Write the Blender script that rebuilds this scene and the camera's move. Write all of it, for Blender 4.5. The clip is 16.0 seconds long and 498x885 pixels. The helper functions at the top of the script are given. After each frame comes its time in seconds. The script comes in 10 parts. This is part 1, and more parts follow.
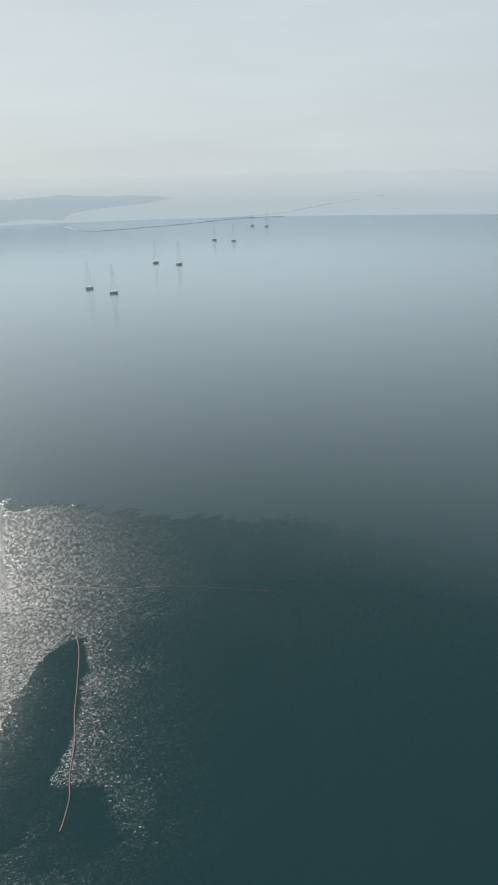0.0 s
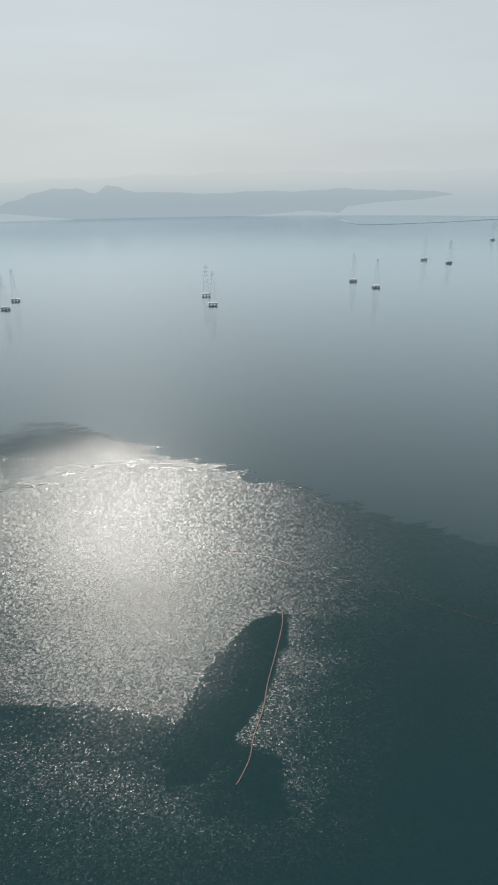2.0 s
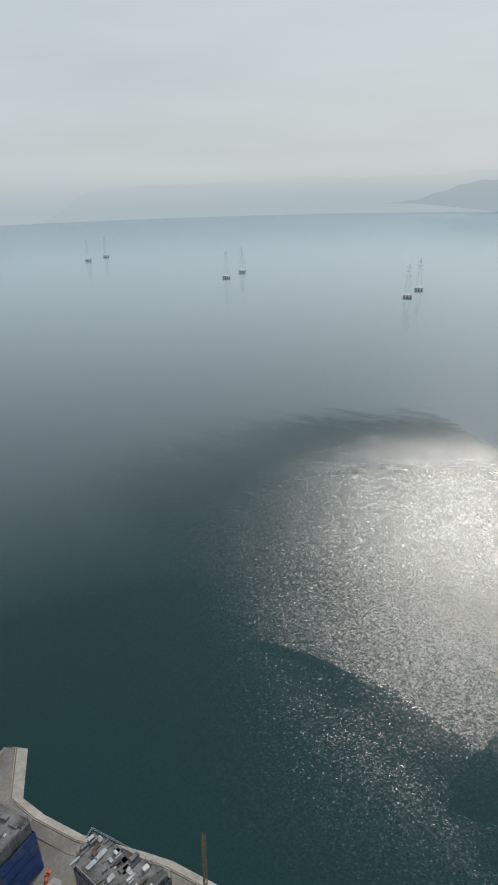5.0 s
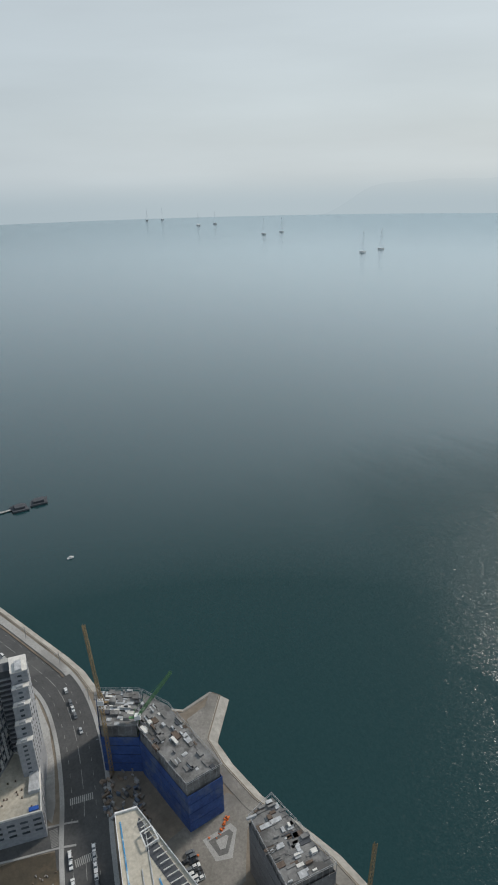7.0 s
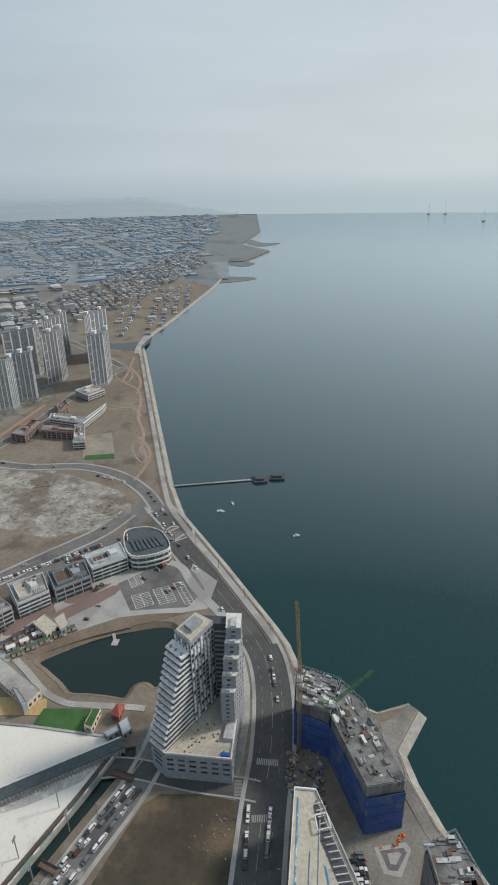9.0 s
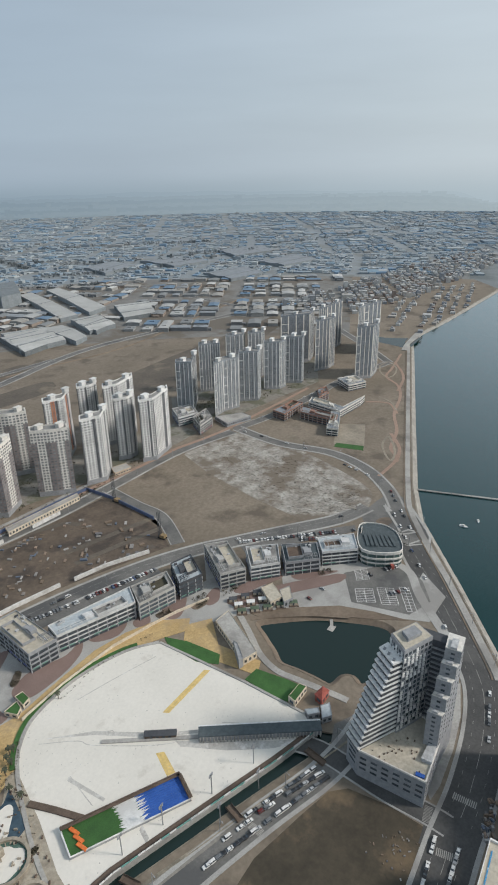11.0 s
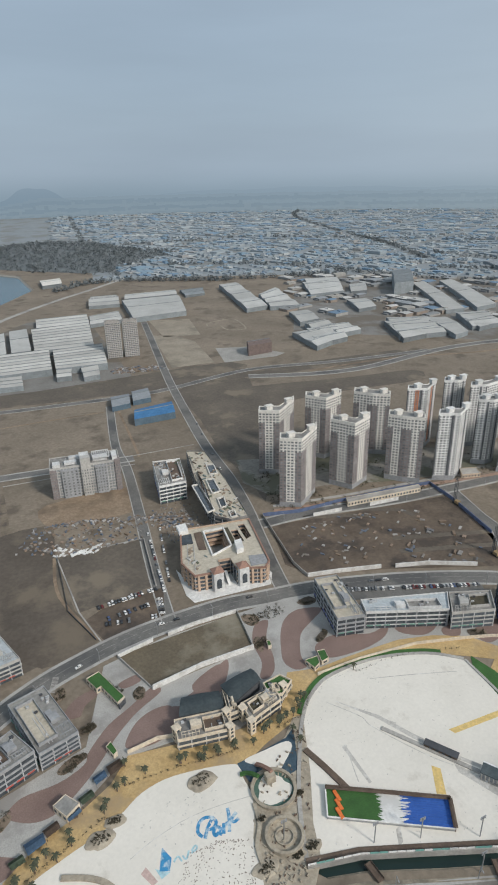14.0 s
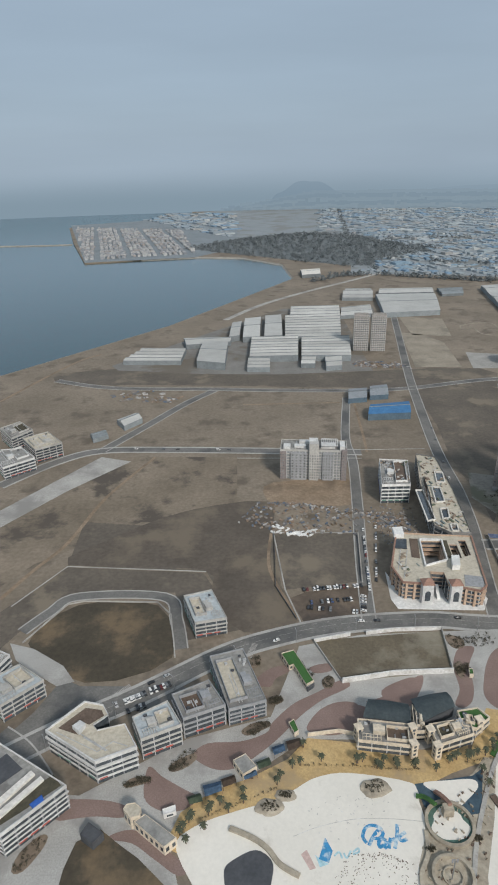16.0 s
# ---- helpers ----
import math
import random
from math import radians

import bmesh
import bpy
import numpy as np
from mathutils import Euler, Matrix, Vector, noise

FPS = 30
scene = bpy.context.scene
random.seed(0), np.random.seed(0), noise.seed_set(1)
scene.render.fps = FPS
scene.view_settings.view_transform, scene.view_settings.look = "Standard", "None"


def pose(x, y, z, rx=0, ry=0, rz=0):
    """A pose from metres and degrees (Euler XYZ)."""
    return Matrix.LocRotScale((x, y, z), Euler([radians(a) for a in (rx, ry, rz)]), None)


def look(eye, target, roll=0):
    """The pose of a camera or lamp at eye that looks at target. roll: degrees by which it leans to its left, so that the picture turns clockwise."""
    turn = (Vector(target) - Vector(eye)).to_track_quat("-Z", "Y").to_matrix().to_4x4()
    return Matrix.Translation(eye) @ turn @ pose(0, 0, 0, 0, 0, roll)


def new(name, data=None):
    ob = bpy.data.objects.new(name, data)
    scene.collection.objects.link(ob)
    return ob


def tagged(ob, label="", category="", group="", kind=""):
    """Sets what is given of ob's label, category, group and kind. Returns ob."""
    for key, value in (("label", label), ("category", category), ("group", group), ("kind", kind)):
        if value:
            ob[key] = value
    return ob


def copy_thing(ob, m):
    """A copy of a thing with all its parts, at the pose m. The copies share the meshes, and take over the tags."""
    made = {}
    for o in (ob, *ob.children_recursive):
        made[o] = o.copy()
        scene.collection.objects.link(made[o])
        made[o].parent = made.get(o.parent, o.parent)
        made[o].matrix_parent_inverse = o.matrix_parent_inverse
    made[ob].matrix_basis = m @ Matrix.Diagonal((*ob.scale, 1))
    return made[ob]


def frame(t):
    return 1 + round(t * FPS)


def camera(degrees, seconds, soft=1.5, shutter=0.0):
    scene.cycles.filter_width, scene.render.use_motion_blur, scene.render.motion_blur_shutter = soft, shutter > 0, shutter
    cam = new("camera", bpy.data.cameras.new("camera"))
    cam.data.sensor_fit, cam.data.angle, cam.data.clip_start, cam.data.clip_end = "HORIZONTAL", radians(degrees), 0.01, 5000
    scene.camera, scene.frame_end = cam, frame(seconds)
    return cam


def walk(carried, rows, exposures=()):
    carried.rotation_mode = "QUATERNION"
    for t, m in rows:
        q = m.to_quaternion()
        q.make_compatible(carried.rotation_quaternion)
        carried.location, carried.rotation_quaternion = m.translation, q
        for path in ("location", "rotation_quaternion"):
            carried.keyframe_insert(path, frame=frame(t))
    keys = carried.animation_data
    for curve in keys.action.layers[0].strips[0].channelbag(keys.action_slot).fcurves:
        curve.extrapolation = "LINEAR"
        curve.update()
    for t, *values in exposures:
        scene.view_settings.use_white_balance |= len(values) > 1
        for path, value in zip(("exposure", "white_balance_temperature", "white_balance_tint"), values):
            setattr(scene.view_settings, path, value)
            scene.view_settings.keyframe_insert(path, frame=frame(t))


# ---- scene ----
from mathutils.geometry import tessellate_polygon

# ---- camera: hovers high over the shore and turns to its left ----
EYE = (0, 0, 300)


def aim(heading, pitch, roll):
    return pose(*EYE, 90 + pitch, 0, heading) @ pose(0, 0, 0, 0, 0, roll)


cam = camera(43.98, 16.0, soft=1.9)
PATH = [
    (0.0, aim(-11.26, -23.61, -1.33)),
    (0.5, aim(-5.39, -23.60, -1.16)),
    (1.0, aim(0.48, -23.59, -0.97)),
    (1.5, aim(6.37, -23.63, -0.82)),
    (2.0, aim(12.24, -23.70, -0.68)),
    (2.5, aim(18.15, -23.74, -0.58)),
    (3.0, aim(24.03, -23.81, -0.43)),
    (3.2, aim(26.39, -23.85, -0.57)),
    (3.9, aim(34.78, -23.85, -0.83)),
    (4.6, aim(43.32, -23.77, -1.40)),
    (5.3, aim(51.85, -23.70, -1.64)),
    (5.5, aim(54.24, -23.71, -1.49)),
    (6.0, aim(60.44, -23.68, -1.29)),
    (6.5, aim(66.33, -23.69, -1.38)),
    (7.0, aim(72.35, -23.69, -1.40)),
    (7.5, aim(78.35, -23.71, -1.33)),
    (8.0, aim(84.37, -23.71, -1.38)),
    (8.2, aim(86.87, -23.75, -1.35)),
    (8.9, aim(95.29, -23.80, -1.23)),
    (9.6, aim(103.73, -23.84, -1.02)),
    (10.3, aim(112.51, -23.85, -0.96)),
    (10.5, aim(115.08, -23.88, -0.99)),
    (11.0, aim(121.57, -23.90, -1.03)),
    (11.5, aim(127.53, -23.91, -1.05)),
    (12.0, aim(133.30, -23.95, -1.07)),
    (12.5, aim(139.07, -23.97, -1.13)),
    (13.0, aim(144.88, -23.98, -1.13)),
    (13.5, aim(150.65, -24.02, -1.17)),
    (14.0, aim(156.43, -24.04, -1.27)),
    (14.5, aim(162.21, -24.05, -1.29)),
    (15.0, aim(167.97, -24.05, -1.32)),
    (15.5, aim(173.70, -24.07, -1.26)),
    (16.0, aim(179.49, -24.10, -1.28)),
]
walk(cam, PATH, [(0.0, 0.0), (1.0, -0.03), (3.0, -0.17), (4.5, -0.17), (6.0, -0.12), (8.0, -0.02), (10.5, 0.04), (16.0, 0.03)])

# ---- daylight: hazy sky and a warm sun ----
SUN_HEADING, SUN_HEIGHT = 25.0, 37.0
world = bpy.data.worlds.new("world")
scene.world = world
world.use_nodes = True
wn, wl = world.node_tree.nodes, world.node_tree.links
wn.clear()
w_out = wn.new("ShaderNodeOutputWorld")
w_bg = wn.new("ShaderNodeBackground")
w_sky = wn.new("ShaderNodeTexSky")
w_sky.sky_type, w_sky.sun_disc = "NISHITA", False
w_sky.sun_elevation, w_sky.sun_rotation = radians(SUN_HEIGHT), radians(-SUN_HEADING)
w_sky.air_density, w_sky.dust_density, w_sky.ozone_density, w_sky.altitude = 1.2, 2.0, 3.0, 0
w_co = wn.new("ShaderNodeTexCoord")
w_sep = wn.new("ShaderNodeSeparateXYZ")
w_max = wn.new("ShaderNodeMath")
w_max.operation, w_max.inputs[1].default_value = "MAXIMUM", 0.03
w_com = wn.new("ShaderNodeCombineXYZ")
wl.new(w_co.outputs["Generated"], w_sep.inputs[0])
wl.new(w_sep.outputs[0], w_com.inputs[0])
wl.new(w_sep.outputs[1], w_com.inputs[1])
wl.new(w_sep.outputs[2], w_max.inputs[0])
wl.new(w_max.outputs[0], w_com.inputs[2])
wl.new(w_com.outputs[0], w_sky.inputs[0])
# thin high cloud and haze: pale towards the sun, blue-grey away from it
w_dot = wn.new("ShaderNodeVectorMath")
w_dot.operation = "DOT_PRODUCT"
w_dot.inputs[1].default_value = (-math.sin(radians(SUN_HEADING)), math.cos(radians(SUN_HEADING)), 0)
wl.new(w_co.outputs["Generated"], w_dot.inputs[0])
w_rng = wn.new("ShaderNodeMapRange")
w_rng.interpolation_type = "SMOOTHSTEP"
w_rng.inputs["From Min"].default_value, w_rng.inputs["From Max"].default_value = -0.75, 0.75
wl.new(w_dot.outputs["Value"], w_rng.inputs["Value"])
w_veil = wn.new("ShaderNodeMix")
w_veil.data_type = "RGBA"
w_veil.inputs["A"].default_value, w_veil.inputs["B"].default_value = (3.8, 4.8, 5.9, 1), (6.8, 7.6, 8.0, 1)
wl.new(w_rng.outputs["Result"], w_veil.inputs["Factor"])
w_cl = wn.new("ShaderNodeTexNoise")
w_cl.inputs["Scale"].default_value, w_cl.inputs["Detail"].default_value = 2.2, 4.0
w_map = wn.new("ShaderNodeMapping")
w_map.inputs["Scale"].default_value = (1, 1, 7)
wl.new(w_co.outputs["Generated"], w_map.inputs[0])
wl.new(w_map.outputs[0], w_cl.inputs["Vector"])
w_cr = wn.new("ShaderNodeMapRange")
w_cr.inputs["To Min"].default_value, w_cr.inputs["To Max"].default_value = 0.88, 1.12
wl.new(w_cl.outputs["Fac"], w_cr.inputs["Value"])
w_mul = wn.new("ShaderNodeMix")
w_mul.data_type, w_mul.blend_type = "RGBA", "MULTIPLY"
w_mul.inputs["Factor"].default_value = 1.0
wl.new(w_veil.outputs["Result"], w_mul.inputs["A"])
wl.new(w_cr.outputs["Result"], w_mul.inputs["B"])
w_high = wn.new("ShaderNodeMapRange")
w_high.interpolation_type = "SMOOTHSTEP"
w_high.inputs["From Min"].default_value, w_high.inputs["From Max"].default_value = 0.42, 0.85
w_high.inputs["To Min"].default_value, w_high.inputs["To Max"].default_value = 1.0, 0.85
wl.new(w_sep.outputs[2], w_high.inputs["Value"])
w_top = wn.new("ShaderNodeMix")
w_top.data_type, w_top.blend_type = "RGBA", "MULTIPLY"
w_top.inputs["Factor"].default_value = 1.0
wl.new(w_mul.outputs["Result"], w_top.inputs["A"])
wl.new(w_high.outputs["Result"], w_top.inputs["B"])
w_mix = wn.new("ShaderNodeMix")
w_mix.data_type = "RGBA"
w_mix.inputs["Factor"].default_value = 0.9
wl.new(w_sky.outputs[0], w_mix.inputs["A"])
wl.new(w_top.outputs["Result"], w_mix.inputs["B"])
wl.new(w_mix.outputs["Result"], w_bg.inputs["Color"])
w_bg.inputs["Strength"].default_value = 0.09
wl.new(w_bg.outputs[0], w_out.inputs[0])

sun = new("sun", bpy.data.lights.new("sun", "SUN"))
sun.data.energy, sun.data.angle, sun.data.color = 2.6, radians(9.0), (1.0, 0.925, 0.84)
h, e = radians(SUN_HEADING), radians(SUN_HEIGHT)
sun_way = Vector((-math.sin(h) * math.cos(e), math.cos(h) * math.cos(e), math.sin(e)))
sun.matrix_world = look(sun_way * 500, (0, 0, 0))


# ---- materials ----
def ramp_between(nt, fac, a, b):
    mix = nt.nodes.new("ShaderNodeMix")
    mix.data_type = "RGBA"
    mix.inputs["A"].default_value, mix.inputs["B"].default_value = (*a, 1), (*b, 1)
    nt.links.new(fac, mix.inputs["Factor"])
    return mix


def grain(nt, scale, detail=4.0, rough=0.6, stretch=None, lo=0.3, hi=0.7, warp=0.0):
    """Noise over the world, in features per metre, spread to 0..1."""
    n, l = nt.nodes, nt.links
    co = n.new("ShaderNodeNewGeometry")
    vec = co.outputs["Position"]
    if stretch:
        mp = n.new("ShaderNodeMapping")
        mp.vector_type = "TEXTURE"
        mp.inputs["Scale"].default_value = [1 / v for v in stretch[:3]]
        mp.inputs["Rotation"].default_value = (0, 0, radians(stretch[3]))
        l.new(vec, mp.inputs[0])
        vec = mp.outputs[0]
    t = n.new("ShaderNodeTexNoise")
    t.inputs["Scale"].default_value, t.inputs["Detail"].default_value = scale, detail
    t.inputs["Roughness"].default_value, t.inputs["Distortion"].default_value = rough, warp
    l.new(vec, t.inputs["Vector"])
    r = n.new("ShaderNodeMapRange")
    r.inputs["From Min"].default_value, r.inputs["From Max"].default_value = lo, hi
    l.new(t.outputs["Fac"], r.inputs["Value"])
    return r.outputs["Result"]


def surface(name, dark, light, rough=0.85, large=0.02, small=0.6, bump=0.3, metal=0.0, spread=0.0, third=None, third_scale=0.006, third_lo=0.5, third_hi=0.62, mottle=0.5):
    """A worn surface: two scales of noise between two colours, an optional third colour in stains, fine relief.
    spread: how far each object (or loose piece) differs in brightness."""
    m = bpy.data.materials.new(name)
    m.use_nodes = True
    nt = m.node_tree
    p = nt.nodes["Principled BSDF"]
    mix = ramp_between(nt, grain(nt, large), dark, light)
    fine = nt.nodes.new("ShaderNodeMix")
    fine.data_type, fine.blend_type = "RGBA", "MULTIPLY"
    fine.inputs["Factor"].default_value = mottle
    g2 = grain(nt, small, 3.0)
    pale = ramp_between(nt, g2, (0.62, 0.62, 0.62), (1.25, 1.25, 1.25))
    nt.links.new(mix.outputs["Result"], fine.inputs["A"])
    nt.links.new(pale.outputs["Result"], fine.inputs["B"])
    last = fine.outputs["Result"]
    if third:
        mx = nt.nodes.new("ShaderNodeMix")
        mx.data_type = "RGBA"
        mx.inputs["B"].default_value = (*third, 1)
        nt.links.new(grain(nt, third_scale, 6.0, 0.65, lo=third_lo, hi=third_hi), mx.inputs["Factor"])
        nt.links.new(last, mx.inputs["A"])
        last = mx.outputs["Result"]
    if spread:
        info = nt.nodes.new("ShaderNodeObjectInfo")
        geo = nt.nodes.new("ShaderNodeNewGeometry")
        add = nt.nodes.new("ShaderNodeMath")
        add.operation = "ADD"
        fr = nt.nodes.new("ShaderNodeMath")
        fr.operation = "FRACT"
        nt.links.new(info.outputs["Random"], add.inputs[0])
        nt.links.new(geo.outputs["Random Per Island"], add.inputs[1])
        nt.links.new(add.outputs[0], fr.inputs[0])
        hsv = nt.nodes.new("ShaderNodeHueSaturation")
        rg = nt.nodes.new("ShaderNodeMapRange")
        rg.inputs["To Min"].default_value, rg.inputs["To Max"].default_value = 1 - spread, 1 + spread
        nt.links.new(fr.outputs[0], rg.inputs["Value"])
        nt.links.new(rg.outputs["Result"], hsv.inputs["Value"])
        nt.links.new(last, hsv.inputs["Color"])
        last = hsv.outputs["Color"]
    nt.links.new(last, p.inputs["Base Color"])
    p.inputs["Roughness"].default_value, p.inputs["Metallic"].default_value = rough, metal
    if bump:
        b = nt.nodes.new("ShaderNodeBump")
        b.inputs["Strength"].default_value, b.inputs["Distance"].default_value = bump, 0.15
        nt.links.new(g2, b.inputs["Height"])
        nt.links.new(b.outputs[0], p.inputs["Normal"])
    return m


def many(name, colours, rough=0.8, metal=0.0):
    """One material whose loose pieces each take one of some paint colours, with dirt."""
    m = bpy.data.materials.new(name)
    m.use_nodes = True
    nt = m.node_tree
    p = nt.nodes["Principled BSDF"]
    geo = nt.nodes.new("ShaderNodeNewGeometry")
    cr = nt.nodes.new("ShaderNodeValToRGB")
    cr.color_ramp.interpolation = "CONSTANT"
    el = cr.color_ramp.elements
    while len(el) < len(colours):
        el.new(0.5)
    for i, c in enumerate(colours):
        el[i].position, el[i].color = i / len(colours), (*c, 1)
    nt.links.new(geo.outputs["Random Per Island"], cr.inputs[0])
    fine = nt.nodes.new("ShaderNodeMix")
    fine.data_type, fine.blend_type = "RGBA", "MULTIPLY"
    fine.inputs["Factor"].default_value = 0.6
    pale = ramp_between(nt, grain(nt, 0.25, 4.0), (0.6, 0.6, 0.6), (1.2, 1.2, 1.2))
    nt.links.new(cr.outputs[0], fine.inputs["A"])
    nt.links.new(pale.outputs["Result"], fine.inputs["B"])
    nt.links.new(fine.outputs["Result"], p.inputs["Base Color"])
    p.inputs["Roughness"].default_value, p.inputs["Metallic"].default_value = rough, metal
    return m


def sea(name, deep, pale, slick):
    """Water: dark body colour under a gloss of many small facets, whose tilt grows where the wind ruffles it."""
    m = bpy.data.materials.new(name)
    m.use_nodes = True
    nt = m.node_tree
    out = nt.nodes["Material Output"]
    p = nt.nodes["Principled BSDF"]
    p.inputs["IOR"].default_value = 1.33
    p.inputs["Roughness"].default_value = 0.14
    mix = ramp_between(nt, grain(nt, 0.0016, 3.0), deep, pale)
    nt.links.new(mix.outputs["Result"], p.inputs["Base Color"])
    if not slick:
        bp = nt.nodes.new("ShaderNodeBump")
        bp.inputs["Strength"].default_value, bp.inputs["Distance"].default_value = 0.4, 0.03
        nt.links.new(grain(nt, 1.7, 3.0, 0.6, (0.7, 1.3, 1, 24), 0.2, 0.8), bp.inputs["Height"])
        nt.links.new(bp.outputs[0], p.inputs["Normal"])
        return m
    geo = nt.nodes.new("ShaderNodeNewGeometry")

    def calc(kind, x, y, z=None):
        c = nt.nodes.new("ShaderNodeMath")
        c.operation = kind
        for k, v in enumerate((x, y) if z is None else (x, y, z)):
            if isinstance(v, (int, float)):
                c.inputs[k].default_value = v
            else:
                nt.links.new(v, c.inputs[k])
        return c.outputs[0]

    def vec(kind, x, y):
        c = nt.nodes.new("ShaderNodeVectorMath")
        c.operation = kind
        for k, v in enumerate((x, y)):
            if isinstance(v, tuple):
                c.inputs[k].default_value = v
            elif v is not None:
                nt.links.new(v, c.inputs["Scale" if kind == "SCALE" and k == 1 else k])
        return c

    def placed(cx, cy, rx, ry, turn=0.0):
        mp = nt.nodes.new("ShaderNodeMapping")
        mp.vector_type = "TEXTURE"
        mp.inputs["Location"].default_value = (cx, cy, 0)
        mp.inputs["Rotation"].default_value = (0, 0, radians(turn))
        mp.inputs["Scale"].default_value = (rx, ry, 1e6)
        nt.links.new(geo.outputs["Position"], mp.inputs[0])
        return mp.outputs[0]

    def patch(*where):
        return vec("LENGTH", placed(*where), None).outputs["Value"]

    def span(value, a, b):
        r = nt.nodes.new("ShaderNodeMapRange")
        r.interpolation_type = "SMOOTHSTEP"
        r.inputs["From Min"].default_value, r.inputs["From Max"].default_value = min(a, b), max(a, b)
        r.inputs["To Min"].default_value, r.inputs["To Max"].default_value = (0.0, 1.0) if a < b else (1.0, 0.0)
        nt.links.new(value, r.inputs["Value"])
        return r.outputs["Result"]

    # where the wind lies on the water: up to a long slick offshore, but not in the lee by the boom
    fray = grain(nt, 0.022, 7.0, 0.68, (0.5, 1.7, 1, 22), 0.2, 0.8, 0.5)
    fine = grain(nt, 0.11, 6.0, 0.7, (0.5, 1.6, 1, 22), 0.2, 0.8, 0.4)
    ragged = calc("ADD", fray, calc("MULTIPLY", fine, 0.5))
    reach = vec("DOT_PRODUCT", geo.outputs["Position"], (0.367, 0.93, 0)).outputs["Value"]
    near_shore = span(calc("MULTIPLY_ADD", ragged, 64.0, reach), 546, 538)
    round_here = span(calc("MULTIPLY_ADD", ragged, 120.0, patch(0, 0, 1, 1)), 1000, 720)
    gusts = span(calc("MULTIPLY_ADD", ragged, 60.0, patch(-185, 372, 1, 1, 0)), 520, 230)
    ruffled = calc("MULTIPLY", calc("MULTIPLY", near_shore, round_here), gusts)
    lee_boom = span(calc("MULTIPLY_ADD", ragged, 0.4, patch(-75, 288, 21, 78, -12)), 1.36, 1.28)
    lee_edge = span(calc("MULTIPLY_ADD", ragged, 0.3, patch(-150, 206, 128, 50, 6)), 1.26, 1.18)
    inner = vec("DOT_PRODUCT", geo.outputs["Position"], (0.1, 0.995, 0)).outputs["Value"]
    lee_near = calc("MULTIPLY", lee_edge, span(calc("MULTIPLY_ADD", ragged, 40.0, inner), 195, 255))
    feather = span(calc("MULTIPLY_ADD", ragged, 0.9, patch(20, 292, 72, 120, 4)), 1.75, 1.15)
    calm = calc("MAXIMUM", lee_boom, calc("MULTIPLY", lee_near, 0.92))
    calm = calc("MAXIMUM", calm, calc("MULTIPLY", feather, calc("MULTIPLY_ADD", fray, -0.6, 0.7)))
    calm = calc("MAXIMUM", calm, calc("MULTIPLY", span(calc("MULTIPLY_ADD", ragged, 30.0, inner), 265, 190), 0.5))
    wind = calc("MULTIPLY", ruffled, calc("SUBTRACT", 1.0, calm))
    # the facets: three sizes of wavelet, steeper across the sun's line than along it
    def wavelets(sizes):
        total = None
        for size, turn in zip(sizes, (15, 25, 33)):
            mp = nt.nodes.new("ShaderNodeMapping")
            mp.vector_type = "TEXTURE"
            mp.inputs["Scale"].default_value = (1.25 / size, 0.9 / size, 1.0)
            mp.inputs["Rotation"].default_value = (0, 0, radians(turn))
            nt.links.new(geo.outputs["Position"], mp.inputs[0])
            cell = nt.nodes.new("ShaderNodeTexVoronoi")
            cell.voronoi_dimensions = "2D"
            cell.inputs["Scale"].default_value = 1.0
            nt.links.new(mp.outputs[0], cell.inputs["Vector"])
            total = cell.outputs["Color"] if total is None else vec("ADD", total, cell.outputs["Color"]).outputs[0]
        return total

    tilt = vec("MULTIPLY", vec("SUBTRACT", wavelets((1.1, 1.9, 3.4)), (1.5, 1.5, 1.5)).outputs[0], (0.2, 0.125, 0.0))
    tilt = vec("SCALE", tilt.outputs[0], calc("MULTIPLY_ADD", wind, 0.7, 0.3))
    turned = nt.nodes.new("ShaderNodeVectorRotate")
    turned.rotation_type = "Z_AXIS"
    turned.inputs["Angle"].default_value = radians(SUN_HEADING)
    nt.links.new(tilt.outputs[0], turned.inputs["Vector"])
    facet = vec("NORMALIZE", vec("ADD", turned.outputs[0], (0.0, 0.0, 1.0)).outputs[0], None).outputs[0]
    nt.links.new(facet, p.inputs["Normal"])
    gloss = calc("MULTIPLY_ADD", wind, 0.16, 0.12)
    nt.links.new(gloss, p.inputs["Roughness"])
    p.inputs["Specular IOR Level"].default_value = 0.42
    # seen flat, the water mirrors the pale sky, boosted to stand in for haze
    both = nt.nodes.new("ShaderNodeMixShader")
    film = nt.nodes.new("ShaderNodeBsdfGlossy")
    film.inputs["Color"].default_value = (0.87, 0.955, 1.0, 1)
    film.inputs["Roughness"].default_value = 0.12
    nt.links.new(facet, film.inputs["Normal"])
    fr = nt.nodes.new("ShaderNodeFresnel")
    fr.inputs["IOR"].default_value = 1.33
    q = nt.nodes.new("ShaderNodeMapRange")
    q.inputs["From Min"].default_value, q.inputs["From Max"].default_value = 0.04, 0.5
    nt.links.new(fr.outputs[0], q.inputs["Value"])
    # sky reflection is weakened by bearing away from the sun, a painted falloff
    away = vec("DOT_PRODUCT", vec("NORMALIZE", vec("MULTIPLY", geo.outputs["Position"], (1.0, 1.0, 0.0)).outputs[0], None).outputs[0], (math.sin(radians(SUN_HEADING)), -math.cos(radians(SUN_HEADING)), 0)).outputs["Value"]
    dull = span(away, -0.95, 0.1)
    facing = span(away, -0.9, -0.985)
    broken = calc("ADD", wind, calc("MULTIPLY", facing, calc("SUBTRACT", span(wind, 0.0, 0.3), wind)))
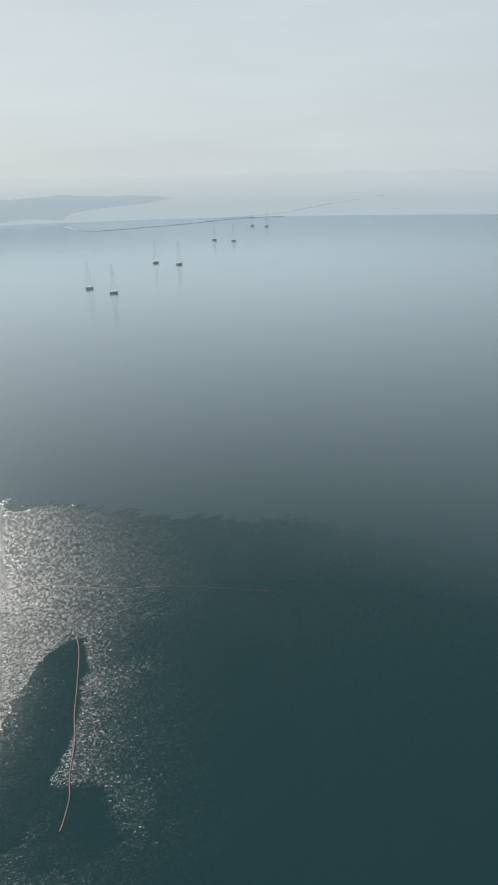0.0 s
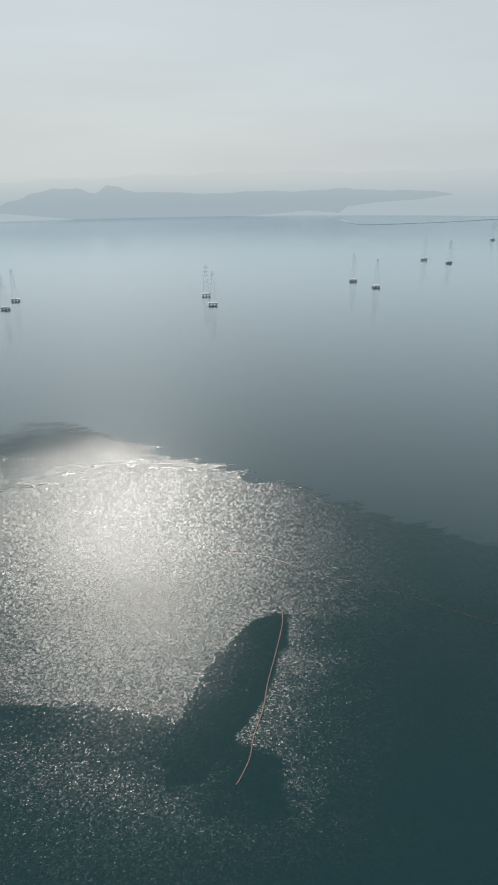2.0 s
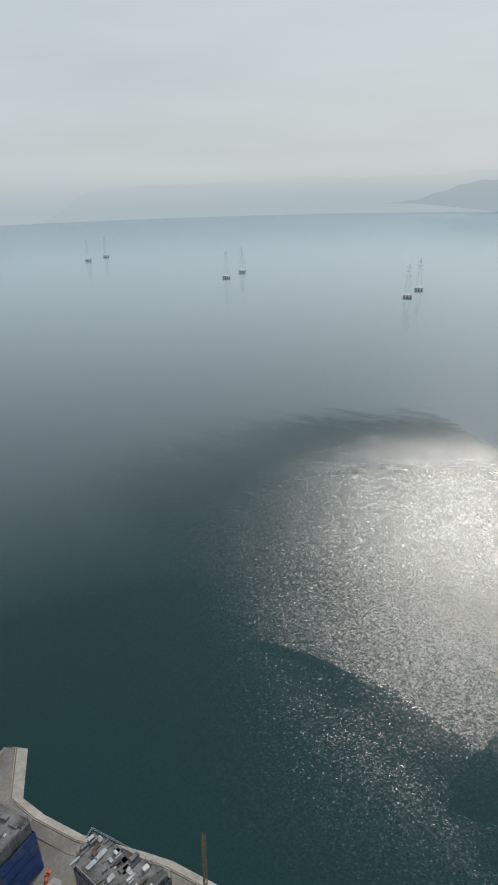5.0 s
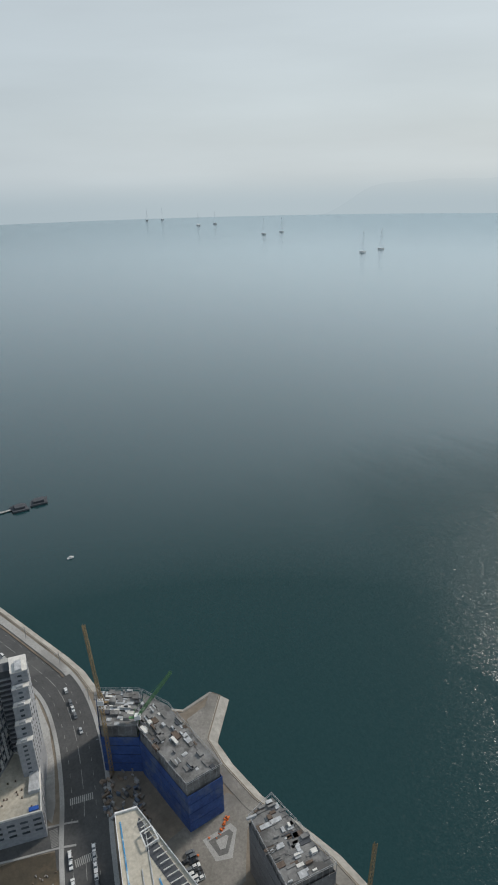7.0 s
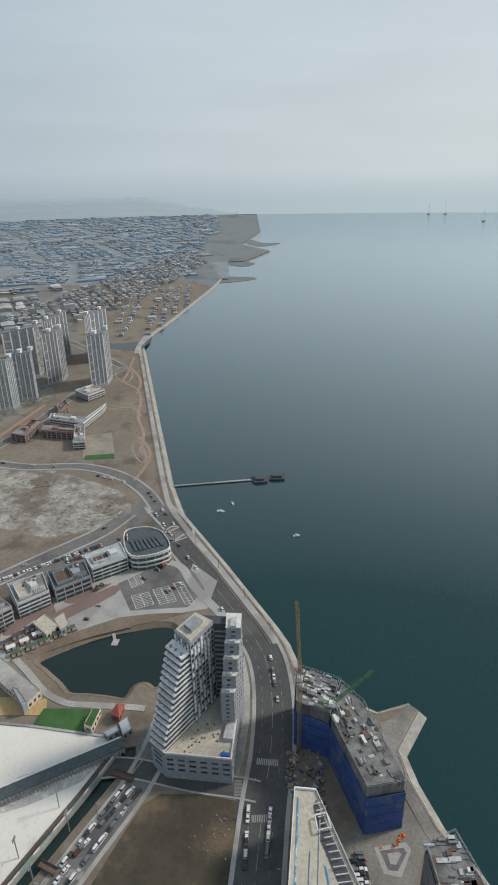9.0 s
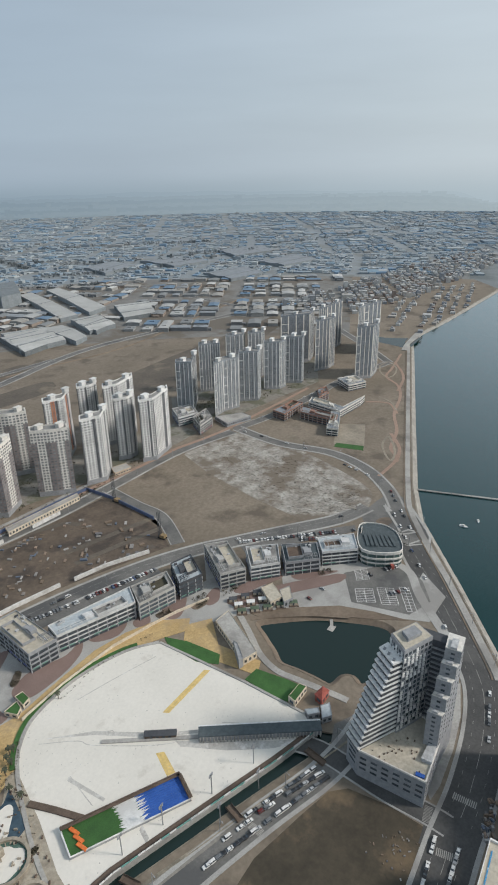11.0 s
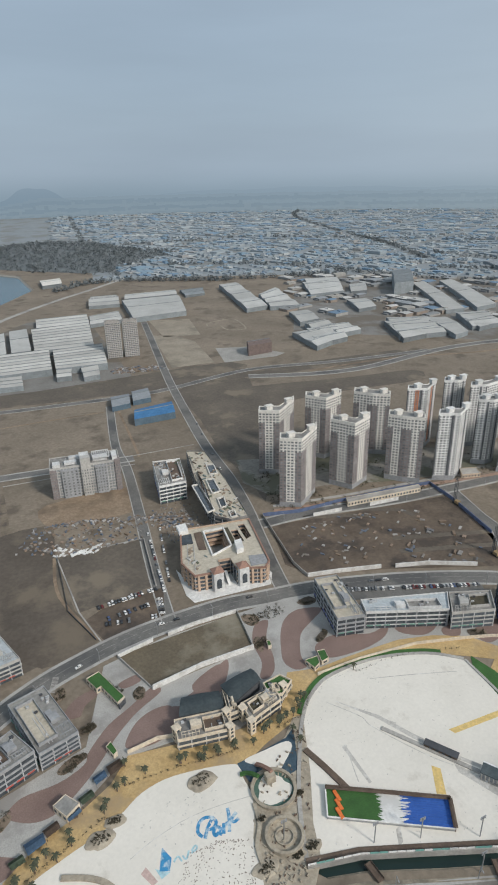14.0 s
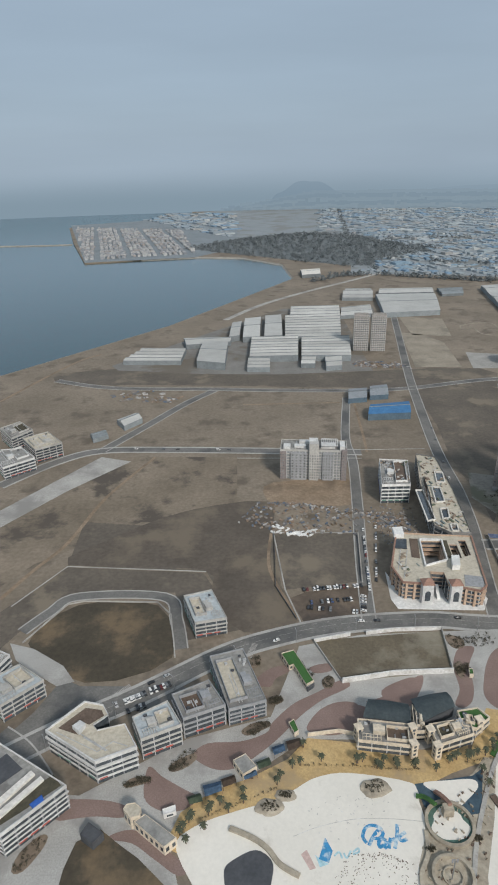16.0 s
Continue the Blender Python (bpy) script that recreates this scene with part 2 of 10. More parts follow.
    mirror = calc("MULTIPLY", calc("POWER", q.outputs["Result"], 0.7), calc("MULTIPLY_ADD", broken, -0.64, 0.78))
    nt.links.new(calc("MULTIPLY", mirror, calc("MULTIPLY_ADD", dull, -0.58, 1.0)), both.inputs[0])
    nt.links.new(p.outputs[0], both.inputs[1])
    nt.links.new(film.outputs[0], both.inputs[2])
    nt.links.new(both.outputs[0], out.inputs["Surface"])
    return m


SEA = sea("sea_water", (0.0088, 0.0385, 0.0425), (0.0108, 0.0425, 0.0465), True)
POND = sea("pond_water", (0.012, 0.026, 0.026), (0.016, 0.032, 0.030), False)
DRY = surface("dry_field", (0.165, 0.136, 0.103), (0.26, 0.218, 0.171), large=0.012, small=0.3, third=(0.122, 0.1, 0.077), third_scale=0.024, third_lo=0.5, third_hi=0.64)
DARKFIELD = surface("dark_field", (0.092, 0.079, 0.065), (0.142, 0.12, 0.097), large=0.02, small=0.3, third=(0.185, 0.155, 0.118), third_scale=0.014, third_lo=0.54, third_hi=0.62)
WEEDS = surface("dead_weeds", (0.045, 0.038, 0.026), (0.09, 0.073, 0.05), large=0.03, small=0.35, bump=0.6, third=(0.148, 0.108, 0.066), third_scale=0.03, third_lo=0.52, third_hi=0.64)
RUBBLE = surface("rubble", (0.2, 0.178, 0.15), (0.43, 0.41, 0.375), large=0.07, small=0.35, bump=0.9, third=(0.165, 0.137, 0.108), third_scale=0.024, third_lo=0.47, third_hi=0.56, mottle=0.8)
SOIL = surface("bare_soil", (0.15, 0.115, 0.085), (0.24, 0.19, 0.145), large=0.03, small=0.4, third=(0.1, 0.082, 0.066), third_scale=0.02)
ASPHALT = surface("asphalt", (0.132, 0.13, 0.124), (0.182, 0.178, 0.17), large=0.05, small=0.8, third=(0.09, 0.091, 0.092), third_scale=0.02)
ASPHALT_NEW = surface("fresh_asphalt", (0.026, 0.028, 0.03), (0.045, 0.047, 0.05), large=0.04, small=0.8)
ROAD = surface("dark_road_asphalt", (0.062, 0.062, 0.062), (0.092, 0.092, 0.091), large=0.05, small=0.8, third=(0.12, 0.118, 0.113), third_scale=0.02, third_lo=0.55, third_hi=0.7)
CONCRETE = surface("concrete", (0.31, 0.3, 0.285), (0.43, 0.42, 0.395), large=0.06, small=0.7, third=(0.24, 0.232, 0.22), third_scale=0.02)
PAVING = surface("grey_paving", (0.33, 0.325, 0.31), (0.42, 0.415, 0.4), large=0.05, small=1.2, third=(0.27, 0.262, 0.25), third_scale=0.03)
QUAY = surface("quay_paving", (0.19, 0.178, 0.158), (0.27, 0.255, 0.23), large=0.05, small=0.8, third=(0.15, 0.14, 0.125), third_scale=0.03)
REDPAVE = surface("russet_paving", (0.185, 0.128, 0.112), (0.245, 0.175, 0.155), large=0.05, small=1.2)
SAND = surface("yellow_sand_paving", (0.42, 0.29, 0.13), (0.55, 0.4, 0.2), large=0.05, small=0.8, third=(0.36, 0.27, 0.16), third_scale=0.03)
POOL = surface("pale_pool_floor", (0.66, 0.635, 0.58), (0.74, 0.712, 0.655), large=0.02, small=0.5, bump=0.02, third=(0.56, 0.53, 0.475), third_scale=0.06, third_lo=0.6, third_hi=0.72, mottle=0.12)
TURF = surface("artificial_turf", (0.03, 0.09, 0.022), (0.05, 0.14, 0.035), large=0.1, small=1.5)
WHITE = surface("white_paint", (0.68, 0.68, 0.67), (0.78, 0.78, 0.77), large=0.1, small=0.5, bump=0.05, third=(0.55, 0.55, 0.54), third_scale=0.05)
OFFWHITE = surface("cream_paint", (0.6, 0.58, 0.54), (0.7, 0.68, 0.64), large=0.1, small=0.5, bump=0.05)
GREYWALL = surface("grey_cladding", (0.26, 0.27, 0.285), (0.33, 0.34, 0.355), large=0.08, small=0.5, bump=0.05)
DARKWALL = surface("charcoal_cladding", (0.05, 0.055, 0.065), (0.085, 0.09, 0.1), large=0.08, small=0.5, bump=0.05)
GLASS = surface("dark_glazing", (0.05, 0.062, 0.075), (0.1, 0.115, 0.13), rough=0.15, large=0.3, small=0.5, bump=0.0, spread=0.4)
REVET = surface("stone_revetment", (0.24, 0.228, 0.205), (0.36, 0.345, 0.315), large=0.1, small=0.35, bump=0.9)
PITCH = surface("pale_sand_pitch", (0.245, 0.212, 0.168), (0.33, 0.29, 0.232), large=0.03, small=0.4, third=(0.19, 0.17, 0.135), third_scale=0.02)
DUGSOIL = surface("dug_soil", (0.088, 0.068, 0.052), (0.15, 0.116, 0.088), large=0.04, small=0.35, bump=0.6, third=(0.062, 0.05, 0.042), third_scale=0.03, third_lo=0.5, third_hi=0.6)
WINDOW = surface("grey_window", (0.16, 0.17, 0.18), (0.23, 0.24, 0.25), rough=0.25, large=0.3, small=0.5, bump=0.0, spread=0.35)
PATCHY = surface("patchy_fallow", (0.15, 0.122, 0.09), (0.24, 0.198, 0.152), large=0.015, small=0.3, third=(0.084, 0.07, 0.057), third_scale=0.018, third_lo=0.52, third_hi=0.6)
LAND = DRY


# ---- building tools ----
def add_mesh(name, bm, material, recalc=True):
    if recalc:
        bmesh.ops.recalc_face_normals(bm, faces=bm.faces)
    me = bpy.data.meshes.new(name)
    bm.to_mesh(me)
    bm.free()
    for mt in material if isinstance(material, (list, tuple)) else [material]:
        me.materials.append(mt)
    return me


def part(name, bm, material, parent=None, label=""):
    """One mesh object, under a thing or under a part."""
    ob = new(name, add_mesh(name, bm, material))
    ob.parent = parent
    return tagged(ob, label)


def thing(name, x, y, z, label, category, group="", turn=0.0):
    ob = new(name)
    ob.empty_display_size = 1
    ob.matrix_world = pose(x, y, z, 0, 0, turn)
    return tagged(ob, label, category, group)


def box(bm, x0, y0, z0, x1, y1, z1, mi=0):
    v = [bm.verts.new(c) for c in ((x0, y0, z0), (x1, y0, z0), (x1, y1, z0), (x0, y1, z0), (x0, y0, z1), (x1, y0, z1), (x1, y1, z1), (x0, y1, z1))]
    for f in ((3, 2, 1, 0), (4, 5, 6, 7), (0, 1, 5, 4), (1, 2, 6, 5), (2, 3, 7, 6), (3, 0, 4, 7)):
        bm.faces.new([v[i] for i in f]).material_index = mi
    return v


def boxed(*sizes):
    bm = bmesh.new()
    for s in sizes:
        box(bm, *s)
    return bm


def beam(bm, a, b, w, d=None, mi=0):
    """A square bar from a to b."""
    a, b = Vector(a), Vector(b)
    way = (b - a).normalized()
    side = way.cross(Vector((0, 0, 1)))
    side = Vector((1, 0, 0)) if side.length < 1e-3 else side.normalized()
    up = side.cross(way)
    d = d or w
    ring = lambda c: [bm.verts.new(c + side * sx * w / 2 + up * sy * d / 2) for sx, sy in ((-1, -1), (1, -1), (1, 1), (-1, 1))]
    p, q = ring(a), ring(b)
    for i in range(4):
        j = (i + 1) % 4
        bm.faces.new((p[i], p[j], q[j], q[i])).material_index = mi
    bm.faces.new(p[::-1]).material_index = mi
    bm.faces.new(q).material_index = mi


def area(pts):
    return sum(a[0] * b[1] - b[0] * a[1] for a, b in zip(pts, pts[1:] + pts[:1])) / 2


def prism(bm, pts, z0, z1, mi=0, side=None):
    """A slab of any outline."""
    if area(pts) < 0:
        pts = pts[::-1]
    top = [bm.verts.new((x, y, z1)) for x, y in pts]
    low = [bm.verts.new((x, y, z0)) for x, y in pts]
    n = len(pts)
    for tri in tessellate_polygon([[Vector((x, y, 0)) for x, y in pts]]):
        f = bm.faces.new([top[i] for i in tri])
        f.material_index = mi
        bm.faces.new([low[i] for i in tri[::-1]]).material_index = mi
    for i in range(n):
        j = (i + 1) % n
        bm.faces.new((low[i], low[j], top[j], top[i])).material_index = mi if side is None else side


def smooth(pts, steps=6, closed=False):
    """A rounded line through the points."""
    out, n = [], len(pts)
    for i in range(n if closed else n - 1):
        p = [Vector(pts[k % n] if closed else pts[min(max(k, 0), n - 1)]) for k in (i - 1, i, i + 1, i + 2)]
        for s in range(steps):
            u = s / steps
            q = 0.5 * (2 * p[1] + (p[2] - p[0]) * u + (2 * p[0] - 5 * p[1] + 4 * p[2] - p[3]) * u * u + (3 * p[1] - p[0] - 3 * p[2] + p[3]) * u ** 3)
            out.append((q.x, q.y))
    if not closed:
        out.append(tuple(pts[-1]))
    return out


def shifted(pts, off):
    """The line moved to its left by off."""
    out, n = [], len(pts)
    for i in range(n):
        a, b = Vector(pts[max(i - 1, 0)]), Vector(pts[min(i + 1, n - 1)])
        d = (b - a).normalized()
        out.append((pts[i][0] - d.y * off, pts[i][1] + d.x * off))
    return out


def band(bm, left, right, z0, z1, mi=0, zr=None):
    """A strip between two lines, from z0 (underside) to z1 (top; zr on the right)."""
    zr = z1 if zr is None else zr
    rows = []
    for (a, b), (c, d) in zip(left, right):
        rows.append([bm.verts.new(v) for v in ((a, b, z0), (a, b, z1), (c, d, zr), (c, d, z0))])
    for p, q in zip(rows, rows[1:]):
        for k in range(3):
            bm.faces.new((p[k], p[k + 1], q[k + 1], q[k])).material_index = mi
    for r in (rows[0], rows[-1][::-1]):
        bm.faces.new(r).material_index = mi


def slab(name, pts, z, material, label, category="ground", thick=0.3, kind="structure", rounded=0):
    bm = bmesh.new()
    prism(bm, smooth(pts, rounded, True) if rounded else pts, z - thick, z)
    return tagged(part(name, bm, material), label, category, "", kind)


def strip(name, pts, width, z, material, label, category="road", thick=0.3, kind="structure", steps=6, off=0.0):
    line = smooth(pts, steps)
    bm = bmesh.new()
    band(bm, shifted(line, off + width / 2), shifted(line, off - width / 2), z - thick, z)
    return tagged(part(name, bm, material), label, category, "", kind)


def dashes(bm, pts, off, z, width=0.25, dash=3.0, gap=5.0, steps=6):
    line = smooth(pts, steps)
    left, run = shifted(line, off), 0.0
    for a, b in zip(left, left[1:]):
        a, b = Vector(a), Vector(b)
        d = (b - a).length
        if d < 0.01:
            continue
        w = (b - a) / d
        s = Vector((-w.y, w.x)) * width / 2
        u = 0.0
        while u < d:
            k = run % (dash + gap)
            if k < dash:
                end = min(d, u + dash - k)
                q = [a + w * u - s, a + w * end - s, a + w * end + s, a + w * u + s]
                bm.faces.new([bm.verts.new((v.x, v.y, z)) for v in q])
                run += end - u
                u = end
            else:
                st = dash + gap - k
                run += min(st, d - u)
                u += st


# ---- water and land ----
FAR = 4880.0
bm = bmesh.new()
rings = [0, 150, 400, 900, 1800, 3200, FAR]
prev = None
for r in rings:
    ring = [bm.verts.new((r * math.cos(k * math.tau / 96), r * math.sin(k * math.tau / 96), 0)) for k in range(96)] if r else [bm.verts.new((0, 0, 0))]
    if prev:
        for k in range(96):
            j = (k + 1) % 96
            bm.faces.new((prev[0], ring[k], ring[j]) if len(prev) == 1 else (prev[k], ring[k], ring[j], prev[j]))
    prev = ring
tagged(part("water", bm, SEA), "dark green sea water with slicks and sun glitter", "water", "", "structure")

COAST_EAST = [(-4829, -455.2), (-3451, -306.9), (-2816, -340.2), (-2575, -192.6), (-2272, -261.7), (-2236, -382.6), (-1887, -288.6), (-1732, -290.6), (-1315.3, -317.1), (-1182.2, -331.5), (-1103.8, -324.7), (-1066.3, -311.6), (-727.8, -203.4), (-555.2, -147.5), (-499.1, -124.5), (-418.9, -71.3), (-346.7, -25.4), (-331.5, -16.9), (-309.6, -8.6), (-290.4, 10.3), (-275.2, 41.8), (-283.6, 62.7), (-279.9, 66.6), (-251.4, 51.3), (-232.4, 55.5), (-208.2, 65.1), (-180.3, 82.6), (-167.2, 90.1)]
COAST_HIDDEN = [(-120, 108), (-40, 118), (60, 80), (260, -60), (560, -260), (740, -460), (600, -690)]
COAST_BAY = [(385.4, -944.6), (281.8, -1082.3), (147.5, -1260.6), (-6.4, -1539), (-155.4, -1812), (-141.8, -2094), (-13, -2282), (151, -2325), (350.5, -2285), (540.2, -2232), (740.4, -2899), (956.9, -3703), (461, -3755), (306.4, -4361)]
FAR_RIM = [(-FAR * math.sin(radians(a)), FAR * math.cos(radians(a))) for a in range(184, 95, -4)]
shore = COAST_EAST + COAST_HIDDEN + COAST_BAY + FAR_RIM

BASIN = [(-301.1, -181.2), (-315.2, -166.9), (-329.4, -146.9), (-339, -124.9), (-345.2, -104.1), (-341.1, -92.4), (-324.3, -88.4), (-301.2, -87.5), (-286.6, -91.1), (-283.2, -96.4), (-287, -102.6), (-284.5, -107.3), (-277.3, -109), (-273, -112.4), (-274, -123.8), (-274.6, -136.2), (-274.7, -148.9), (-282.7, -158.6), (-291.4, -170.4)]
CANAL_NORTH = [(-92.6, -155.3), (-117.7, -149.4), (-145.4, -138.4), (-175.2, -126.4), (-207.4, -113.3), (-238.6, -102.2)]
CANAL_SOUTH = [(-99, -147.6), (-116.8, -142.6), (-149, -129), (-172, -120), (-194.5, -110.6), (-222.3, -98.5), (-242.8, -90)]
canal = CANAL_NORTH + CANAL_SOUTH[::-1]
basin = smooth(BASIN, 4, True)


def holed(name, outer, holes, z, low, material, label):
    """A ground sheet with openings, its edges going down to low."""
    loops = [[Vector((x, y, 0)) for x, y in q] for q in [outer] + holes]
    flat = [v for q in loops for v in q]
    bm = bmesh.new()
    top = [bm.verts.new((v.x, v.y, z)) for v in flat]
    for tri in tessellate_polygon(loops):
        f = bm.faces.new([top[i] for i in tri])
        f.normal_update()
        if f.normal.z < 0:
            f.normal_flip()
    k = 0
    for q in loops:
        n = len(q)
        low_v = [bm.verts.new((v.x, v.y, low)) for v in q]
        for i in range(n):
            j = (i + 1) % n
            bm.faces.new((top[k + i], top[k + j], low_v[j], low_v[i]))
        k += n
    ob = new(name, add_mesh(name, bm, material, False))
    return tagged(ob, label, "ground", "", "structure")


holed("ground", shore, [basin, canal], 4.0, -2.0, LAND, "dry brown winter ground of the reclaimed shore")

# sloped stone edge towards the sea
line = COAST_EAST[6:] + COAST_HIDDEN[:3]
bm = bmesh.new()
band(bm, shifted(line, -1.0), shifted(line, 6.0), -1.5, 4.25, 0, -0.6)
tagged(part("seawall", bm, REVET), "pale stone revetment sloping down into the sea", "seawall", "", "structure")
line = COAST_BAY[:9]
bm = bmesh.new()
band(bm, shifted(line, -1.0), shifted(line, 6.0), -1.5, 4.25, 0, -0.6)
tagged(part("seawall", bm, REVET), "stone bank along the bay", "seawall", "", "structure")
bm = bmesh.new()
loop = basin + basin[:1]
s = 1 if area(basin) > 0 else -1
band(bm, shifted(loop, -0.5 * s), shifted(loop, 4.0 * s), -1.0, 4.2, 0, 1.2)
tagged(part("pond_bank", bm, SOIL), "earth and gravel bank round the pond", "bank", "", "structure")
slab("pond_water", basin, 1.6, POND, "still dark water of the pond", "water", 0.2)
slab("canal_water", canal, 2.7, POND, "dark water in the narrow canal", "water", 0.2)


# ---- fields, roads and paving ----
slab("field", [(-399.1, -410.2), (-493.6, -396.2), (-516.3, -381.6), (-463.3, -248), (-445.8, -214.7), (-421.1, -228.6), (-355, -290)], 4.05, DRY, "bare brown field of dry winter grass")
slab("rubble_field", [(-503.7, -396.1), (-584.7, -382.2), (-588.2, -322), (-570.5, -263.2), (-534.5, -191.2), (-507.4, -174), (-476, -175.9), (-441.6, -212.4)], 4.08, RUBBLE, "field of pale broken rubble and spoil", rounded=3)
slab("building_site", [(-207.4, -431), (-382.7, -406.1), (-380, -338.4), (-346.5, -295.6), (-270.7, -328.3), (-204.7, -352.4), (-192, -372)], 4.05, DUGSOIL, "dug brown earth of an open building site")
slab("field", [(151.8, -333.2), (126.2, -372.8), (66.9, -369.6), (51.3, -315.9), (104.7, -295.9)], 4.05, WEEDS, "dark brown fallow plot behind a kerb", rounded=3)
slab("field", [(146.7, -421.4), (35.3, -408.6), (4.2, -341.2), (43.1, -331.6), (55.6, -384.4), (134, -387.9), (160.3, -347.8), (169.5, -328.5), (182.9, -366.9)], 4.03, DARKFIELD, "dark brown fallow ground")
slab("field", [(-24.3, -463.9), (-97.1, -460.2), (-88.4, -391.9), (-28.6, -384)], 4.06, DARKFIELD, "dark square of fenced fallow earth")
slab("field", [(148.7, -491.8), (-21.8, -464), (-26.4, -384.1), (-36.1, -348.4), (4.2, -339.5), (33.1, -410.7), (147.3, -423.8)], 4.04, DARKFIELD, "burnt dark field with pale patches")
slab("vacant_plot", [(-45, -327.9), (-134.4, -333.8), (-128.4, -296.4), (-58.3, -290.6)], 4.28, surface("damp_plot_soil", (0.098, 0.082, 0.058), (0.155, 0.128, 0.088), large=0.03, small=0.5, third=(0.235, 0.215, 0.17), third_scale=0.022, third_lo=0.5, third_hi=0.64), "walled vacant plot of damp bare soil")
slab("vacant_plot", [(-123.2, -99.7), (-157.5, -98.2), (-189.6, -88.2), (-206.5, -82.2), (-213.2, -74.2), (-214.8, -53.6), (-213.2, -35.9), (-210.3, -26.3), (-195, -19.3), (-163.3, -8.4), (-113.7, -84.5)], 4.05, WEEDS, "rough vacant plot with dead weeds and debris")
slab("field", [(-142.2, -721.4), (-209.1, -716.8), (-204.6, -631.8), (-133, -633.3)], 4.05, DRY, "square brown fallow field")
slab("field", [(237.2, -522.3), (128.9, -629.9), (8, -622.5), (8.1, -479.6), (96.3, -489.1), (175.9, -426.7), (193.6, -397.5)], 4.03, PATCHY, "patchy brown fallow field")
slab("sports_ground", [(-305.5, -1159.5), (-344.6, -1138.1), (-364.4, -1079), (-348.1, -934.2), (-275.1, -937)], 4.08, PITCH, "pale sandy sports pitch")
slab("sports_ground", [(-333.7, -1293.3), (-417.3, -1265), (-391.5, -1122.5), (-322.5, -1140.2)], 4.08, PITCH, "worn sandy practice field")
slab("field", [(-267.2, -897.3), (-382.4, -870), (-655.7, -855.7), (-688.7, -805.8), (-614.7, -799.9), (-366.9, -835.4), (-267.8, -844.2)], 4.05, DARKFIELD, "dark strip of ploughed earth")
slab("dry_lagoon", [(235.3, -516.8), (161.1, -631.9), (125.8, -618), (179.6, -553.2), (224.5, -485.9)], 4.06, CONCRETE, "pale levelled sand lot")

BURNT = surface("burnt_field", (0.082, 0.068, 0.055), (0.118, 0.098, 0.079), large=0.03, small=0.3, third=(0.155, 0.127, 0.096), third_scale=0.016, third_lo=0.49, third_hi=0.6)
RAWSOIL = surface("raw_soil", (0.2, 0.145, 0.098), (0.29, 0.222, 0.158), large=0.05, small=0.4, third=(0.15, 0.112, 0.08), third_scale=0.03)
slab("field", [(147.7, -425.1), (119.7, -461.7), (56.2, -507.0), (-21.9, -521.2), (-23.0, -468.3), (-19.9, -409.6), (-36.1, -349.4), (3.5, -338.2), (27.3, -376.2), (36.5, -413.7)], 4.055, BURNT, "dark burnt stubble field", rounded=3)
slab("field", [(-27.8, -559.4), (-109.2, -561.0), (-105.0, -511.2), (-35.2, -515.0), (-19.6, -530.2)], 4.065, RAWSOIL, "raw orange soil round the flats", rounded=3)
slab("field", [(285.9, -949.9), (118.6, -972.4), (-62.6, -921.3), (-373.3, -924.9), (-337.4, -825.4), (-220.0, -839.3), (8.0, -867.1), (169.3, -884.9), (268.7, -892.6)], 4.035, DARKFIELD, "dark strip of fallow ground by the works", rounded=3)
slab("field", [(-256.6, -798.7), (-372.8, -789.0), (-503.9, -763.0), (-613.7, -747.4), (-591.2, -704.9), (-489.8, -710.9), (-417.4, -715.6), (-326.8, -692.4), (-260.1, -582.3), (-237.2, -611.3), (-237.5, -668.2)], 4.045, DARKFIELD, "dark fallow field beyond the flats", rounded=3)
slab("field", [(-249.3, -827.2), (-364.3, -828.2), (-233.7, -491.7), (-226.7, -518.9), (-226.8, -605.0), (-240.4, -714.4)], 4.042, DARKFIELD, "dark fallow field along a road", rounded=3)
slab("field", [(-692.3, -655.7), (-1088.7, -655.6), (-1183.6, -656.2), (-1123.4, -602.2), (-693.4, -553.2), (-598.0, -602.5)], 4.043, DARKFIELD, "fallow ground between road and flats", rounded=3)
strip("track", [(188.2, -381.9), (173.5, -418.5), (155.1, -459.0), (136.9, -538.8), (100.1, -627.8)], 3.5, 4.085, RAWSOIL, "worn earth track across a field", "track", 0.2)
strip("track", [(342.8, -824.3), (311.6, -923.2), (276.6, -1018.1), (246.0, -1056.9)], 5, 4.085, RAWSOIL, "pale dirt track above the bay", "track", 0.2)
strip("track", [(-21.8, -463.8), (-18.1, -409.7), (-36.1, -349.4)], 2.5, 4.085, RAWSOIL, "worn path along a fence", "track", 0.2)
strip("track", [(-0.5, -788.2), (-63.0, -788.4), (-132.7, -787.0)], 3, 4.085, RAWSOIL, "worn track across a fallow field", "track", 0.2)
strip("track", [(-464.3, -819.9), (-620.2, -817.8), (-822.0, -774.2), (-1090.3, -801.3), (-1384.6, -836.3)], 6, 4.085, RAWSOIL, "dirt road beside the brown strip", "track", 0.2)
strip("track", [(-154.7, -839.4), (-144.1, -693.3), (-138.4, -628.1)], 3, 4.085, RAWSOIL, "worn path between plots", "track", 0.2)
ESTATE = surface("estate_ground", (0.2, 0.185, 0.16), (0.29, 0.275, 0.25), large=0.03, small=0.3, third=(0.13, 0.13, 0.095), third_scale=0.03, third_lo=0.48, third_hi=0.56)
